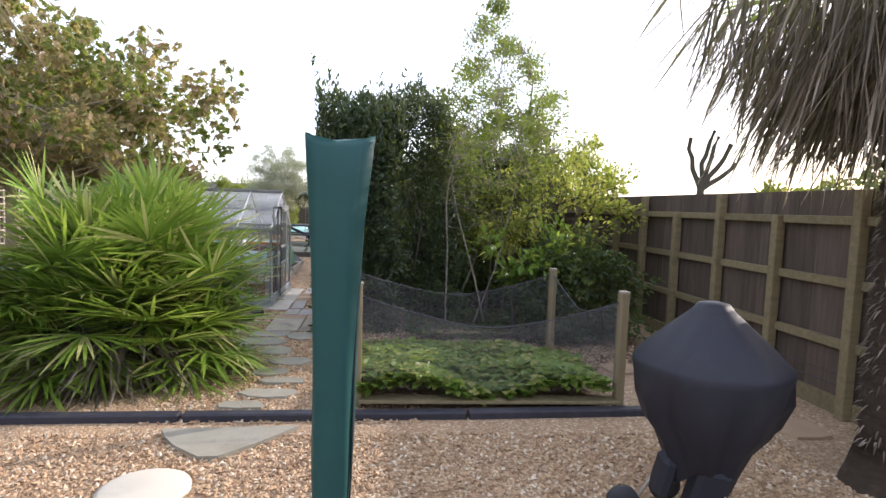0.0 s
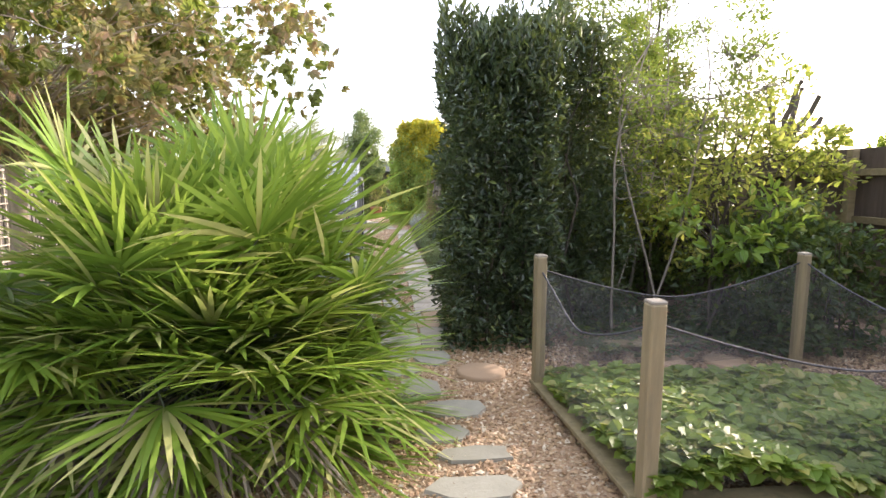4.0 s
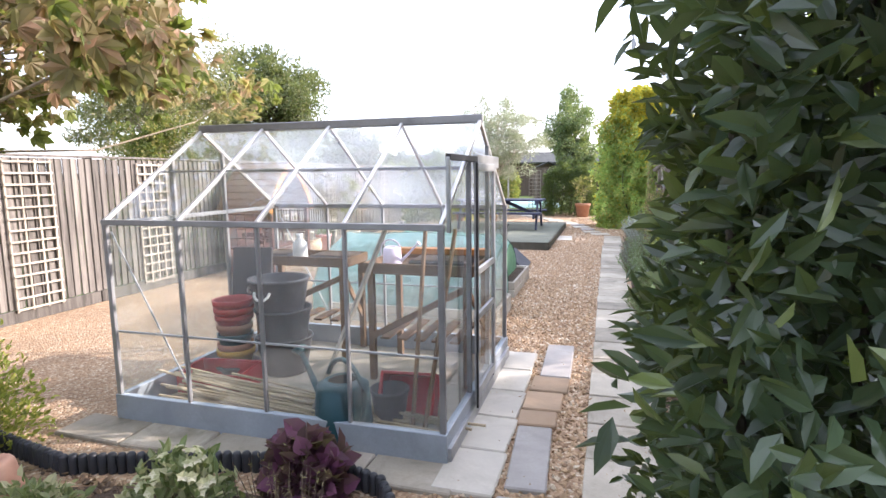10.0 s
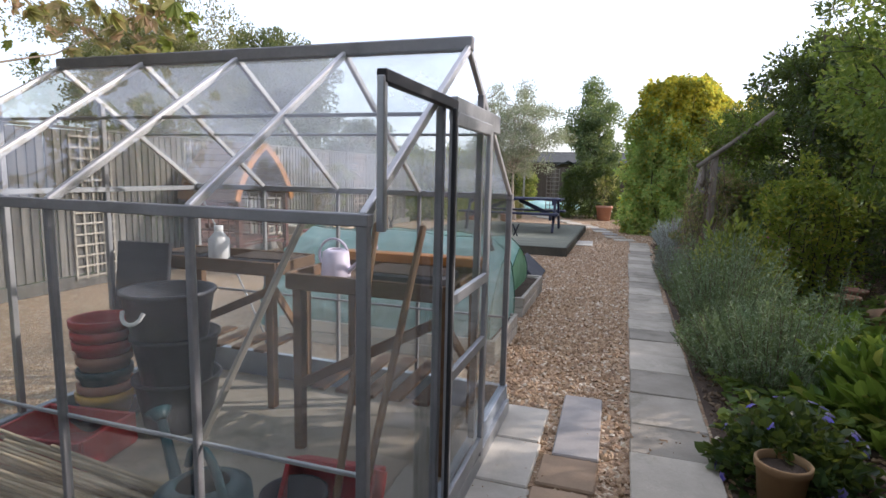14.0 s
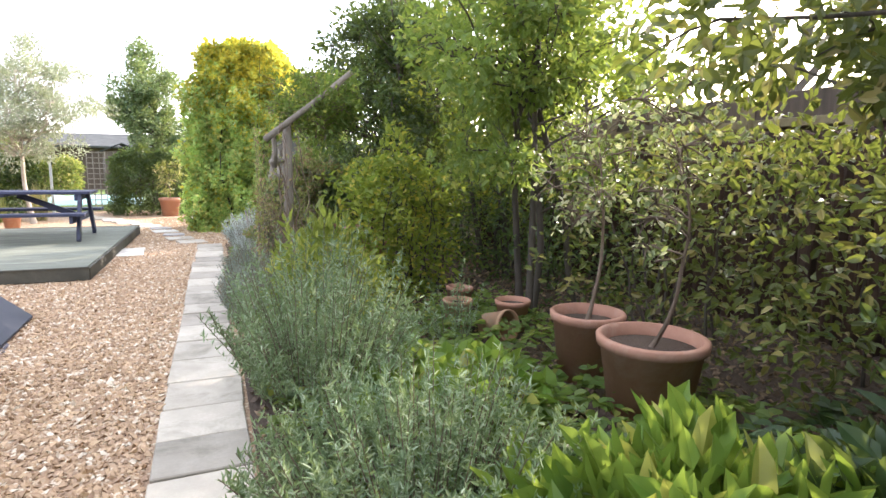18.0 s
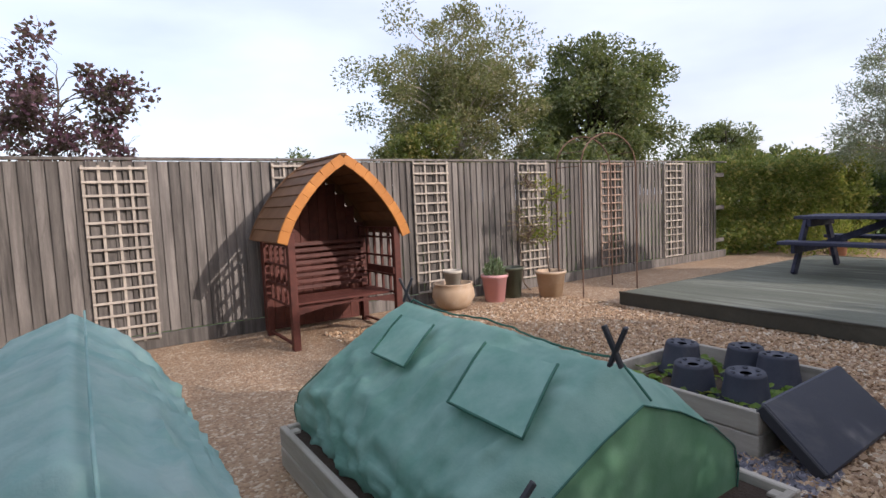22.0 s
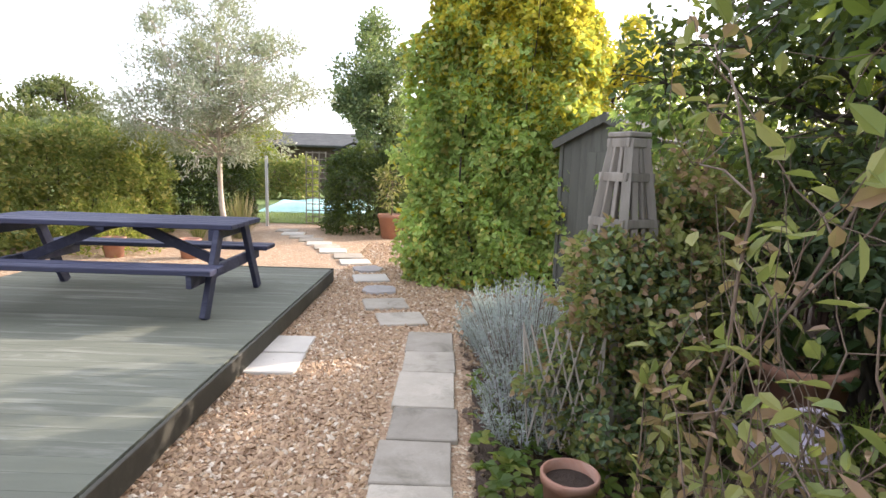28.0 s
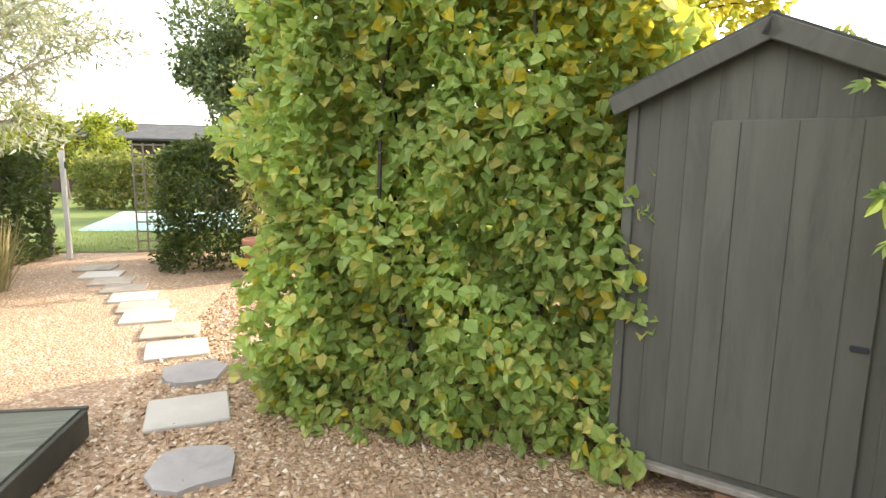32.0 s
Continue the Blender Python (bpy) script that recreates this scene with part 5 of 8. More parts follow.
# ---- first court: parasol, barbecue, palms ----
par = thing("closed_parasol", pose(2.978, 0.213, 0), "closed parasol under a tall teal zip-up cover", "parasol")
bm = bmesh.new()
rows = [(0.0, 0.1, 0.08), (0.12, 0.105, 0.085), (0.25, 0.11, 0.09), (0.5, 0.112, 0.09), (0.7, 0.113, 0.09), (0.9, 0.114, 0.092), (1.15, 0.118, 0.095), (1.4, 0.128, 0.1), (1.6, 0.138, 0.105), (1.8, 0.152, 0.105), (1.95, 0.165, 0.095), (2.08, 0.178, 0.07), (2.11, 0.18, 0.04)]
rng = np.random.default_rng(2)
seg = 20
rings = []
for j, (z, rx, ry) in enumerate(rows):
    ring = []
    for i in range(seg):
        a = 2 * math.pi * i / seg
        w = 1 + 0.085 * math.sin(5 * a + z * 1.3) + 0.05 * math.sin(9 * a + z * 2.2)
        ring.append(bm.verts.new((rx * w * math.copysign(abs(math.cos(a)) ** 0.7, math.cos(a)), ry * w * math.copysign(abs(math.sin(a)) ** 0.7, math.sin(a)), z + 0.06 + (0.05 * abs(math.cos(a)) ** 3 if j >= len(rows) - 2 else 0))))
    rings.append(ring)
for a, b in zip(rings, rings[1:]):
    for i in range(seg):
        bm.faces.new((a[i], a[(i + 1) % seg], b[(i + 1) % seg], b[i]))
bm.faces.new(rings[-1])
part("cover", bm, M_TEAL, par, smooth=True)
tubes("zip_seam", [([(rx * 0.98 + 0.004, -0.02, z + 0.06) for z, rx, ry in rows], [0.006] * len(rows))], M_BLACK, par, "black zip seam")
turned("pole", [(0.02, 0.0), (0.02, 0.4)], M_CHROME, par)
turned("base", [(0.001, 0.06), (0.2, 0.055), (0.23, 0.03), (0.23, 0.0)], M_SLAB_GREY, par, "round grey weight")

bbq = thing("kettle_barbecue", pose(5.14, 0.12, 0, 0, 0, -30), "kettle barbecue under a charcoal cloth cover", "barbecue")
rows = [(0.34, 0.16), (0.42, 0.2), (0.55, 0.25), (0.68, 0.34), (0.82, 0.385), (0.96, 0.425), (1.0, 0.43), (1.02, 0.422), (1.12, 0.325), (1.22, 0.215), (1.31, 0.115), (1.35, 0.085), (1.36, 0.04)]
bm = bmesh.new()
seg = 36
rings = []
for j, (z, r) in enumerate(rows):
    ring = []
    for i in range(seg):
        a = 2 * math.pi * i / seg
        fold = 1 + (0.2 if z < 0.85 else 0.05) * abs(math.sin(3.5 * a + z * 1.6)) - (0.09 if z < 0.85 else 0.03) + 0.05 * math.sin(13 * a + 2 * z) * (z < 0.95)
        ring.append(bm.verts.new((r * fold * math.cos(a), r * fold * math.sin(a), z + (0.05 * math.sin(3 * a) if j == 0 else 0))))
    rings.append(ring)
for a, b in zip(rings, rings[1:]):
    for i in range(seg):
        bm.faces.new((a[i], a[(i + 1) % seg], b[(i + 1) % seg], b[i]))
bm.faces.new(rings[-1])
part("cover", bm, M_COVER, bbq, smooth=True)
for i, (a, b) in enumerate((((-0.12, -0.05), (-0.4, -0.07)), ((0.1, -0.1), (0.14, -0.2)), ((-0.02, 0.1), (-0.19, 0.23)))):
    tubes("leg", [([(*a, 0.55), (*b, 0.03)], [0.012, 0.012])], M_CHROME, bbq)
bm = bmesh.new()
for sx, z0, z1, x in ((0.2, 0.03, 0.45, 0.02), (0.1, 0.2, 0.46, -0.2)):
    box(bm, (sx, 0.16, z1 - z0), pose(x, -0.1, (z0 + z1) / 2, 8, 10, 20), 0.03)
part("cover_skirt", bm, M_COVER, bbq, "hanging charcoal skirt of the cover")
for x, wy in ((-0.42, -0.1), (-0.2, 0.26)):
    w = turned("wheel", [(0.03, -0.022), (0.085, -0.026), (0.1, -0.015), (0.1, 0.015), (0.085, 0.026), (0.03, 0.022)], M_BLACK, bbq, "black plastic wheel", 24, pose(x, wy, 0.1, 90, 0, 20))
    turned("hub", [(0.001, 0.024), (0.03, 0.024), (0.034, 0.0)], M_CHROME, w, "steel hub", 16)


def palm_skirt(root, rng, z0, z1, r, n, length):
    a = rng.uniform(0, 2 * math.pi, n)
    z = rng.uniform(z0, z1, n)
    rad = r * rng.uniform(0.15, 1.0, n) * (0.5 + 0.5 * (z - z0) / (z1 - z0))
    p = np.stack([np.cos(a) * rad, np.sin(a) * rad, z], 1)
    d = np.stack([np.cos(a) * 0.35, np.sin(a) * 0.35, -np.ones(n)], 1) + rng.normal(size=(n, 3)) * 0.22
    v, f = strips(p, d, length * rng.uniform(0.5, 1.1, n), 0.02 * rng.uniform(0.5, 1.3, n), 4, 0.1, rng, unit(rng.normal(size=(n, 3))))
    ob = mesh_part("dead_skirt", v, f, L_DEAD, root, "hanging skirt of dead brown palm leaves")
    ob["kind"] = "stuff"


def fan_blades(rng, hub, axis, n, length, width, opening=2.0, sag=0.25):
    """A fan of narrow blades round a leaf stalk's end."""
    axis = unit(axis)
    side = unit(np.cross(axis, np.array([0.1, 0.05, 1.0])))
    nrm = np.cross(side, axis)
    a = np.linspace(-opening, opening, n) + rng.normal(size=n) * 0.04
    d = np.cos(a)[:, None] * axis + np.sin(a)[:, None] * side + nrm * (0.12 + 0.1 * rng.normal(size=n))[:, None]
    ln = length * (0.75 + 0.25 * np.cos(a * 0.6)) * rng.uniform(0.85, 1.1, n)
    face = np.cross(d, nrm) + rng.normal(size=(n, 3)) * 0.15
    return strips(np.repeat(hub[None], n, 0), d, ln, width, 5, sag * rng.uniform(0.4, 1.4, n), rng, face)


def palm(at, height, seed, label, skirt, low):
    rng = np.random.default_rng(seed)
    root = thing("windmill_palm", pose(*at), label, "palm tree")
    prof = [(0.25, 0.0), (0.21, 0.12), (0.165, 0.3)] + [(0.15 + 0.018 * (-1) ** i, 0.3 + i * 0.075) for i in range(int((height - 0.3) / 0.075))]
    turned("trunk", prof, M_PALMBARK, root, "", 20)
    n = 900
    a, z = rng.uniform(0, 6.28, n), rng.uniform(0.3, height, n)
    p = np.stack([np.cos(a) * 0.15, np.sin(a) * 0.15, z], 1)
    d = np.stack([np.cos(a), np.sin(a), 0.6 - rng.uniform(0, 1.5, n)], 1)
    v, f = strips(p, d, 0.07, 0.014, 3, 0.6, rng)
    ob = mesh_part("fibre", v, f, L_DEAD, root)
    ob["kind"] = "stuff"
    palm_skirt(root, rng, low + 0.55, height + 0.35, skirt, 4200, 0.75)
    vs, fs, k = [], [], 0
    stalks = []
    for i in range(26):
        a = rng.uniform(0, 6.28)
        e = rng.uniform(-0.1, 1.0)
        ax = np.array([math.cos(a) * math.cos(e), math.sin(a) * math.cos(e), math.sin(e)])
        hub = np.array([0, 0, height + 0.1]) + ax * 0.75
        stalks.append(([(0, 0, height), hub], [0.014, 0.008]))
        v, f = fan_blades(rng, hub, ax, 22, 0.62, 0.035)
        vs.append(v)
        fs.append(f + k)
        k += len(v)
    tubes("stalk_mass", stalks, M_GREENPOT, root)["kind"] = "stuff"
    mesh_part("frond_mass", np.concatenate(vs), np.concatenate(fs), L_PALM, root)["kind"] = "stuff"
    return root


palm((6.75, 0.55, 0), 3.3, 3, "windmill palm with thick fibrous trunk and dead skirt", 1.6, 2.18)
palm((0.84, -0.5, 0), 3.3, 4, "windmill palm with a hanging skirt of dead leaves", 0.7, 2.2)

rng = np.random.default_rng(9)
fan = thing("fan_palm", pose(0.46, 3.24, 0), "wide bushy fan palm with bright green blades", "palm bush")
fronds, stalks = [], []
for i in range(235):
    a = rng.uniform(0, 6.28)
    e = math.asin(rng.uniform(-0.32, 1.0))
    ax = np.array([math.cos(a) * math.cos(e), math.sin(a) * math.cos(e), math.sin(e)])
    foot = np.array([rng.normal() * 0.18, rng.normal() * 0.18, 0.3 + rng.uniform(0, 0.45)])
    reach = rng.uniform(0.45, 1.0) * np.array([1.1, 0.74, 1.3])
    hub = foot + ax * reach
    hub[2] = max(hub[2], 0.18)
    hub[2] -= 0.05
    hub[1] = min(hub[1], 0.35)
    stalks.append(([foot * np.array([1, 1, 0.3]), (foot + hub) / 2 + np.array([0, 0, 0.06]), hub], [0.009, 0.007, 0.005]))
    fronds.append(fan_blades(rng, hub, ax + rng.normal(size=3) * 0.15 + np.array([0, 0, 0.12]), 34, rng.uniform(0.58, 0.84), 0.034, 1.85, 0.16))
tubes("stalk_mass", stalks, M_GREENPOT, fan, "green leaf stalks", 4)["kind"] = "stuff"
k, vs, fs = 0, [], []
for v, f in fronds:
    v[:, 2] = np.maximum(v[:, 2], 0.015)
    vs.append(v)
    fs.append(f + k)
    k += len(v)
mesh_part("blade_mass", np.concatenate(vs), np.concatenate(fs), L_PALM, fan)["kind"] = "stuff"
n = 700
a = rng.uniform(0, 6.28, n)
p = np.stack([np.cos(a) * 0.5, np.sin(a) * 0.5, rng.uniform(0.15, 0.5, n)], 1)
d = np.stack([np.cos(a), np.sin(a), -0.15 * np.ones(n)], 1) + rng.normal(size=(n, 3)) * 0.3
v, f = strips(p, d, rng.uniform(0.4, 1.0, n), 0.024, 4, 0.25, rng)
v[:, 2] = np.maximum(v[:, 2], 0.012)
mesh_part("dry_blade_mass", v, f, L_DEAD, fan, "dry brown lower blades")["kind"] = "stuff"

# old picnic bench and sloping cold frame behind the palm
bench = thing("picnic_bench", pose(-2.0, 3.1, 0, 0, 0, 8), "old grey-green picnic bench half hidden by the palm", "bench")
for j in range(5):
    plank("top_board", (1.6, 0.13, 0.035), pose(-0.3, -0.28 + j * 0.14, 0.72), M_GREYWOOD, bench)
for j in (-1, 1):
    plank("seat_board", (1.6, 0.22, 0.035), pose(-0.3, 0.62 * j, 0.42), M_GREYWOOD, bench)
for x in (-0.9, 0.3):
    plank("cross_rail", (0.045, 1.4, 0.09), pose(x, 0, 0.36), M_GREYWOOD, bench)
    plank("top_rail", (0.045, 0.62, 0.08), pose(x, 0, 0.66), M_GREYWOOD, bench)
    for j in (-1, 1):
        bar("leg", (x, 0.56 * j, 0.0), (x, 0.24 * j, 0.7), 0.045, 0.09, M_GREYWOOD, bench)
frame_ = thing("cold_frame", pose(-2.2, 3.15, 0.74, 0, 0, 20), "weathered timber seed frame with a sloping lid on the bench", "cold frame")
for sx, sy, x, yy, h in ((1.1, 0.03, 0, -0.3, 0.12), (1.1, 0.03, 0, 0.3, 0.12), (0.03, 0.58, -0.53, 0, 0.12), (0.03, 0.58, 0.53, 0, 0.12)):
    plank("side", (sx, sy, h), pose(x, yy, h / 2), M_GREYWOOD, frame_)
for x in (-0.53, 0.0, 0.53):
    bar("lid_bar", (x, -0.32, 0.12), (x * 0.9, 0.3, 0.6), 0.05, 0.04, M_GREYWOOD, frame_)
for yy, z in ((-0.32, 0.12), (0.3, 0.6)):
    bar("lid_rail", (-0.56, yy, z), (0.56, yy, z), 0.05, 0.05, M_GREYWOOD, frame_)

# ---- strawberry bed ----
bed = thing("strawberry_bed", pose(0, 0, 0), "timber-edged bed with square corner posts", "raised bed")
for a, b in (((3.06, 2.06), (5.46, 2.04)), ((3.03, 2.12), (2.95, 3.84)), ((3.88, 4.78), (6.2, 4.9))):
    bar("edge_board", (*a, 0.09), (*b, 0.09), 0.03, 0.17, M_RAIL, bed, roll=90)
for x, yy, h in ((3.02, 2.1, 1.13), (2.92, 3.79, 1.13), (5.48, 2.06, 1.11), (5.43, 4.1, 1.09)):
    plank("corner_post", (0.085, 0.085, h), pose(x, yy, h / 2, 0.8, -0.6, 6), M_POST, bed, 0.008)
    plank("post_cap", (0.085, 0.085, 0.02), pose(x, yy, h + 0.005, 0.8, -0.6, 6), M_GREYWOOD, bed, 0.006)
for a, b in (((3.02, 2.1), (5.48, 2.06)), ((2.92, 3.79), (3.02, 2.1)), ((5.48, 2.06), (5.43, 4.1)), ((2.92, 3.79), (5.43, 4.1))):
    net = thing("bird_net", pose(0, 0, 0), "sagging grey bird netting strung between bed posts", "netting", "netting round the strawberry bed")
    nx, nz = 40, 10
    v = []
    for j in range(nz + 1):
        for i in range(nx + 1):
            t = i / nx
            top = 1.03 - 0.27 * (1 - abs(2 * t - 1) ** 1.6)
            z = 0.16 + (top - 0.16) * j / nz
            w = 0.03 * math.sin(9 * t + j * 0.7) * (1 - abs(2 * t - 1))
            v.append((a[0] + (b[0] - a[0]) * t + w, a[1] + (b[1] - a[1]) * t + w, z))
    f = [(j * (nx + 1) + i, j * (nx + 1) + i + 1, (j + 1) * (nx + 1) + i + 1, (j + 1) * (nx + 1) + i) for j in range(nz) for i in range(nx)]
    mesh_part("mesh_sheet", v, f, M_BIRDNET, net, "", True)
    hem = [v[nz * (nx + 1) + i] for i in range(nx + 1)]
    tubes("top_cord", [(hem, [0.007] * len(hem))], M_CORD, net, "twisted grey top cord", 5)
rng = np.random.default_rng(31)


def trifoliate(name, area, n, h, leaf, size, label, category, seed):
    """Low plants with three-part leaves on stalks."""
    rng = np.random.default_rng(seed)
    x0, x1, y0, y1 = area
    c = np.stack([rng.uniform(x0, x1, n), rng.uniform(y0, y1, n), np.zeros(n)], 1)
    c[:, 2] = h * (0.55 + 0.35 * lattice_noise(c, 2.2, 3.0) * 0.5 + 0.3 * rng.uniform(0, 1, n))
    c[:, 2] = np.maximum(c[:, 2], 0.04)
    a = rng.uniform(0, 6.28, n)
    ps, ds = [], []
    for k in (-1.1, 0, 1.1):
        ps.append(c)
        ds.append(np.stack([np.cos(a + k), np.sin(a + k), 0.15 + 0.25 * rng.normal(size=n)], 1))
    p, d = np.concatenate(ps), np.concatenate(ds)
    nn = np.tile([0.0, 0, 1], (len(p), 1)) + rng.normal(size=(len(p), 3)) * 0.25
    ln = size * rng.uniform(0.6, 1.2, len(p))
    v, f = leaf_arrays(p, d, nn, ln, ln * 0.78, 0.12, 0.15)
    ob = mesh_part(name, v, f, leaf)
    return tagged(ob, label, category, kind="stuff")


trifoliate("strawberry_plants", (3.02, 5.4, 2.02, 3.45), 3900, 0.3, L_BERRY, 0.095, "green strawberry plants filling the netted bed", "plants", 32)
trifoliate("strawberry_plants", (2.98, 4.3, 3.2, 3.85), 900, 0.22, L_BERRY, 0.085, "green strawberry plants filling the netted bed", "plants", 33)
trifoliate("creeping_weeds", (3.6, 6.8, 4.4, 6.4), 1400, 0.16, L_LAUREL, 0.07, "dark low weeds under the shrubs", "plants", 34)
for x, yy in ((6.1, 3.3), (6.6, 1.9), (6.9, 1.55)):
    ragged("stepping_stone", (x, yy, -0.01), (0.5, 0.42), int(x * 10), M_SLAB_BUFF, "rough buff stepping stone near the side fence", None, 9, 0.035)
pol = thing("pollarded_tree", pose(15.5, 17.9, 0) @ Matrix.Diagonal((0.9, 0.9, 0.93, 1)), "pollarded bare tree with stubby upright limbs", "tree")
rng = np.random.default_rng(8)
runs = [limb(rng, (0, 0, 0), (0.1, 0, 3.6), 0.2, 0.15, 0.04)]
for bx, bz, tx, tz in ((-0.3, 3.4, -0.45, 5.3), (0.0, 3.5, 0.1, 5.5), (0.2, 3.4, 0.9, 5.4), (0.3, 3.3, 1.5, 4.3), (0.8, 4.0, 0.9, 5.0)):
    runs.append(limb(rng, (0.05, 0, 3.1), (tx, rng.normal() * 0.3, tz), 0.12, 0.085, 0.12))
tubes("trunk", runs, M_DARKBARK, pol, seg=8)

# ---- greenhouse ----
GX0, GX1, GY0, GY1, GE, GR, GB = -0.96, 1.31, 6.83, 8.75, 1.335, 1.985, 0.19
GM = (GY0 + GY1) / 2
gh = thing("greenhouse", pose(0, 0, 0), "small aluminium greenhouse with an open sliding door", "greenhouse")
for a, b in (((GX0, GY0), (GX1, GY0)), ((GX0, GY1), (GX1, GY1)), ((GX0, GY0), (GX0, GY1)), ((GX1, GY0), (GX1, GY1))):
    dx, dy = b[0] - a[0], b[1] - a[1]
    plank("base_rail", (abs(dx) + 0.05 if dx else 0.045, abs(dy) - 0.05 if dy else 0.045, GB), pose((a[0] + b[0]) / 2, (a[1] + b[1]) / 2, GB / 2), M_BASE, gh, 0.004, "blue-grey galvanised base plinth")
xs = [GX0 + (GX1 - GX0) * i / 4 for i in range(5)]


def pane(name, corners, material, parent):
    bm = bmesh.new()
    bm.faces.new([bm.verts.new(p) for p in corners])
    ob = part(name, bm, material, parent)
    ob.visible_shadow = False
    return ob


for yy in (GY0, GY1):
    for i, x in enumerate(xs):
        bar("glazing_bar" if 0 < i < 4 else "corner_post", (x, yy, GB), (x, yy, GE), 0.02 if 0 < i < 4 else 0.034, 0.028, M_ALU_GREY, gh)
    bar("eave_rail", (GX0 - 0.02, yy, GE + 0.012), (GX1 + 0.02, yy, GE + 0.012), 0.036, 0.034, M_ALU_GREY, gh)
    bar("side_rail", (GX0, yy + (0.012 if yy == GY0 else -0.012), 0.62), (GX1, yy + (0.012 if yy == GY0 else -0.012), 0.62), 0.012, 0.014, M_ALU, gh)
    for i in range(4):
        pane("side_pane", ((xs[i] + 0.012, yy, GB), (xs[i + 1] - 0.012, yy, GB), (xs[i + 1] - 0.012, yy, GE), (xs[i] + 0.012, yy, GE)), M_GLASS, gh)
    bar("brace", (xs[0] + 0.02, yy + 0.02, GE - 0.05), (xs[1], yy + 0.02, GB + 0.05), 0.008, 0.014, M_ALU, gh)
    for i, x in enumerate(xs):
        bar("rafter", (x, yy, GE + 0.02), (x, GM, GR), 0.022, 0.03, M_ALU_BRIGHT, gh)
    mid = (yy + GM) / 2
    bar("roof_bar", (GX0, mid, (GE + GR) / 2 + 0.01), (GX1, mid, (GE + GR) / 2 + 0.01), 0.01, 0.014, M_ALU, gh)
    for i in range(4):
        pane("roof_pane", ((xs[i] + 0.014, yy, GE + 0.03), (xs[i + 1] - 0.014, yy, GE + 0.03), (xs[i + 1] - 0.014, GM, GR + 0.008), (xs[i] + 0.014, GM, GR + 0.008)), M_ROOFGLASS, gh)
bar("ridge_rail", (GX0 - 0.02, GM, GR + 0.02), (GX1 + 0.02, GM, GR + 0.016), 0.06, 0.03, M_ALU_GREY, gh, "grey ridge capping", 0.006, 90)
for gx in (GX0, GX1):
    ys = [GY0, 7.45, 8.02, GY1]
    for yy in ys[1:3]:
        top = GE + (GR - GE) * (1 - abs(yy - GM) / (GM - GY0))
        bar("gable_bar", (gx, yy, GB), (gx, yy, top), 0.03, 0.03, M_ALU_GREY, gh)
    bar("gable_rail", (gx, GY0, GE), (gx, GY1, GE), 0.03, 0.03, M_ALU, gh) if gx == GX0 else None
    for i in range(3):
        if gx == GX1 and i == 1:
            continue
        t0 = GE + (GR - GE) * (1 - abs(ys[i] - GM) / (GM - GY0))
        t1 = GE + (GR - GE) * (1 - abs(ys[i + 1] - GM) / (GM - GY0))
        cs = [(gx, ys[i], GB), (gx, ys[i + 1], GB), (gx, ys[i + 1], t1)]
        if i == 1:
            cs.append((gx, GM, GR))
        cs.append((gx, ys[i], t0))
        pane("gable_pane", cs, M_GLASS, gh)
DZ = 1.7
bar("door_track", (GX1 + 0.035, GY0 + 0.03, DZ + 0.02), (GX1 + 0.035, 7.5, DZ + 0.02), 0.03, 0.035, M_SEAL, gh, "dark sliding door track")
bar("track_stay", (GX1 + 0.035, GY0 + 0.035, GE - 0.02), (GX1 + 0.035, GY0 + 0.035, DZ + 0.02), 0.022, 0.024, M_ALU, gh)
bar("lintel", (GX1 + 0.03, 7.5, DZ + 0.01), (GX1 + 0.03, 8.22, DZ + 0.01), 0.035, 0.085, M_ALU, gh, "silver lintel over the door", 0.003, 0)
bar("sill", (GX1 + 0.02, GY0, 0.06), (GX1 + 0.02, GY1, 0.06), 0.05, 0.09, M_ALU, gh)
D0 = Vector((GX1 + 0.05, 7.45, 0.9))
door = plank("sliding_door", (0.022, 0.045, DZ - 0.14), Matrix.Translation(D0), M_ALU, gh, 0.003, "sliding greenhouse door with two cross rails")
for a, b, w in (((0, 0.55, -0.78), (0, 0.55, 0.78), 0.045), ((0, 0.02, 0.77), (0, 0.55, 0.77), 0.05), ((0, 0.02, -0.72), (0, 0.55, -0.72), 0.07), ((0, 0.02, 0.1), (0, 0.55, 0.1), 0.045), ((0, 0.02, -0.2), (0, 0.55, -0.2), 0.045)):
    bar("door_stile" if a[1] == b[1] else "door_rail", a, b, 0.022, w, M_ALU, door)
bar("door_seal", (0.012, -0.03, -0.8), (0.012, -0.03, 0.8), 0.014, 0.022, M_SEAL, door, "black rubber door seal")
pane("door_pane", ((0, 0.02, -0.7), (0, 0.53, -0.7), (0, 0.53, 0.75), (0, 0.02, 0.75)), M_GLASS, door)
floor_ = plank("greenhouse_floor", (GX1 - GX0 - 0.08, GY1 - GY0 - 0.08, 0.03), pose((GX0 + GX1) / 2, GM, 0.012), M_SLAB, None, 0.004)
tagged(floor_, "dusty grey slab floor inside the greenhouse", "floor", kind="structure")


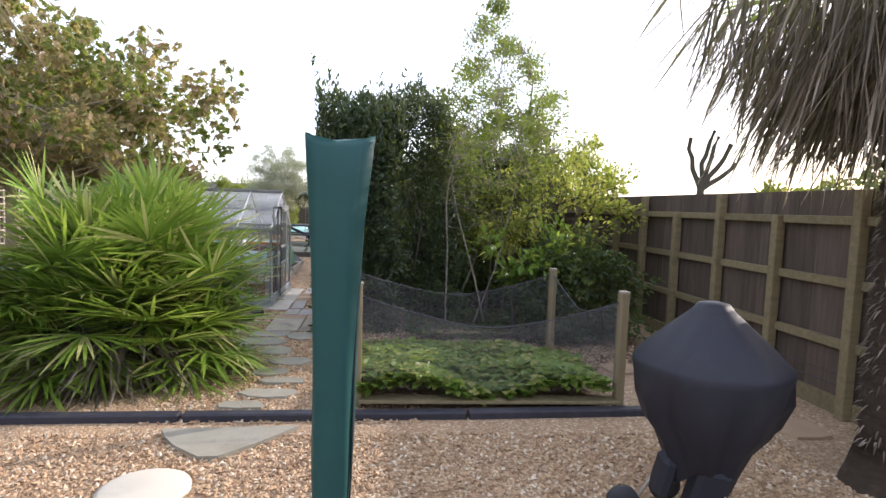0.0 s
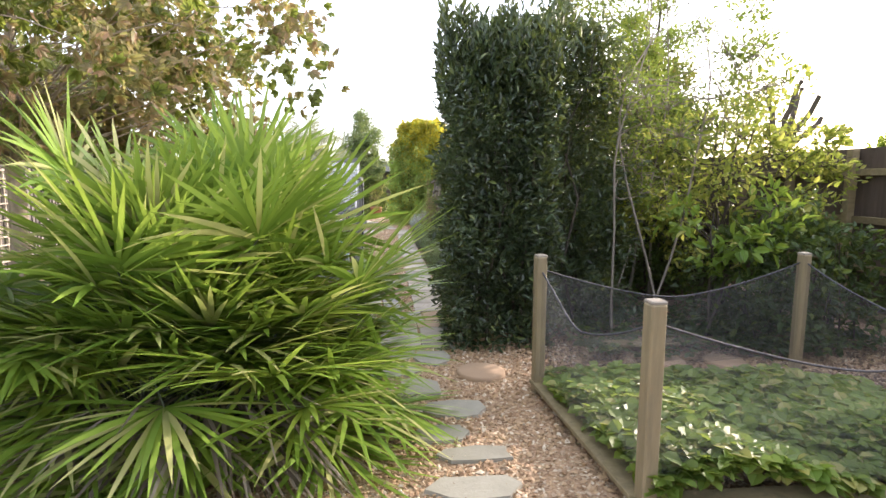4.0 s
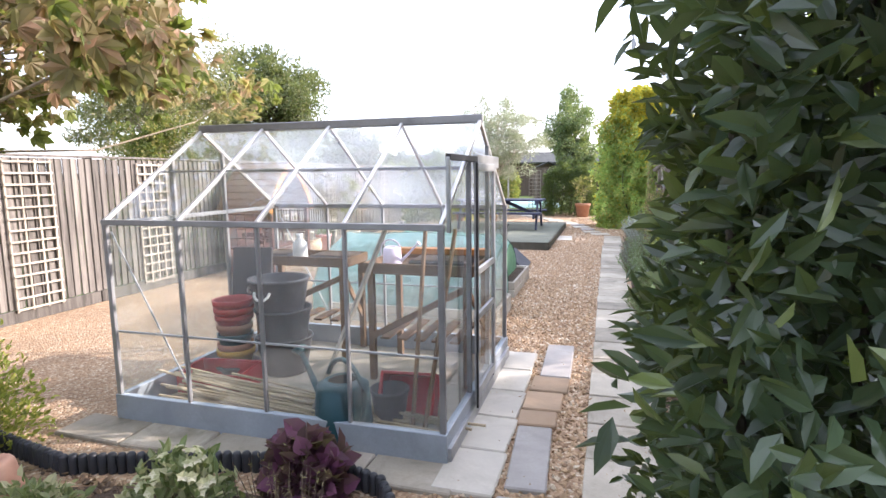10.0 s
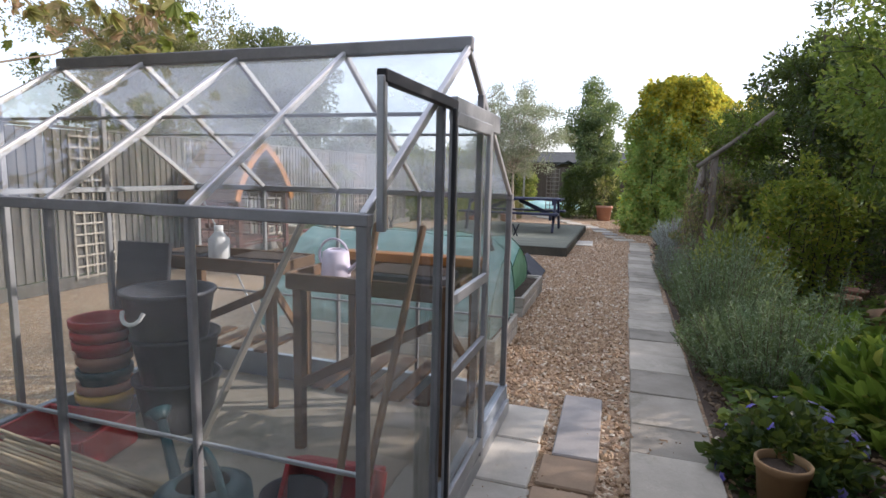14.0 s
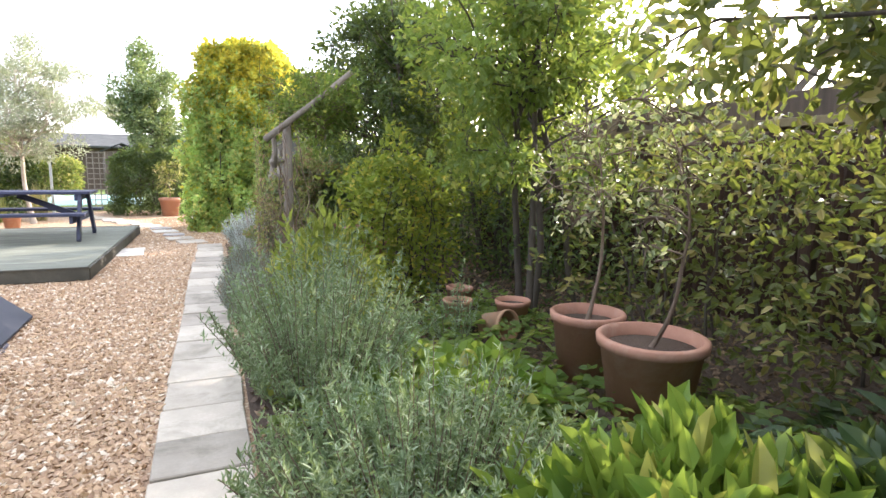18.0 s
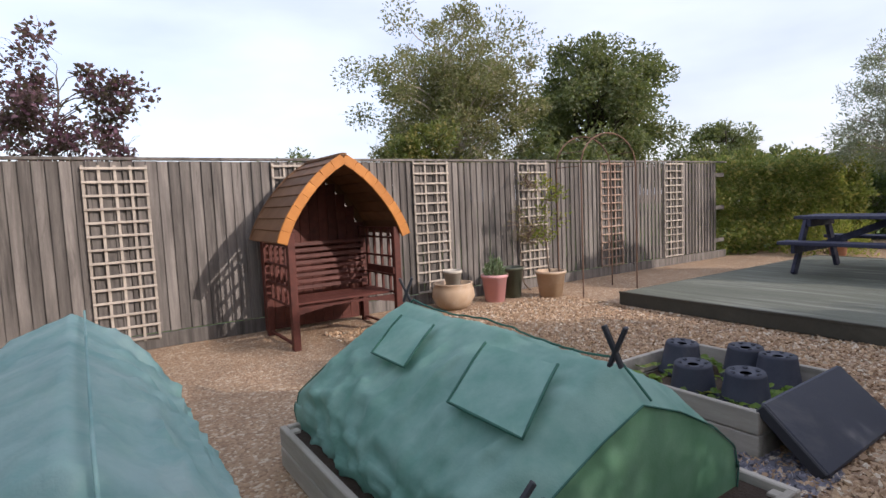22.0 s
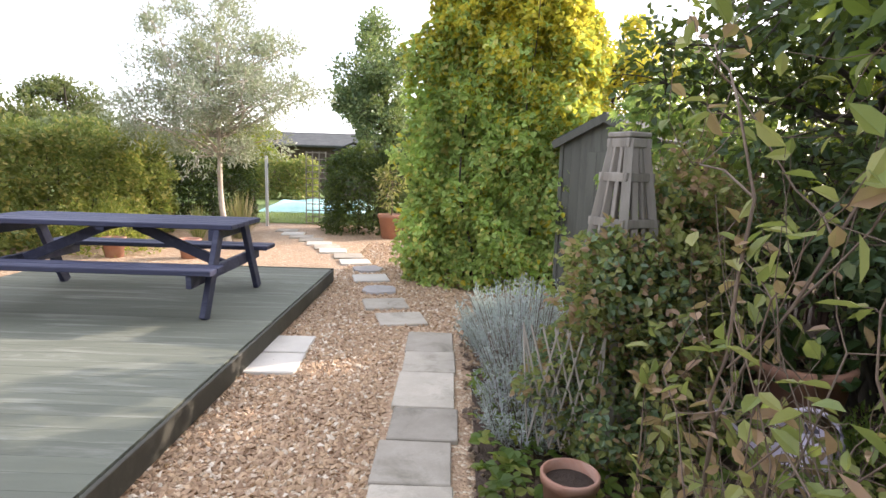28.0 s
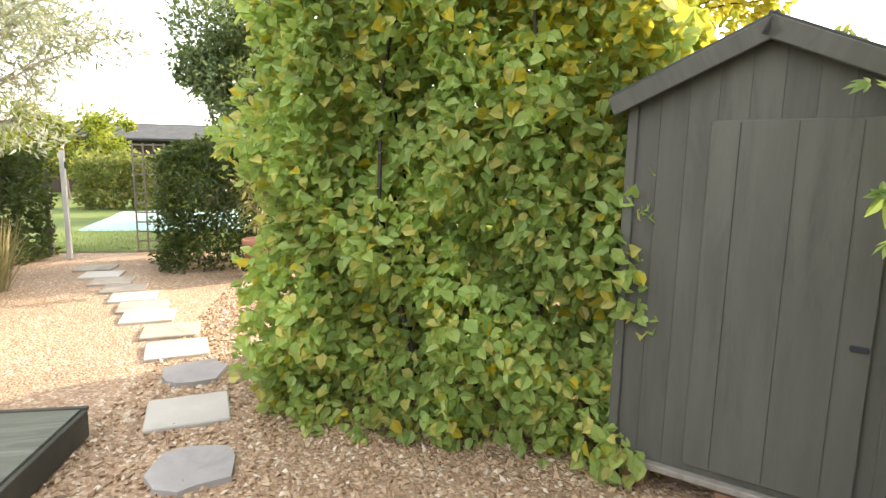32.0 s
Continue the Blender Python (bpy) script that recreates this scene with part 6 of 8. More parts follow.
def staging(at, w, d, h, label):
    s = thing("potting_bench", pose(*at), label, "bench", "benches inside the greenhouse")
    plank("top", (w, d, 0.03), pose(0, 0, h), M_WOOD, s)
    for x in (-w / 2, w / 2):
        plank("lip", (0.02, d, 0.08), pose(x, 0, h + 0.03), M_WOOD, s)
    for yy in (-d / 2, d / 2):
        plank("lip", (w, 0.02, 0.08), pose(0, yy, h + 0.03), M_WOOD, s)
        for x in (-w / 2 + 0.05, w / 2 - 0.05):
            plank("leg", (0.05, 0.05, h), pose(x, yy * 0.9, h / 2), M_WOOD, s)
    bar("brace", (-w / 2 + 0.05, -d / 2 + 0.02, 0.35), (w / 2 - 0.05, -d / 2 + 0.02, h - 0.1), 0.02, 0.05, M_WOOD, s)
    bar("brace", (w / 2 - 0.05, d / 2 - 0.02, 0.3), (w / 2 - 0.05, -d / 2 + 0.05, h - 0.1), 0.02, 0.05, M_WOOD, s)
    for i in range(5):
        plank("shelf_slat", (0.08, d * 0.9, 0.02), pose(-w / 2 + 0.15 + i * (w - 0.3) / 4, 0, 0.34), M_WOOD, s)
    return s


staging((-0.44, 8.47, 0.03), 0.95, 0.42, 0.83, "brown timber potting bench with slatted shelf")
staging((0.8, 8.2, 0.03), 0.86, 0.66, 0.865, "brown timber potting bench holding trays")


def flowerpot(name, at, r, h, material, label, rim=0.1, soil=True, tilt=(0, 0, 0), group="", taper=0.72):
    root = thing(name, pose(*at, *tilt), label, "plant pot", group)
    turned("pot", [(0.001, 0.0), (r * taper, 0.0), (r * 0.93, h * (1 - rim)), (r * 1.0, h * (1 - rim)), (r * 1.02, h * 0.98), (r * 0.99, h), (r * 0.9, h), (r * 0.88, h * 0.85), (r * 0.7, h * 0.2)], material, root)
    if soil:
        v, f = lathe([(0.001, h * 0.86), (r * 0.5, h * 0.88), (r * 0.885, h * 0.84)], 20)
        mesh_part("soil", v, f, M_SOIL, root, "dark potting soil", True)
    return root


def bucket(name, at, r, h, material, label, category, handle=None):
    root = thing(name, pose(*at), label, category)
    turned("tub", [(0.001, 0.0), (r * 0.78, 0.0), (r * 0.8, 0.02), (r, h - 0.03), (r * 1.06, h - 0.02), (r * 1.06, h), (r * 0.97, h), (r * 0.76, 0.03)], material, root)
    if handle:
        for s in (-1, 1):
            pts = [(s * r * 0.3 * math.cos(t), -r * 1.03 - 0.03 * math.sin(t), h - 0.08 - 0.06 * math.sin(t)) for t in np.linspace(0, math.pi, 7)]
            tubes("rope_handle", [(pts, [0.011] * 7)] if s > 0 else [([(p[1], p[0], p[2]) for p in pts], [0.011] * 7)], handle, root, "white rope handle")
    return root


bucket("garden_tub", (-0.378, 7.87, 0.5), 0.23, 0.32, M_BLACK, "black flexible tub with white rope handles", "tub", M_WHITE)
for j in range(2):
    bucket("garden_tub", (-0.37, 7.9, 0.03 + j * 0.24), 0.22, 0.3, M_BLACK, "black tub in a stack on the greenhouse floor", "tub")
stack = [(0.1, 0.15, M_YELLOW), (0.15, 0.14, M_TERRA), (0.23, 0.14, M_CANGREEN), (0.31, 0.14, M_TERRA), (0.39, 0.15, M_REDTUB), (0.45, 0.155, M_REDTUB), (0.51, 0.16, M_REDTUB)]
for z, r, mt in stack:
    flowerpot("stacked_pot", (-0.74, 7.76, z), r, 0.14, mt, "coloured plastic pot in a tall stack", 0.3, False, group="stack of coloured pots")
bx = bucket("storage_bin", (-0.72, 7.74, 0.03), 0.17, 0.1, M_BLACK, "low black tray under stacked pots", "tray")
for i, (x, yy, a) in enumerate(((0.92, 7.4, 5), (-0.64, 7.44, 8))):
    t = thing("red_tray", pose(x, yy, 0.14 if i == 0 else 0.03, 58 if i == 0 else 0, 0, a), "dusty red plastic gravel tray", "tray", "red trays on the greenhouse floor")
    tw, td = (0.36, 0.26) if i == 0 else (0.5, 0.34)
    plank("bottom", (tw, td, 0.02), pose(0, 0, 0.01), M_REDTUB, t)
    for sx, sy, px, py in ((tw, 0.02, 0, td / 2), (tw, 0.02, 0, -td / 2), (0.02, td, tw / 2, 0), (0.02, td, -tw / 2, 0)):
        plank("side", (sx, sy, 0.16), pose(px, py, 0.09, 8 if sy < 0.1 else 0, 0, 0), M_REDTUB, t)


def watering_can(name, at, s, material, label, rot=0):
    root = thing(name, pose(*at, 0, 0, rot), label, "watering can")
    turned("body", [(0.001, 0.0), (0.13 * s, 0.0), (0.135 * s, 0.03 * s), (0.12 * s, 0.24 * s), (0.07 * s, 0.27 * s), (0.065 * s, 0.26 * s)], material, root)
    tubes("spout", [([(0.11 * s, 0, 0.05 * s), (0.24 * s, 0, 0.17 * s), (0.36 * s, 0, 0.3 * s)], [0.025 * s, 0.018 * s, 0.014 * s])], material, root)
    turned("rose", [(0.001, 0.03 * s), (0.04 * s, 0.03 * s), (0.016 * s, 0.0)], material, root, "", 14, pose(0.37 * s, 0, 0.3 * s, 0, 45, 0))
    pts = [(-0.02 * s + 0.15 * s * math.cos(t), 0, 0.2 * s + 0.16 * s * math.sin(t)) for t in np.linspace(0.4, 3.6, 10)]
    tubes("handle", [(pts, [0.012 * s] * 10)], material, root)
    return root


watering_can("watering_can", (0.62, 6.98, 0.03), 1.35, M_CANGREEN, "dark green plastic watering can behind the glass", 150)
watering_can("watering_can", (0.52, 8.1, 0.911), 0.58, M_LILAC, "small lilac enamel watering can on the bench", 0)
bucket("black_bucket", (0.84, 7.2, 0.03), 0.12, 0.24, M_BLACK, "black bucket beside the watering can", "bucket")
jug = thing("white_bottle", pose(-0.5, 8.42, 0.876), "white plastic bottle on the potting bench", "bottle")
turned("body", [(0.001, 0), (0.06, 0), (0.065, 0.02), (0.065, 0.15), (0.03, 0.19), (0.025, 0.21), (0.001, 0.21)], M_WHITE, jug)
turned("cap", [(0.001, 0.235), (0.028, 0.235), (0.028, 0.205)], M_WHITE, jug)
rr_ = random.Random(5)
for i in range(40):
    x0, yy = rr_.uniform(-0.85, -0.2), rr_.uniform(6.9, 7.2)
    ob = bar("bamboo_cane", (x0, yy, 0.06 + 0.24 * rr_.random()), (x0 + rr_.uniform(1.2, 1.7), yy + rr_.uniform(-0.02, 0.12), 0.045 + 0.05 * rr_.random()), 0.015, 0.015, M_STRAW, None, "", 0.003)
    tagged(ob, "dry bamboo cane lying along the greenhouse side", "cane", "bundle of bamboo canes")
for j, (x, yy, sx, sy) in enumerate(((0.9, 8.2, 0.46, 0.3), (-0.18, 8.48, 0.4, 0.28), (-0.74, 8.48, 0.28, 0.28))):
    t = thing("seed_tray", pose(x, yy, 0.911 if x > 0 else 0.876, 0, 0, 3 * j), "black plastic seed tray on the bench", "tray", "seed trays")
    plank("tray", (sx, sy, 0.05), pose(0, 0, 0.025), M_BLACK, t, 0.01)
    plank("compost", (sx - 0.03, sy - 0.03, 0.01), pose(0, 0, 0.053), M_SOIL, t)
ob = plank("timber_offcut", (0.84, 0.1, 0.05), pose(0.82, 8.44, 0.99, 0, 0, 3), M_ORANGE, None, 0.004)
tagged(ob, "orange-stained timber length lying on the bench", "plank")
for x0, x1 in ((1.02, 0.92), (1.1, 1.14)):
    ob = bar("tool_handle", (x0, 7.12, 0.05), (x1, 7.75, 1.25), 0.028, 0.028, M_WOOD, None, "", 0.008)
    tagged(ob, "brown wooden tool handle leaning inside the greenhouse", "tool")
ob = plank("black_board", (0.36, 0.03, 0.5), pose(-0.76, 8.06, 0.78, -8, 0, 6), M_BLACK, None, 0.006)
tagged(ob, "black plastic tray standing on edge", "tray")
ob = bar("leaning_lath", (0.35, 7.0, 0.05), (0.75, 7.45, 1.3), 0.04, 0.02, M_GREYWOOD, None)
tagged(ob, "grey wooden lath leaning inside the greenhouse", "lath")

# ---- island bed ----
edge = thing("scalloped_edging", pose(0, 0, 0), "black scalloped log-roll edging round the island bed", "bed edging")
line = [(-2.4, 6.6), (-1.6, 6.35), (-0.7, 6.19), (-0.2, 6.36), (0.32, 6.5), (0.8, 6.54), (1.09, 6.45), (1.33, 6.14), (1.24, 5.75), (1.08, 5.2), (0.8, 4.85)]
pts = []
for (ax, ay), (bx_, by_) in zip(line, line[1:]):
    k = max(int(math.hypot(bx_ - ax, by_ - ay) / 0.05), 1)
    pts += [(ax + (bx_ - ax) * i / k, ay + (by_ - ay) * i / k) for i in range(k)]
v0, f0 = lathe([(0.001, 0.115), (0.018, 0.113), (0.026, 0.1), (0.026, 0.0)], 10)
log_me = np_mesh("log", v0, f0, True)
log_me.materials.append(M_BLACK)
for i, (x, yy) in enumerate(pts):
    ob = new("edging_log", log_me)
    ob.parent = edge
    ob.matrix_basis = pose(x, yy, 0.003 * (i % 2))
tuft("strap_leaved_plant", (-2.6, 5.2, 0), 230, 1.2, 0.042, L_STRAP, "arching clump of yellow-green strap leaves", "plant", 0.95, 1.5, 3)
tuft("strap_leaved_plant", (-1.9, 5.5, 0), 110, 0.9, 0.042, L_STRAP, "arching clump of yellow-green strap leaves", "plant", 0.9, 1.5, 4)
tuft("strap_leaved_plant", (-3.35, 4.75, 0), 70, 0.7, 0.032, L_STRAP, "arching clump of yellow-green strap leaves", "plant", 0.75, 1.1, 5)
mound("small_shrub", (-1.62, 6.22, 0), (0.52, 0.48, 0.72), 2700, L_LIME, 0.045, "rounded small-leaved shrub beside the tree trunk", "shrub", 0.5, 6, 0.4)
mound("purple_heuchera", (0.72, 6.36, 0), (0.2, 0.17, 0.3), 420, L_HEUCHERA, 0.11, "low mound of dark purple ruffled leaves", "plant", 0.9, 7, 0.3)
mound("cream_flowered_plant", (0.27, 5.99, 0), (0.26, 0.25, 0.32), 600, L_VARI, 0.07, "plant with cream-edged leaves and pale flowers", "plant", 0.5, 8, 0.4, extra=(L_CREAM, 60, 0.05, "flowers"))
spiky("grey_shrub", (-0.75, 5.3, 0), (0.45, 0.36), 190, L_ROSE, "low grey-green needled shrub", "shrub", 0.03, 0.32, 9, 0.8)
spiky("seedhead_plant", (0.92, 5.85, 0), (0.22, 0.2), 70, L_GRASS, "thin dry stems with faded seed heads", "plant", 0.02, 0.5, 10, 0.3, 12)
mound("variegated_plant", (-1.4, 5.1, 0), (0.4, 0.35, 0.3), 700, L_VARI, 0.07, "low plant with cream-edged leaves", "plant", 0.6, 11, 0.3)
mound("variegated_plant", (-1.18, 5.78, 0), (0.38, 0.32, 0.26), 900, L_VARI, 0.055, "low plant with cream-edged leaves", "plant", 0.6, 13, 0.3)
mound("variegated_plant", (-0.35, 5.75, 0), (0.3, 0.2, 0.22), 420, L_VARI, 0.06, "low plant with cream-edged leaves", "plant", 0.6, 12, 0.3)
tp_ = thing("terracotta_pot", pose(-0.63, 5.81, 0, 3, -4, 0), "upturned terracotta pot standing on soil", "plant pot")
turned("pot", [(0.125, 0.0), (0.13, 0.012), (0.13, 0.07), (0.118, 0.078), (0.094, 0.27), (0.084, 0.285), (0.03, 0.288), (0.022, 0.275)], M_TERRA, tp_)
trifoliate("ground_cover", (-3.0, 0.7, 4.4, 5.6), 900, 0.14, L_LAUREL, 0.06, "dark ground cover over the island bed", "plants", 51)

# ---- trellises on the fence ----


def trellis(at, w, h, cols, rows_, label, material=None, rot=0.0, group="trellises along the fence"):
    material = material or M_TRELLIS
    root = thing("trellis", pose(*at, 0, rot, 0), label, "trellis", group)
    for i in range(cols + 1):
        plank("upright_slat", (0.018, 0.026, h), pose(0, -w / 2 + w * i / cols, h / 2), material, root, 0.003)
    for j in range(rows_ + 1):
        plank("cross_slat", (0.016, w + 0.03, 0.024), pose(0.018, 0, 0.03 + (h - 0.06) * j / rows_), material, root, 0.003)
    return root


for y0, y1, z0, cols in ((4.88, 5.47, 0.1, 4), (6.78, 7.24, 0.1, 3), (8.53, 9.11, 0.12, 3), (10.36, 10.92, 0.1, 4), (12.14, 12.68, 0.12, 4), (13.95, 14.5, 0.15, 3), (15.72, 16.3, 0.15, 3), (17.5, 18.05, 0.15, 3), (19.2, 19.75, 0.15, 3), (2.9, 3.4, 0.15, 3), (1.0, 1.5, 0.15, 3)):
    trellis((FENCE_X + 0.035, (y0 + y1) / 2, z0), y1 - y0 - 0.03, 1.74, cols, 13, "pale square-lattice timber trellis panel against the fence" if y0 != 17.5 else "red-brown stained trellis panel against the fence", M_REDTRELLIS if y0 == 17.5 else None)

# ---- arbour ----
arb = thing("garden_arbour", pose(-3.15, 12.51, 0), "red-brown timber arbour seat with a pointed shingled roof", "arbour")
W2, DEP = 0.58, 0.84
for x in (0, -DEP):
    for s in (-1, 1):
        plank("post", (0.07, 0.07, 1.12), pose(x, s * (W2 - 0.02), 0.56), M_RED, arb, 0.004)
for s in (-1, 1):
    for z in (0.05, 0.42, 0.6, 0.8, 1.0, 1.1):
        bar("side_slat", (0, s * (W2 - 0.02), z), (-DEP, s * (W2 - 0.02), z), 0.02, 0.035, M_RED, arb, roll=90)
    for i in range(4):
        bar("side_slat", (-0.16 - i * 0.17, s * (W2 - 0.02), 0.42), (-0.16 - i * 0.17, s * (W2 - 0.02), 1.1), 0.02, 0.03, M_RED, arb)
    bar("arm_rest", (0.02, s * (W2 - 0.06), 0.66), (-0.6, s * (W2 - 0.06), 0.66), 0.03, 0.07, M_RED, arb)
for i in range(6):
    plank("seat_slat", (0.075, 2 * W2 - 0.1, 0.024), pose(-0.1 - i * 0.085, 0, 0.43), M_RED, arb, 0.004)
for i in range(8):
    plank("back_slat", (0.022, 2 * W2 - 0.1, 0.045), pose(-0.66 - 0.012 * i, 0, 0.5 + i * 0.066, 0, -10, 0), M_RED, arb, 0.004)
bm = bmesh.new()
for i in range(12):
    t0 = -1 + 2 * i / 12
    t1 = -1 + 2 * (i + 1) / 12
    for za, zb in (((0.33 + 0.06 * (1 - t0 * t0)), 0.41),):
        zc = 0.33 + 0.06 * (1 - t1 * t1)
        vs = [bm.verts.new((0.0, t0 * (W2 - 0.05), za)), bm.verts.new((0.0, t1 * (W2 - 0.05), zc)), bm.verts.new((0.0, t1 * (W2 - 0.05), zb)), bm.verts.new((0.0, t0 * (W2 - 0.05), zb))]
        bm.faces.new(vs)
bmesh.ops.remove_doubles(bm, verts=bm.verts[:], dist=0.001)
bmesh.ops.solidify(bm, geom=bm.faces[:], thickness=0.025)
part("seat_apron", bm, M_RED, arb, "curved front apron")
arc = [(0.655, 1.03), (0.615, 1.14), (0.56, 1.25), (0.49, 1.36), (0.41, 1.465), (0.325, 1.565), (0.225, 1.66), (0.115, 1.745), (0.0, 1.815)]
for s in (-1, 1):
    for (ya, za), (yb, zb) in zip(arc, arc[1:]):
        for x in (0.06, -DEP - 0.07):
            bar("barge_board", (x, s * ya, za), (x, s * yb, zb), 0.1, 0.028, M_ORANGE if x > 0 else M_SHINGLE, arb, "orange-stained curved barge board" if x > 0 else "", 0.004, 90)
        mid = Vector((-DEP / 2 - 0.01, s * (ya + yb) / 2, (za + zb) / 2))
        ang = math.degrees(math.atan2(zb - za, -(yb - ya) * s * s))
        slope = math.degrees(math.atan2(zb - za, (yb - ya) * s))
        plank("shingle", (DEP + 0.14, math.hypot(yb - ya, zb - za) + 0.035, 0.018), Matrix.Translation(mid + Vector((0, s * 0.02, 0.02))) @ pose(0, 0, 0, slope + s * 5, 0, 0), M_SHINGLE, arb, 0.003)
for i in range(11):
    yb_ = -0.55 + 0.11 * i
    hb = float(np.interp(abs(yb_) + 0.05, [p[0] for p in arc[::-1]], [p[1] for p in arc[::-1]]))
    plank("back_board", (0.02, 0.107, round(hb - 0.06, 3)), pose(-DEP - 0.03, yb_, 0.05 + (hb - 0.06) / 2), M_RED, arb, 0.003)
plank("ridge_board", (DEP + 0.16, 0.06, 0.03), pose(-DEP / 2, 0, 1.855), M_SHINGLE, arb, 0.004)

# ---- pots by the fence ----
p1 = thing("round_bowl_pot", pose(-3.78, 14.2, 0), "round buff clay bowl holding a pale pot", "plant pot")
turned("bowl", [(0.001, 0.0), (0.15, 0.0), (0.22, 0.06), (0.27, 0.16), (0.26, 0.26), (0.235, 0.31), (0.255, 0.33), (0.225, 0.335), (0.21, 0.27), (0.1, 0.24), (0.001, 0.24)], M_BUFF, p1)
turned("soil", [(0.001, 0.285), (0.12, 0.29), (0.222, 0.28)], M_SOIL, p1, "dark potting soil")
flowerpot("pale_pot", (-3.78, 14.2, 0.29), 0.12, 0.2, M_SLAB_PALE, "pale upturned pot resting in the clay bowl", 0.2, False)
pk = flowerpot("pink_pot", (-3.82, 14.9, 0), 0.18, 0.36, M_PINK, "pink tapered pot with a leafy herb", 0.12)
mound("herb", (-3.82, 14.9, 0.3), (0.14, 0.14, 0.26), 420, L_ROSE, 0.06, "grey-green herb growing in the pink pot", "plant", 0.35, 21, 0.8)
flowerpot("green_pot", (-3.88, 15.25, 0), 0.17, 0.42, M_GREENPOT, "dark green glazed pot with a flared rim", 0.08)
flowerpot("ribbed_pot", (-3.5, 15.62, 0), 0.21, 0.36, M_BUFF, "ribbed buff pot holding a climber", 0.1)
cl = tree("potted_climber", (-3.5, 15.62, 0.3), "thin climber on canes growing in the ribbed pot", "plant", M_TWIG, L_HAZEL, (0, 0, 0.85), (0.18, 0.18, 0.5), 14, 0.13, 420, 0.055, 0.4, 0.01, 0.3, 22)
tree("dry_climber", (-4.1, 15.8, 0), "dead brown climber clinging to the trellis", "plant", M_TWIG, L_GRASS, (0, 0, 1.1), (0.1, 0.28, 0.75), 16, 0.14, 320, 0.05, 0.4, 0.012, 0.3, 23, twigs=3)
arch = thing("wire_arch", pose(-3.3, 16.35, 0), "slender rusty wire garden arch", "arch")
runs = []
for dx in (-0.22, 0.22):
    runs.append(([(dx - 0.15 * (dx > 0) * 0, 0.55 * math.cos(t), 1.74 + 0.44 * math.sin(t)) for t in np.linspace(0, math.pi, 14)], [0.01] * 14))
    for s in (-1, 1):
        runs.append(([(dx, 0.55 * s, 0), (dx, 0.55 * s, 1.74)], [0.01, 0.01]))
for i, r in enumerate(runs):
    tubes("arch_rod", [r], M_RUST, arch)
for i in range(8):
    t = math.pi * i / 7
    tubes("cross_wire", [([(-0.22, 0.55 * math.cos(t), 1.74 + 0.44 * math.sin(t)), (0.22, 0.55 * math.cos(t), 1.74 + 0.44 * math.sin(t))], [0.005] * 2)], M_RUST, arch)

# ---- raised beds and net tunnels ----


def raised_bed(at, w, d, h, label, posts=True, soil=0.8):
    root = thing("raised_bed", pose(*at), label, "raised bed", "raised vegetable beds")
    for k in range(2):
        z = h * (0.25 + 0.5 * k)
        for s in (-1, 1):
            plank("long_board", (w, 0.035, h / 2 - 0.006), pose(0, s * d / 2, z), M_GREYWOOD_X, root, 0.005)
            plank("end_board", (0.035, d - 0.04, h / 2 - 0.006), pose(s * (w / 2 - 0.018), 0, z), M_GREYWOOD_X, root, 0.005)
    for sx in (-1, 1):
        for sy in (-1, 1):
            plank("corner_block", (0.05, 0.05, h - 0.02), pose(sx * (w / 2 - 0.06), sy * (d / 2 - 0.045), h / 2 - 0.01), M_GREYWOOD_X, root, 0.004)
    plank("soil_fill", (w - 0.08, d - 0.06, 0.02), pose(0, 0, h * soil), M_SOIL, root, 0.004, "dark soil")
    return root


M_GREYWOOD_X = surf("bed_timber", (0.5, 0.46, 0.39), (0.34, 0.31, 0.26), (0.16, 0.16, 0.11), 2, 35, 0.85, 0.5, 0.005, stretch=(1, 8, 8), rand=0.15)
raised_bed((0.1, 10.05, 0), 1.95, 0.9, 0.2, "grey timber raised bed under blue-green netting")
raised_bed((0.07, 11.8, 0), 1.9, 1.36, 0.22, "grey timber raised bed under a green net tunnel")
raised_bed((0.08, 13.52, 0), 1.02, 0.94, 0.25, "grey timber raised bed holding upturned black pots", True, 0.45)


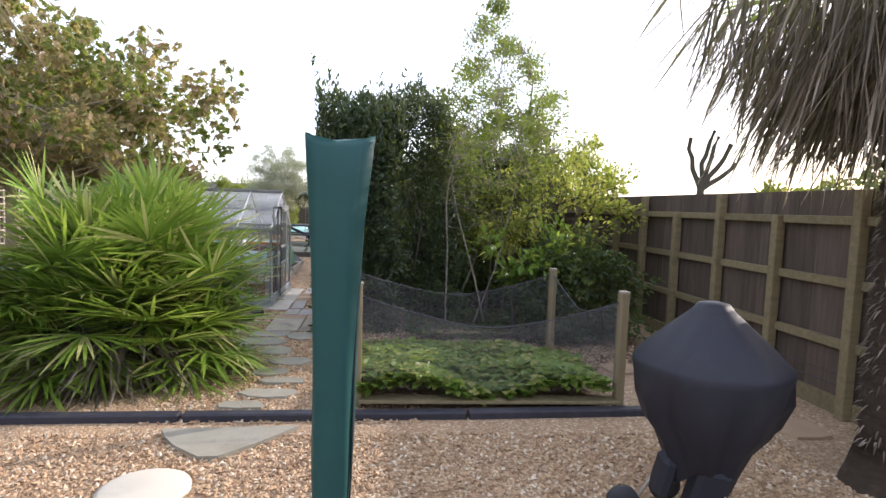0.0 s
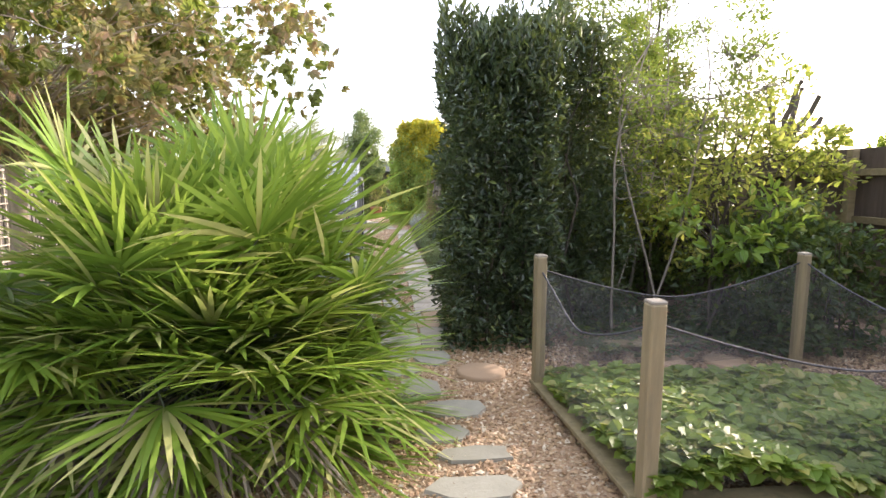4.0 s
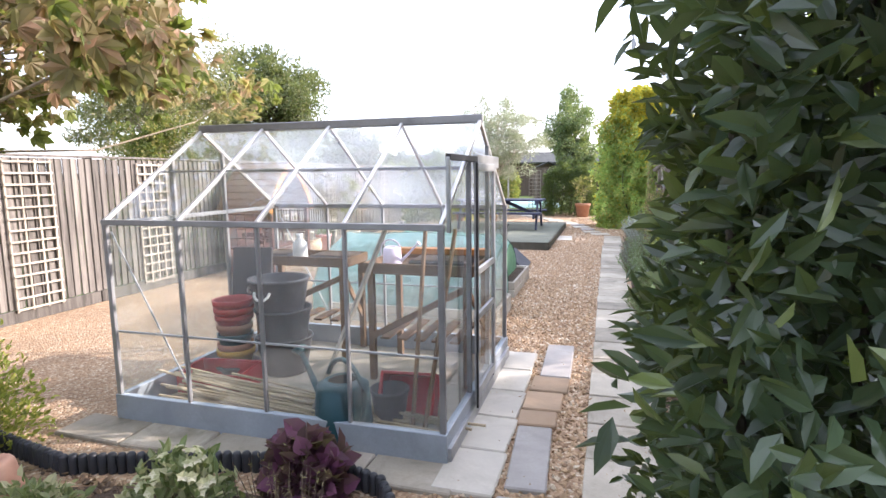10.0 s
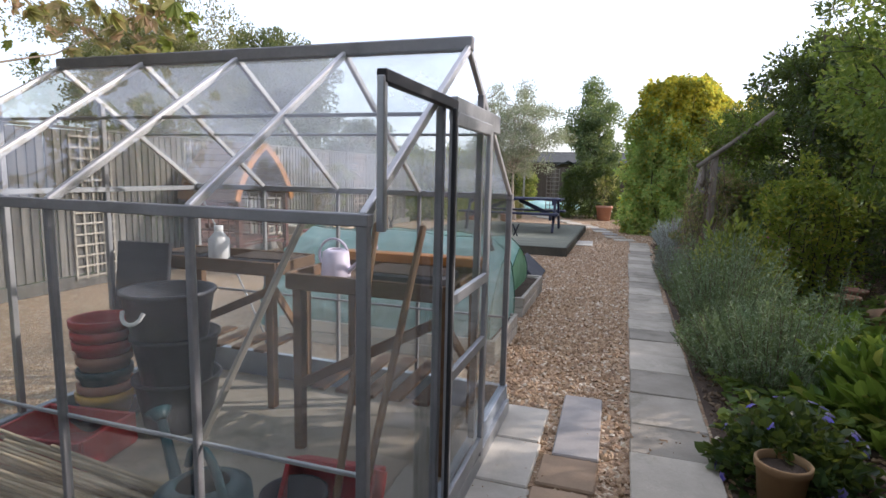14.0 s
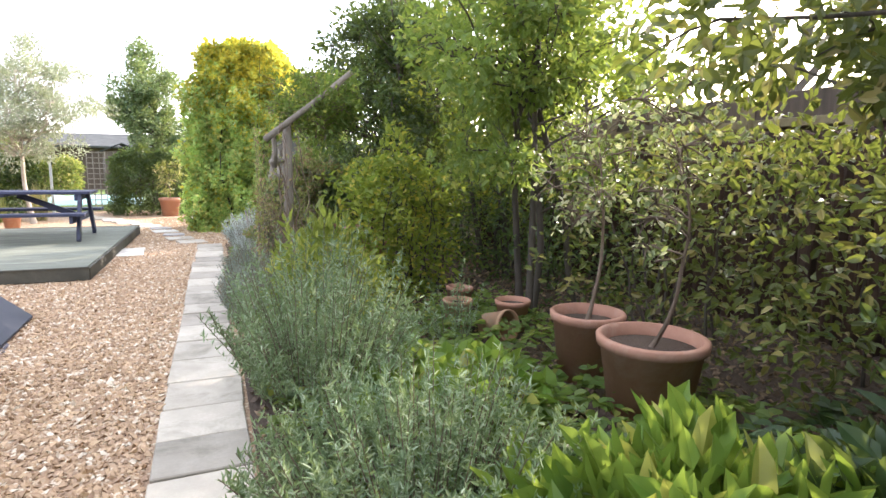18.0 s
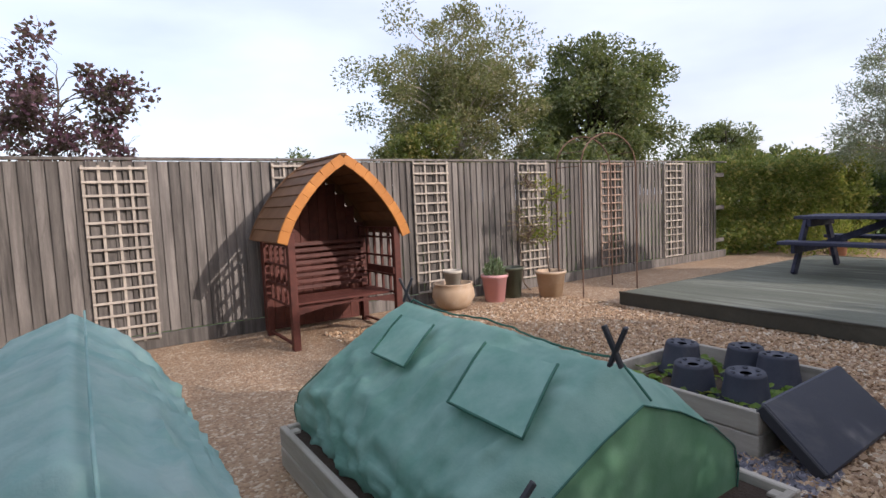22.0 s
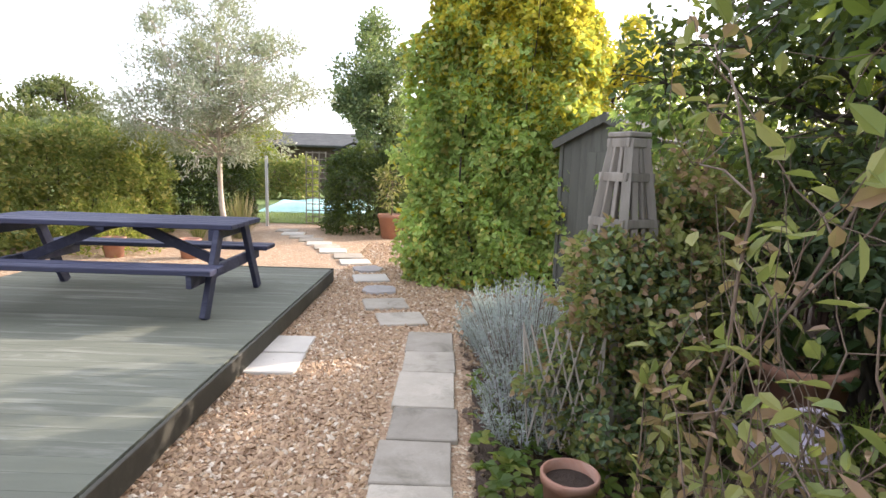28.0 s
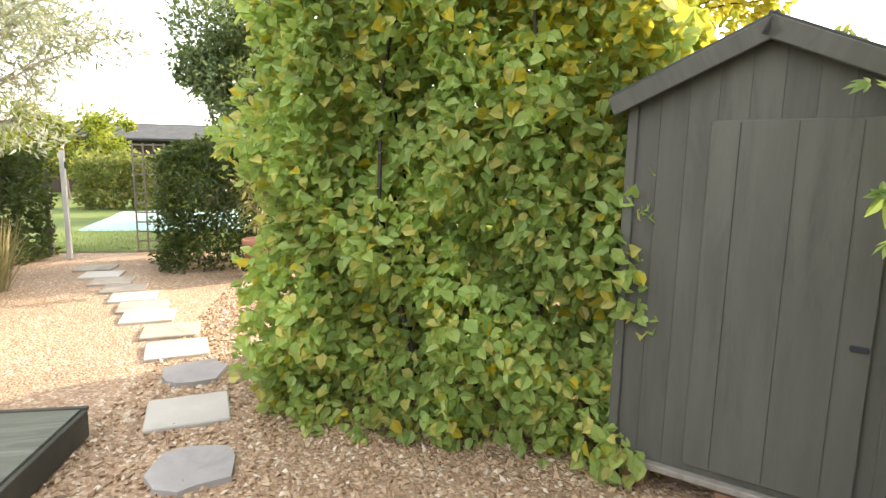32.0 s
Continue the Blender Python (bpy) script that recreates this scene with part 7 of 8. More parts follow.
def tunnel(name, at, prof, x0, x1, label, material, seed, ridge_fall=0.0):
    """A draped net over hoops: prof gives (y, z) over the hoop."""
    rng = np.random.default_rng(seed)
    root = thing(name, pose(*at), label, "net tunnel")
    nx, ny = 96, 72
    py = np.interp(np.linspace(0, 1, ny + 1), np.linspace(0, 1, len(prof)), [p[0] for p in prof])
    pz = np.interp(np.linspace(0, 1, ny + 1), np.linspace(0, 1, len(prof)), [p[1] for p in prof])
    t = np.repeat(np.linspace(0, 1, nx + 1), ny + 1)
    x = x0 + (x1 - x0) * t
    yy, zz = np.tile(py, nx + 1), np.tile(pz, nx + 1)
    hfac = zz / zz.max()
    end = np.minimum(1, 0.84 + 2.0 * np.minimum(t, 1 - t))
    sag = 1 - 0.03 * np.sin(t * math.pi * 2) ** 2 - ridge_fall * t
    girth = np.tile(np.linspace(0, 1, ny + 1), nx + 1) * 2.2
    fold = np.zeros(len(x))
    for k in range(20):
        ang = rng.uniform(0, math.pi)
        fr = rng.uniform(5, 26)
        u = (math.cos(ang) * x + math.sin(ang) * girth) * fr + rng.uniform(0, 6.28) + 1.3 * np.sin(girth * rng.uniform(2, 5) + x * rng.uniform(1, 4))
        gate = np.clip(np.sin(x * rng.uniform(1.5, 4) + girth * rng.uniform(1.5, 4) + rng.uniform(0, 6.28)), 0, 1)
        fold += (1 - np.abs(np.sin(u))) ** 3 * gate * rng.uniform(0.02, 0.045) * (9 / fr) ** 0.5
    fold -= fold.mean()
    fold *= (1 - 0.85 * np.exp(-((hfac - 1) / 0.12) ** 2)) * 0.9 * np.minimum(1, 7 * np.minimum(t, 1 - t))
    lean = np.sign(yy - py.mean())
    z = np.maximum(zz * np.where(zz > 0.25, sag, 1) * np.where(zz > 0.3, end, 1) + fold * (0.3 + 0.7 * hfac), 0.02)
    v = [tuple(p) for p in np.stack([x + 0.3 * fold, yy + lean * fold * 1.2 * (1.05 - hfac), z], 1)]
    f = [(i * (ny + 1) + j, (i + 1) * (ny + 1) + j, (i + 1) * (ny + 1) + j + 1, i * (ny + 1) + j + 1) for i in range(nx) for j in range(ny)]
    mesh_part("net_cover", v, f, material, root, "", True)
    for i, tag in ((0, "far"), (nx, "near")):
        ring = v[i * (ny + 1):(i + 1) * (ny + 1)]
        bm = bmesh.new()
        c = bm.verts.new((ring[0][0] + (0.02 if i else -0.02), sum(p[0] for p in prof) / len(prof), 0.3))
        vs = [bm.verts.new(p) for p in ring]
        for a, b in zip(vs, vs[1:]):
            bm.faces.new((c, a, b))
        bm.faces.new((c, vs[-1], vs[0]))
        part("end_panel", bm, M_NET_END if material == M_NET else material, root, "ribbed end panel of netting", True)
        tubes("end_seam", [([(p[0] + (0.006 if i else -0.006), p[1], p[2] + 0.003) for p in ring], [0.004] * len(ring))], M_NETSEAM, root, "dark green webbing seam", 5)
    ridge = [v[i * (ny + 1) + ny // 2] for i in range(nx + 1)]
    tubes("ridge_seam", [([(p[0], p[1] + 0.05, p[2] + 0.004) for p in ridge], [0.005] * len(ridge))], M_NETSEAM if material == M_NET else material, root, "dark green webbing seam", 5)
    return root, v, ny


PROF = [(-0.6, 0.08), (-0.63, 0.26), (-0.6, 0.42), (-0.42, 0.57), (-0.2, 0.7), (0.0, 0.79), (0.2, 0.7), (0.4, 0.57), (0.55, 0.42), (0.58, 0.26), (0.56, 0.08)]
tn, tv, tny = tunnel("net_tunnel", (0.02, 11.82, 0.02), PROF, -0.9, 0.81, "draped green net tunnel over hoops on the raised bed", M_NET, 3, 0.05)
for j, (x, w, h) in enumerate(((-0.58, 0.32, 0.24), (0.14, 0.42, 0.28))):
    g_ = []
    for a in np.linspace(0, 1, 7):
        for b in np.linspace(0, 1, 7):
            yy = -0.12 - b * h
            z = float(np.interp(yy, [p[0] for p in PROF[:6]], [p[1] for p in PROF[:6]])) if yy > -0.62 else 0.5
            g_.append((x + a * w + 0.12 * b, yy - 0.012, z + 0.014 - 0.02 * abs(math.sin(x * 5))))
    fl = [(a * 7 + b, (a + 1) * 7 + b, (a + 1) * 7 + b + 1, a * 7 + b + 1) for a in range(6) for b in range(6)]
    mesh_part("window_flap", g_, fl, M_NET, tn, "rolled vent flap edged in dark green", True)
    rim = [g_[k] for k in (0, 1, 2, 3, 4, 5, 6, 13, 20, 27, 34, 41, 48, 47, 46, 45, 44, 43, 42)]
    tubes("flap_edge", [([(p[0], p[1], p[2] + 0.004) for p in rim], [0.006] * len(rim))], M_NETSEAM, tn, "", 5)
tn2, _, _ = tunnel("net_tunnel", (0.05, 10.15, 0.02), [(-0.5, 0.06), (-0.5, 0.4), (-0.36, 0.62), (-0.12, 0.84), (0.1, 0.92), (0.3, 0.78), (0.46, 0.55), (0.54, 0.35), (0.52, 0.06)], -1.15, 0.95, "pale blue-green net tunnel peaked over a raised bed", M_NET_BLUE, 5)
mound("brassica", (0.5, 10.1, 0.2), (0.3, 0.3, 0.42), 500, L_ROSE, 0.1, "grey-green crop growing under the netting", "plant", 0.6, 25, 0.5)


def clip(at, rot):
    root = thing("spring_clip", pose(*at, *rot), "black plastic spring clip holding the netting", "clip", "spring clips on the netting")
    root.matrix_basis = root.matrix_basis @ Matrix.Scale(1.05, 4)
    for s in (-1, 1):
        bar("jaw", (s * 0.035, 0, 0.1), (-s * 0.02, 0, -0.03), 0.024, 0.014, M_BLACK, root)


clip((0.79, 11.74, 0.82), (0, 0, 20))
clip((-0.8, 11.86, 0.82), (0, 0, 60))
clip((0.9, 10.1, 0.86), (-20, 0, 80))
clip((0.79, 11.28, 0.45), (0, 60, 70))
for j, (x, yy) in enumerate(((-0.2, 13.66), (0.12, 13.3), (0.13, 13.86), (0.4, 13.36), (0.36, 13.8), (-0.18, 13.28))):
    if j == 5:
        continue
    root = thing("upturned_pot", pose(x - 0.05, yy, 0.122, frng.uniform(-3, 3), frng.uniform(-3, 3), j * 40), "upturned black plastic pot standing in the bed", "plant pot", "upturned black pots")
    turned("pot", [(0.135, 0.0), (0.14, 0.02), (0.132, 0.03), (0.106, 0.2), (0.1, 0.215), (0.03, 0.205)], M_NAVYPOT, root)
    turned("rim", [(0.132, 0.0), (0.146, 0.0), (0.146, 0.022), (0.133, 0.024)], M_NAVYPOT, root)
    for k in range(6):
        a = k * math.pi / 3
        turned("drain_hole", [(0.001, 0.0), (0.014, 0.0), (0.014, 0.004)], M_BLACK, root, "", 8, pose(0.075 * math.cos(a), 0.075 * math.sin(a), 0.2105))
trifoliate("bed_weeds", (-0.38, 0.5, 13.1, 13.92), 90, 0.1, L_FRESH, 0.06, "small green weeds between the upturned pots", "plants", 61)
bpy.data.objects["bed_weeds"].location.z = 0.115
lid = thing("black_tray", pose(0.64, 13.52, 0.01, 0, 0, 2), "large dusty black plastic lid leaning on the bed", "lid")
bm = bmesh.new()
box(bm, (0.03, 0.93, 0.4), pose(0.08, 0, 0.145, 0, -48, 0), 0.012)
part("panel", bm, M_NAVYPOT, lid)
for s in (-1, 1):
    bm = bmesh.new()
    box(bm, (0.06, 0.02, 0.38), pose(0.068, s * 0.465, 0.13, 0, -48, 0), 0.006)
    part("rim", bm, M_BLACK, lid)

# ---- picnic table ----
pt = thing("picnic_table", pose(-0.63, 19.0, 0.172, 0, 0, 0), "heavy dark blue painted picnic table on the deck", "picnic table")
TL = 2.34
for j in range(5):
    plank("top_board", (TL, 0.145, 0.045), pose(0, -0.3 + j * 0.15, 0.75), M_BLUE, pt, 0.006)
for s in (-1, 1):
    for k in range(2):
        plank("seat_board", (TL, 0.14, 0.045), pose(0, s * (0.62 + 0.15 * k), 0.43), M_BLUE, pt, 0.006)
for x in (-0.98, 0.98):
    plank("seat_rail", (0.05, 1.62, 0.11), pose(x, 0, 0.35), M_BLUE, pt, 0.006)
    plank("top_rail", (0.05, 0.72, 0.1), pose(x, 0, 0.675), M_BLUE, pt, 0.006)
    for s in (-1, 1):
        bar("leg", (x + 0.05 * (1 if x > 0 else -1), s * 0.66, 0.0), (x + 0.05 * (1 if x > 0 else -1), s * 0.3, 0.72), 0.05, 0.11, M_BLUE, pt, "", 0.006, 0)
    bar("diagonal_brace", (x * 0.95, 0, 0.36), (x * 0.12, 0, 0.71), 0.05, 0.09, M_BLUE, pt)
plank("centre_batten", (0.08, 0.7, 0.04), pose(0, 0, 0.71), M_BLUE, pt)

# ---- shed, obelisk, arch ----
ang = math.degrees(math.atan2(-0.56, 0.93))
shed = thing("garden_shed", pose(4.03, 19.69, 0, 0, 0, -43.5), "narrow sage green timber shed with a felted gable roof", "shed")
SW, SD, SE, SP = 1.02, 1.5, 1.82, 2.055
plank("floor_bearer", (SW, SD, 0.06), pose(0, SD / 2, 0.11), M_GREYWOOD, shed)
for x in (-0.4, 0.0, 0.4):
    ob = plank("brick_support", (0.1, 0.22, 0.08), pose(x, 0.1, 0.04), M_TERRA_OLD, shed)
n = 9
for i in range(n):
    x = -SW / 2 + (i + 0.5) * SW / n
    h = SE + (SP - SE) * (1 - abs(x) / (SW / 2)) - 0.145
    plank("front_board", (SW / n - 0.0004, 0.018, round(h, 3)), pose(x, 0, 0.14 + h / 2), M_SHED, shed, 0.0015)
for s in (-1, 1):
    for i in range(12):
        plank("side_board", (0.018, SD / 12 - 0.001, SE - 0.14), pose(s * SW / 2, (i + 0.5) * SD / 12, 0.14 + (SE - 0.14) / 2), M_SHED, shed, 0.003)
    plank("corner_strip", (0.045, 0.045, SE - 0.14), pose(s * (SW / 2), -0.005, 0.14 + (SE - 0.14) / 2), M_SHED, shed, 0.004)
    a = math.degrees(math.atan2(SP - SE, SW / 2))
    ln = math.hypot(SP - SE, SW / 2) + 0.12
    plank("roof_panel", (ln, SD + 0.16, 0.024), pose(s * (SW / 4 + 0.035), SD / 2, (SE + SP) / 2 + 0.012, 0, s * a, 0), M_FELT, shed, 0.004, "green-grey felted roof panel")
    plank("barge_board", (ln, 0.024, 0.08), pose(s * (SW / 4 + 0.03), -0.075, (SE + SP) / 2 - 0.03, 0, s * a, 0), M_SHED, shed, 0.004)
plank("inner_lining", (SW - 0.06, 0.012, SP - 0.3), pose(0, 0.03, 0.14 + (SP - 0.3) / 2), M_SHED, shed)
for i in range(n):
    x = -SW / 2 + (i + 0.5) * SW / n
    h = (SP - SE) * (1 - abs(x) / (SW / 2))
    plank("gable_board", (SW / n, 0.018, round(h, 3)), pose(x, SD, SE + h / 2 - 0.004), M_SHED, shed, 0.002)
door_ = plank("shed_door", (0.62, 0.02, 1.52), pose(0.12, -0.022, 0.94), M_SHED, shed, 0.004, "ledged shed door in the same sage paint")
for x in (-0.2, 0, 0.2):
    plank("door_groove", (0.003, 0.004, 1.5), pose(x, -0.011, 0), M_SHED_DARK, door_, 0.001)
plank("turn_button", (0.06, 0.02, 0.02), pose(0.27, -0.016, -0.1), M_BLACK, door_, 0.003, "black turn-button latch")
plank("threshold", (SW, 0.06, 0.03), pose(0, -0.02, 0.125), M_GREYWOOD, shed)
plank("back_wall", (SW, 0.02, SE - 0.14), pose(0, SD, 0.14 + (SE - 0.14) / 2), M_SHED, shed)

ob_ = thing("wooden_obelisk", pose(3.315, 16.715, 0, 0, 0, 28), "tapered grey wooden obelisk for climbers", "obelisk")
B, T, H = 0.25, 0.052, 1.67
for sx in (-1, 1):
    for sy in (-1, 1):
        bar("corner_leg", (sx * B, sy * B, 0), (sx * T, sy * T, H), 0.045, 0.045, M_GREYWOOD, ob_)
    for k in (-0.33, 0.33):
        bar("face_slat", (sx * B, k * B, 0.1), (sx * T, k * T, H), 0.02, 0.035, M_GREYWOOD, ob_)
        bar("face_slat", (k * B, sx * B, 0.1), (k * T, sx * T, H), 0.035, 0.02, M_GREYWOOD, ob_)
for z in (0.3, 0.75, 1.25, 1.48, 1.65):
    r = B + (T - B) * z / H + 0.012
    for s in (-1, 1):
        plank("cross_band", (2 * r + 0.03, 0.018, 0.045), pose(0, s * r, z), M_GREYWOOD, ob_, 0.003)
        plank("cross_band", (0.018, 2 * r, 0.045), pose(s * r, 0, z), M_GREYWOOD, ob_, 0.003)
plank("cap", (0.155, 0.155, 0.028), pose(0, 0, H + 0.02), M_GREYWOOD, ob_, 0.006)

ra = thing("rustic_arch", pose(0, 0, 0), "rustic arch of weathered round poles", "arch")
for a, b, r in (((3.12, 14.4, 0), (3.14, 14.4, 1.82), 0.054), ((2.9, 14.21, 1.65), (3.9, 14.65, 2.45), 0.034), ((2.99, 14.31, 1.36), (2.99, 14.31, 1.72), 0.028), ((2.95, 14.29, 1.42), (3.16, 14.43, 1.45), 0.026)):
    tubes("pole", [([Vector(a) - (Vector(b) - Vector(a)) * 0.001, a, ((a[0] + b[0]) / 2 + 0.015, (a[1] + b[1]) / 2, (a[2] + b[2]) / 2), Vector(b) - (Vector(b) - Vector(a)) * 0.001, b], [0.001, r, r * 0.96, r * 0.9, 0.001])], M_POLE, ra, "", 9)



def branching(rng, p, d, length, r, depth, runs, ends, box_):
    """A crooked woody stem that forks again and again inside a box."""
    pts = [np.array(p, float)]
    d = unit(np.array(d, float))
    for _ in range(5):
        d = unit(d + rng.normal(size=3) * 0.24 + np.array([0, 0, 0.05]))
        q = np.clip(pts[-1] + d * length / 5, box_[0], box_[1])
        pts.append(q)
    runs.append((np.array(pts), np.linspace(r, r * 0.6, 6)))
    if depth == 0:
        ends.extend(pts[2:])
        return
    for k in range(3):
        i = int(rng.integers(2, 6))
        branching(rng, pts[i], d + rng.normal(size=3) * 0.75, length * rng.uniform(0.5, 0.75), r * 0.55, depth - 1, runs, ends, box_)


crng = np.random.default_rng(71)
bc = thing("bare_climber", pose(0, 0, 0), "tangled brown climber stems over the rustic arch", "climber")
stems_, tips_ = [], []
cage = (np.array([2.84, 14.16, 0.0]), np.array([3.45, 15.0, 1.95]))
for i in range(17):
    at_ = np.array([2.96 + crng.uniform(0, 0.3), 14.32 + crng.uniform(0, 0.75), 0.0])
    branching(crng, at_, (crng.normal() * 0.12, crng.normal() * 0.12, 1), crng.uniform(0.7, 1.25), crng.uniform(0.004, 0.0075), 3, stems_, tips_, cage)
for i in range(9):
    at_ = np.array([3.1 + crng.normal() * 0.05, 14.36 + crng.normal() * 0.05, 0.0])
    stems_.append(limb(crng, tuple(at_), (at_[0] + crng.normal() * 0.06, at_[1] + crng.normal() * 0.05, crng.uniform(1.4, 1.85)), 0.008, 0.004, 0.12, 12))
tubes("stem_mass", stems_, M_TWIG, bc, "", 5)["kind"] = "stuff"
tips_ = np.array(tips_)
leaves("foliage", tips_[crng.uniform(size=len(tips_)) < 0.75], L_VINE, bc, 0.045, 0.5, None, 0.8, -0.2, crng)
tree("bare_climber", (3.5, 14.75, 1.7), "tangled brown climber stems over the rustic arch", "climber", M_TWIG, L_GREEN, (0.12, 0.12, 0.42), (0.62, 0.4, 0.4), 44, 0.2, 4200, 0.06, 0.5, 0.009, 0.1, 72, twigs=3, fine=0.6)
hedge("obelisk_climber", pose(3.38, 16.66, 0), (0.68, 0.6, 1.2), 12500, L_VINE, 0.042, "browning climber swallowing the foot of the obelisk", "climber", 0.75, 73, 0.4, 0.2, 0.25, (L_PRIVET, lambda p: np.clip(0.14 + 0.4 * lattice_noise(p, 2.5), 0.03, 0.7), "greener leaves"), 5, M_TWIG)
hedge("obelisk_climber", pose(3.68, 16.9, 0, 0, 0, 20), (0.42, 0.4, 1.5), 6500, L_VINE, 0.042, "browning climber leaning on the obelisk", "climber", 0.75, 74, 0.35, 0.2, 0.5, (L_PRIVET, lambda p: np.clip(0.2 + 0.4 * lattice_noise(p, 2.5, 1.0), 0.03, 0.7), "greener leaves"), 5, M_TWIG)
hedge("vine_thicket", pose(4.02, 17.22, 0), (0.95, 0.5, 1.3), 12000, L_PRIVET, 0.045, "dark glossy-leaved thicket crowding the obelisk", "shrub", 0.62, 273, 0.4, 0.25, 0.5, (L_VINE, lambda p: np.clip(0.3 + 0.4 * lattice_noise(p, 2.0, 2.0) + 0.3 * (p[:, 2] - 0.8), 0.05, 0.8), "fading vine leaves"), 12, M_TWIG)
tree("evergreen_shrub", (5.02, 17.4, 0), "glossy grey-green shrub beside the obelisk", "shrub", M_DARKBARK, L_PRIVET, (-0.2, -0.3, 1.2), (0.62, 0.62, 0.62), 28, 0.24, 2200, 0.085, 0.58, 0.02, 0.25, 74, stems=6, twigs=1.5, second=None)
hedge("dark_shrub", pose(5.6, 16.9, 0), (0.8, 1.5, 1.7), 3800, L_PRIVET, 0.085, "grey-green evergreen shrub behind the terracotta pots", "shrub", 0.55, 174, 0.4, 0.25, 0.5)
tree("overhanging_tree", (5.3, 17.4, 0), "dark-leaved tree overhanging the border", "tree", M_DARKBARK, L_LAUREL, (-0.4, -0.35, 2.75), (1.45, 1.5, 1.3), 70, 0.36, 10500, 0.075, 0.6, 0.06, 0.4, 75, shell=0.25, twigs=1.5)
lt = thing("lattice_panel", pose(3.02, 16.5, 0.02, 0, -8, 62) @ Matrix.Diagonal((1, 0.4, 1.45, 1)), "low diagonal lattice panel among border plants", "trellis")
for i in range(7):
    for s in (-1, 1):
        c = -0.45 + i * 0.15
        a, b = (c, -0.22), (c + 0.4 * s, 0.24)
        bar("lath", (0.004 * s, max(-0.5, min(0.5, a[0])), 0.27 + a[1]), (0.004 * s, max(-0.5, min(0.5, b[0])), 0.27 + b[1]), 0.008, 0.022, M_TRELLIS, lt)

ob = bar("wooden_stake", (3.56, 14.87, 0.0), (3.49, 14.9, 0.38), 0.045, 0.03, M_TRELLIS, None)
tagged(ob, "short pale wooden stake leaning in the border", "stake")

spiky("grey_santolina", (3.3, 7.75, 0), (0.5, 0.3), 200, L_SILVER, "low grey mound of fine foliage at the border's start", "plant", 0.03, 0.34, 80, 0.8, 44)

# ---- border plants, from the greenhouse to the shed ----
mound("blue_geranium", (2.82, 8.5, 0), (0.34, 0.34, 0.36), 1100, L_LAUREL, 0.06, "leafy geranium with violet-blue flowers", "plant", 0.85, 81, 0.4, extra=(L_PETAL, 26, 0.045, "flowers"))
flowerpot("yellow_clay_pot", (2.7, 8.2, 0), 0.115, 0.24, M_OCHRE, "mossy yellow clay pot at the path's edge", 0.15)
urn = thing("terracotta_forcer", pose(3.38, 8.33, 0) @ Matrix.Scale(0.88, 4), "tall terracotta rhubarb forcer with a knobbed lid", "urn")
turned("body", [(0.2, 0.0), (0.225, 0.03), (0.23, 0.2), (0.21, 0.36), (0.175, 0.46), (0.16, 0.5), (0.15, 0.5)], M_URN, urn)
turned("lid", [(0.001, 0.585), (0.028, 0.58), (0.03, 0.56), (0.02, 0.545), (0.1, 0.535), (0.165, 0.505), (0.17, 0.485), (0.15, 0.485)], M_MOSSY, urn, "mossy domed lid with knob")
mound("broad_leaved_shrub", (3.75, 9.3, 0), (0.62, 0.55, 0.5), 1300, L_FRESH, 0.17, "fresh green shrub with broad pointed leaves", "shrub", 0.42, 82, 0.7, 0.5)
mound("broad_leaved_shrub", (4.35, 8.9, 0), (0.55, 0.45, 0.7), 1000, L_LAUREL, 0.15, "dark green shrub with broad pointed leaves", "shrub", 0.42, 83, 0.7, 0.5)
spiky("rosemary", (3.05, 10.0, 0), (0.62, 0.6), 420, L_ROSE, "low spreading grey-green rosemary spilling over the path", "shrub", 0.036, 0.62, 84, 0.75, 70)
spiky("rosemary", (2.94, 11.45, 0), (0.45, 0.55), 320, L_ROSE, "upright grey-green rosemary bush spilling over the path", "shrub", 0.036, 0.95, 85, 0.6, 80)
spiky("rosemary", (4.05, 11.95, 0), (0.2, 0.2), 26, L_ROSE, "sparse young rosemary beside old pots", "shrub", 0.035, 0.62, 87, 0.6, 60)
mound("lobed_leaf_plant", (3.62, 11.0, 0), (0.62, 0.55, 0.24), 620, L_FRESH, 0.13, "low bright green plant with broad lobed leaves", "plant", 0.85, 86, 0.2)
mound("lobed_leaf_plant", (3.1, 10.55, 0), (0.35, 0.25, 0.2), 260, L_PRIVET, 0.09, "low blue-green plant with broad leaves", "plant", 0.85, 185, 0.2)
mound("golden_shrub", (3.25, 12.95, 0), (0.52, 0.55, 0.95), 1900, L_LIME, 0.115, "golden-leaved shrub in the border", "shrub", 0.34, 88, 0.6)
for j, (x, yy, h) in enumerate(((2.72, 13.35, 0.5), (2.7, 13.95, 0.42), (2.72, 14.6, 0.45), (2.76, 15.25, 0.44), (2.9, 16.85, 0.42), (2.98, 17.35, 0.72))):
    spiky("lavender", (x, yy, 0), (0.28, 0.36), 190, L_LAVENDER if yy < 16 else L_SILVER, "grey lavender clump leaning over the path", "plant", 0.03, h, 90 + j, 0.5, 40, "lavender along the path")
spiky("silver_shrub", (2.96, 18.15, 0), (0.32, 0.38), 380, L_CURRY, "silvery curry plant mound at the path's end", "plant", 0.035, 0.6, 96, 0.7, 60)
trifoliate("ground_ivy", (2.6, 5.0, 8.9, 13.0), 1500, 0.2, L_GREEN, 0.08, "green low foliage filling the border", "plants", 97)
trifoliate("ground_ivy", (2.6, 4.6, 13.2, 17.6), 1500, 0.16, L_GREEN, 0.07, "low green foliage filling the border", "plants", 98)
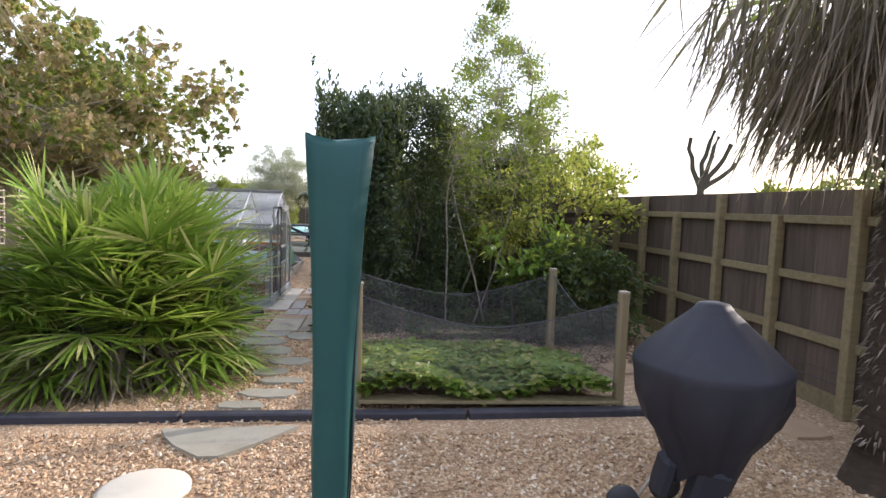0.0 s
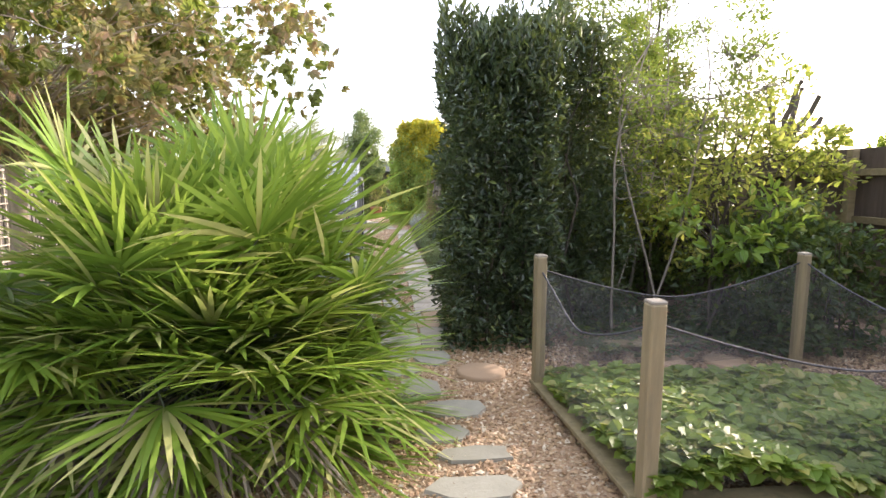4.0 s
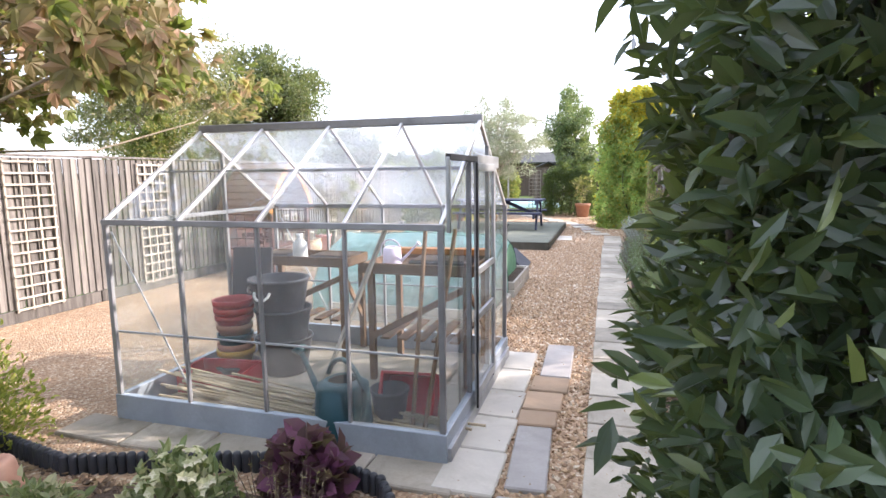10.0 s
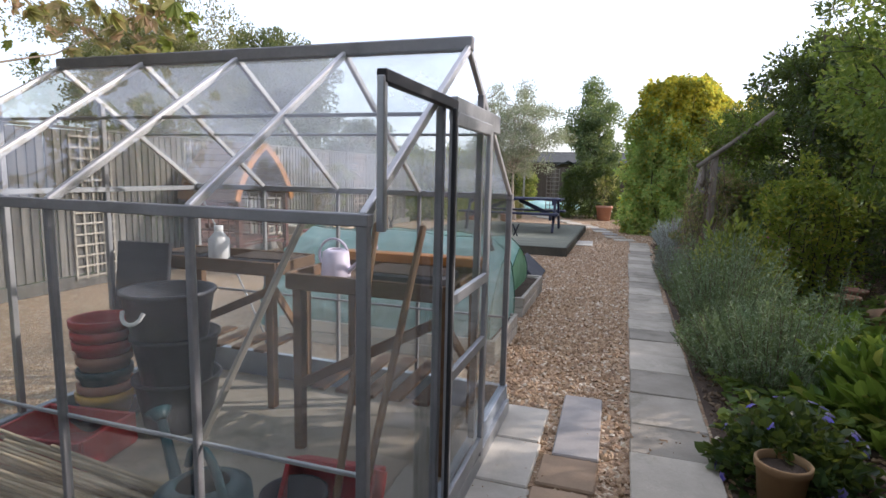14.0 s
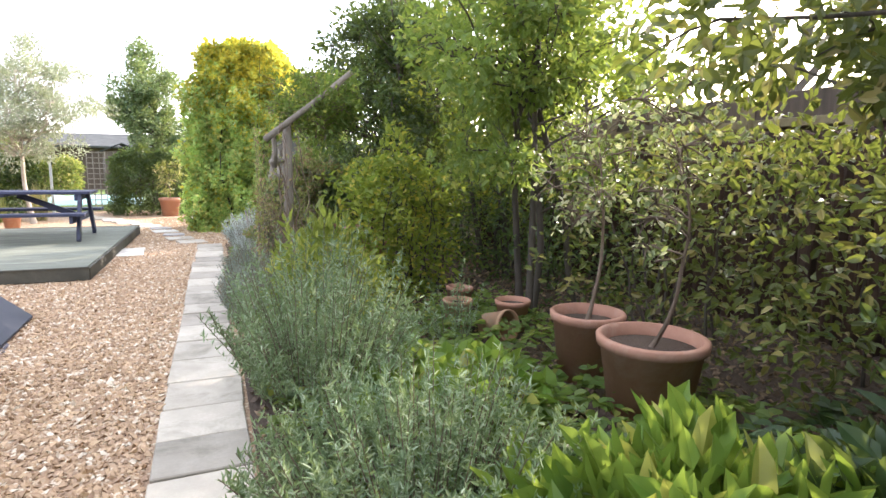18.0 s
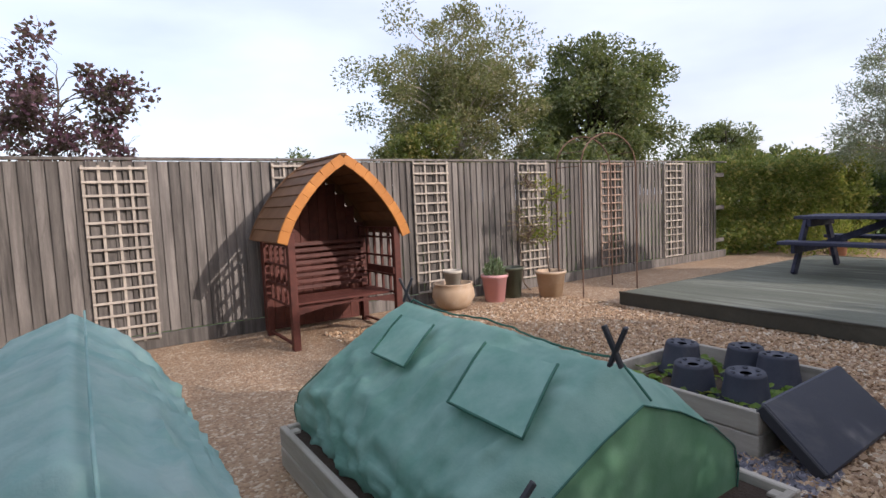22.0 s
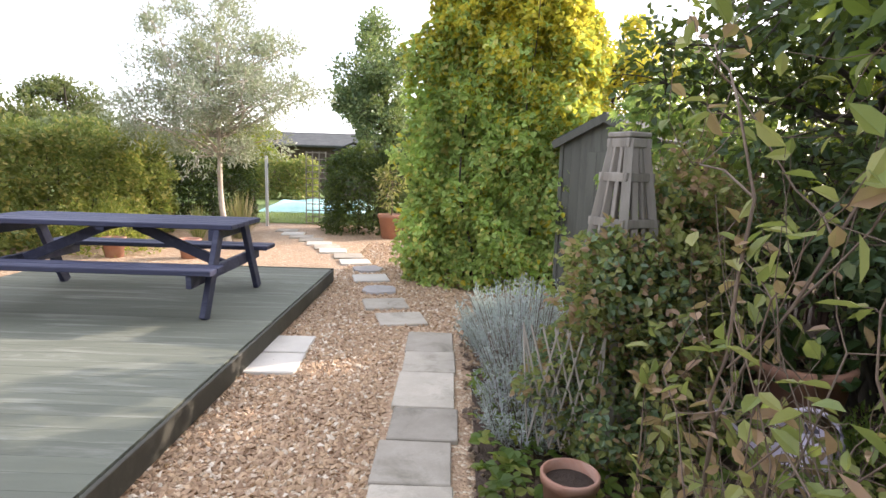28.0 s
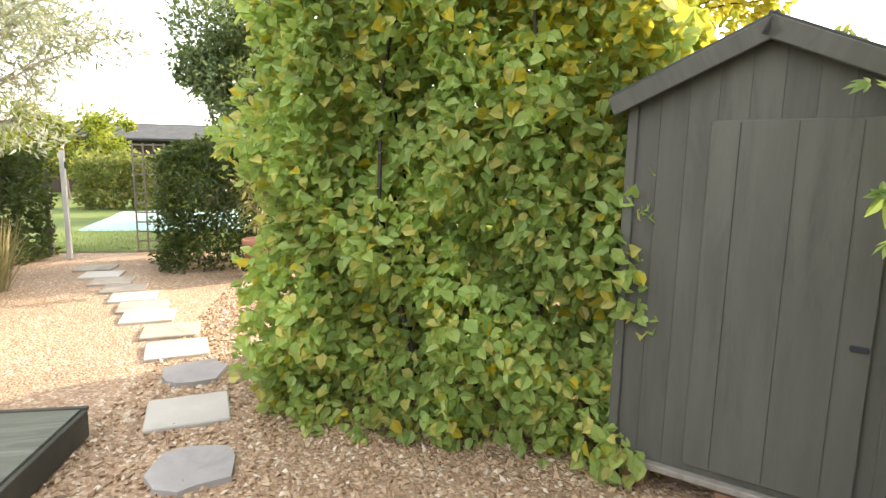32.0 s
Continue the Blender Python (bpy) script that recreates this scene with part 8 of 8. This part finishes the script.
trifoliate("ground_ivy", (3.6, 6.4, 7.4, 10.0), 900, 0.25, L_LAUREL, 0.09, "dark low foliage filling the border", "plants", 99)


def standard(at, r, h, seed, label):
    flowerpot("terracotta_tub", at, r, h, M_TERRA, "large ridged terracotta tub in the border", 0.12)
    rng = np.random.default_rng(seed)
    tree("potted_standard", (at[0], at[1], at[2] + h * 0.85), label, "small tree", M_TWIG, L_VARI, (0, 0, 0.98), (0.28, 0.28, 0.55), 22, 0.14, 480, 0.046, 0.5, 0.014, 0.8, seed, twigs=2)


standard((4.62, 10.5, 0), 0.3, 0.46, 101, "variegated standard with thin stem growing in a tub")
standard((4.62, 11.08, 0), 0.24, 0.46, 102, "variegated standard with thin stem growing in a tub")
for j, (x, yy, r, h, tilt, lab) in enumerate(((4.42, 12.15, 0.13, 0.26, (80, 0, 20), "terracotta pot lying on its side in soil"), (4.7, 12.2, 0.15, 0.28, (0, 0, 0), "old terracotta pot standing in soil"), (4.3, 12.45, 0.13, 0.26, (0, 0, 0), "old terracotta pot standing in soil"), (4.48, 12.85, 0.13, 0.28, (0, 4, 0), "tall narrow red clay pot"))):
    flowerpot("border_pot", (x, yy, 0.1 if tilt[0] else 0.0), r, h, M_TERRA if j % 2 else M_TERRA_OLD, lab, 0.14, not tilt[0], tilt)
for j, (x, yy, r, h) in enumerate(((3.83, 15.6, 0.19, 0.26), (4.5, 15.9, 0.24, 0.36), (4.4, 16.86, 0.28, 0.5), (4.06, 15.42, 0.19, 0.4), (2.94, 15.97, 0.12, 0.28))):
    flowerpot("border_pot", (x, yy, 0), r, h, M_TERRA if j != 1 else M_TERRA_OLD, "terracotta pot of trailing plants under the arch", 0.14)
mound("pink_pelargonium", (4.04, 15.42, 0.34), (0.2, 0.2, 0.22), 260, L_GREEN, 0.06, "pelargonium with a magenta flower in a pot", "plant", 0.9, 103, 0.4, extra=(L_PINK, 8, 0.06, "flowers"))
mound("pot_foliage", (4.4, 16.86, 0.43), (0.26, 0.26, 0.16), 240, L_LAUREL, 0.1, "dark trailing leaves in the large terracotta pot", "plant", 0.7, 176, 0.3)
mound("dwarf_conifer", (4.46, 16.36, 0), (0.18, 0.18, 0.42), 1500, L_GREEN, 0.035, "small dense green conifer beside the watering can", "plant", 0.3, 177, 0.7)
watering_can("watering_can", (4.2, 16.45, 0), 1.05, M_LILAC, "lilac watering can standing among pots", 165)
flowerpot("mossy_pot", (4.32, 18.6, 0), 0.18, 0.48, M_MOSSY, "tall mossy clay pot beside the shed", 0.1)
flowerpot("mossy_pot", (4.66, 18.42, 0.03), 0.22, 0.3, M_MOSSY, "wide mossy clay bowl tipped beside the shed", 0.1, True, (-10, 8, 0))
mound("seedling", (4.32, 18.6, 0.4), (0.12, 0.12, 0.12), 60, L_FRESH, 0.07, "seedling in the mossy pot", "plant", 0.5, 104, 0.5)
for j in range(4):
    ob = ragged("crazy_paving", (3.9 + 0.35 * (j % 2), 14.9 + 0.4 * j, 0.0), (0.42, 0.4), 130 + j, M_FLAG, "worn flagstone under the rustic arch", None, 8, 0.03)

srng = np.random.default_rng(105)
fig = thing("shed_shrub", pose(4.6, 18.82, 0), "loose shrub with deeply lobed leaves beside the shed", "shrub")
mids_ = lumps(srng, (-0.1, -0.1, 1.65), (0.85, 0.5, 0.95), 40, 0.3)
runs_ = [limb(srng, (srng.normal() * 0.08, srng.normal() * 0.08, 0), m_, 0.009, 0.003, 0.12, 8) for m_ in mids_]
tubes("stem_mass", runs_, M_DARKBARK, fig, "", 5)["kind"] = "stuff"
pf_, _ = clumped(srng, mids_, 0.28, 900, (-0.1, -0.1, 1.65))
palmate("foliage", pf_, L_FIG, fig, 0.1, srng)
tree("shed_shrub", (6.55, 19.1, 0), "loose backlit shrub beside the brushwood", "shrub", M_DARKBARK, L_HAZEL, (0, 0, 1.6), (0.8, 0.8, 1.2), 24, 0.28, 2600, 0.1, 0.5, 0.025, 0.3, 106, stems=3, twigs=1)
for j, (x, yy, w, d, h, mt) in enumerate(((5.6, 8.6, 2.2, 1.2, 1.7, L_LAUREL), (5.75, 11.0, 1.3, 2.4, 1.65, L_HEDGE), (5.9, 13.6, 1.4, 1.9, 1.7, L_LAUREL), (6.0, 16.2, 1.4, 2.0, 1.9, L_GREEN), (4.2, 13.9, 1.2, 0.9, 1.5, L_HAZEL))):
    hedge("border_shrub", pose(x, yy, 0), (w, d, h), 3600, mt, 0.075, "loose dark green shrub filling the border's back", "shrub", 0.5, 110 + j, 0.5, 0.3, 0.5, None, 10, group="shrubs at the back of the border")

# ---- garden's end ----
tuft("feather_grass", (-1.6, 24.55, 0), 300, 1.05, 0.012, L_GRASS, "tall clump of dry feathery grass", "grass", 0.5, 0.55, 121, 0.18)
tuft("feather_grass", (-2.3, 24.3, 0), 160, 0.75, 0.012, L_STRAP, "tall clump of dry feathery grass", "grass", 0.55, 0.7, 122, 0.15)
mound("pale_shrub", (-3.0, 22.6, 0), (0.8, 0.7, 0.85), 2200, L_LIME, 0.07, "pale yellow-green shrub before the hedge", "shrub", 0.4, 123, 0.5)
flowerpot("large_terracotta_pot", (1.28, 25.2, 0), 0.28, 0.5, M_TERRA, "large square-rimmed terracotta pot by the hazel", 0.16)
tree("potted_palm_plant", (1.28, 25.2, 0.42), "thin leafy plant in the large pot", "plant", M_TWIG, L_STRAP, (0, 0, 0.65), (0.35, 0.35, 0.45), 12, 0.18, 260, 0.14, 0.25, 0.015, 0.3, 124)
for x, yy in ((-1.5, 22.2), (-2.6, 22.1)):
    flowerpot("end_pot", (x, yy, 0), 0.17, 0.3, M_TERRA, "terracotta pot standing near the silver tree", 0.14)
gt = trellis((-0.74, 27.2, 0.02), 0.47, 1.74, 3, 11, "weathered trellis panel beside the garden gate", M_GREYWOOD, 0, "")
gt.matrix_basis = pose(-0.74, 27.2, 0.02, 0, 0, 90)
gp = thing("gate_post", pose(-1.76, 26.7, 0), "thin white-painted gate post", "post")
plank("post", (0.06, 0.06, 1.62), pose(0, 0, 0.81), M_WHITE, gp)
plank("hinge", (0.02, 0.03, 0.1), pose(0.035, 0, 1.4), M_BLACK, gp)
fe = thing("end_fence", pose(0, 27.1, 0), "low dark rail fence at the garden's end", "fence")
for i in range(6):
    plank("post", (0.07, 0.07, 1.05), pose(-7.2 + i * 1.0, 0, 0.525), M_GREYWOOD, fe)
for z in (0.4, 0.9):
    plank("rail", (5.2, 0.03, 0.08), pose(-4.7, -0.05, z), M_GREYWOOD, fe)
sh = thing("turquoise_cover", pose(-1.6, 31.5, 0), "turquoise sheet draped over a low pool frame", "pool cover")
rng = np.random.default_rng(5)
v, f = [], []
nn = 16
for i in range(nn + 1):
    for j in range(nn + 1):
        x, yy = -1.6 + 3.2 * i / nn, -1.3 + 2.6 * j / nn
        e = max(abs(x) / 1.6, abs(yy) / 1.3)
        v.append((x, yy, (0.26 + 0.04 * math.sin(4 * x + 3 * yy)) * (1 - max(0, e - 0.75) / 0.25 * 0.95)))
f = [(i * (nn + 1) + j, (i + 1) * (nn + 1) + j, (i + 1) * (nn + 1) + j + 1, i * (nn + 1) + j + 1) for i in range(nn) for j in range(nn)]
mesh_part("sheet", v, f, M_SHEET, sh, "", True)
barn = thing("far_building", pose(-7.5, 47.0, 0), "long low building with a shallow dark roof", "building")
# Dark brown wall carries the shade below the roof in its colour.
plank("wall", (26, 5, 2.3), pose(0, 0, 1.15), M_FENCE_R, barn, 0.02)
for s in (-1, 1):
    plank("roof", (27, 3.3, 0.12), pose(0, s * 1.5, 2.75, -s * 14, 0, 0), M_FELT, barn, 0.02, "shallow dark felt roof")
hedge("far_hedge", pose(-4.2, 36.0, 0), (2.6, 1.0, 1.55), 4500, L_BEECH, 0.13, "yellow-green hedge beyond the lawn", "hedge", 0.6, 178, 0.3, 0.15)
fs_ = thing("far_shed", pose(-0.9, 33.5, 0, 0, 0, 10), "small dark timber shed on the lawn", "shed")
for s in (-1, 1):
    for i in range(8):
        plank("wall_board", (0.02, 0.22, 1.9), pose(s * 0.6, -0.8 + i * 0.225, 0.95), M_FENCE_R, fs_)
        plank("wall_board", (0.15, 0.02, 1.9), pose(-0.53 + i * 0.15, s * 0.85, 0.95), M_FENCE_R, fs_)
    plank("roof_panel", (0.78, 1.95, 0.03), pose(s * 0.34, 0, 2.05, 0, s * 24, 0), M_FELT, fs_)
rng = np.random.default_rng(66)
n = 9000
p = np.stack([rng.uniform(-3.2, 1.5, n), 27.35 + 6 * rng.uniform(0, 1, n) ** 1.5, np.full(n, 0.012)], 1)
d = np.concatenate([rng.normal(size=(n, 2)) * 0.4, np.ones((n, 1))], 1)
v, f = strips(p, d, 0.07, 0.008, 3, 0.3, rng)
tagged(mesh_part("lawn_grass", v, f, L_TURF), "short green grass blades of the lawn", "grass", kind="stuff")
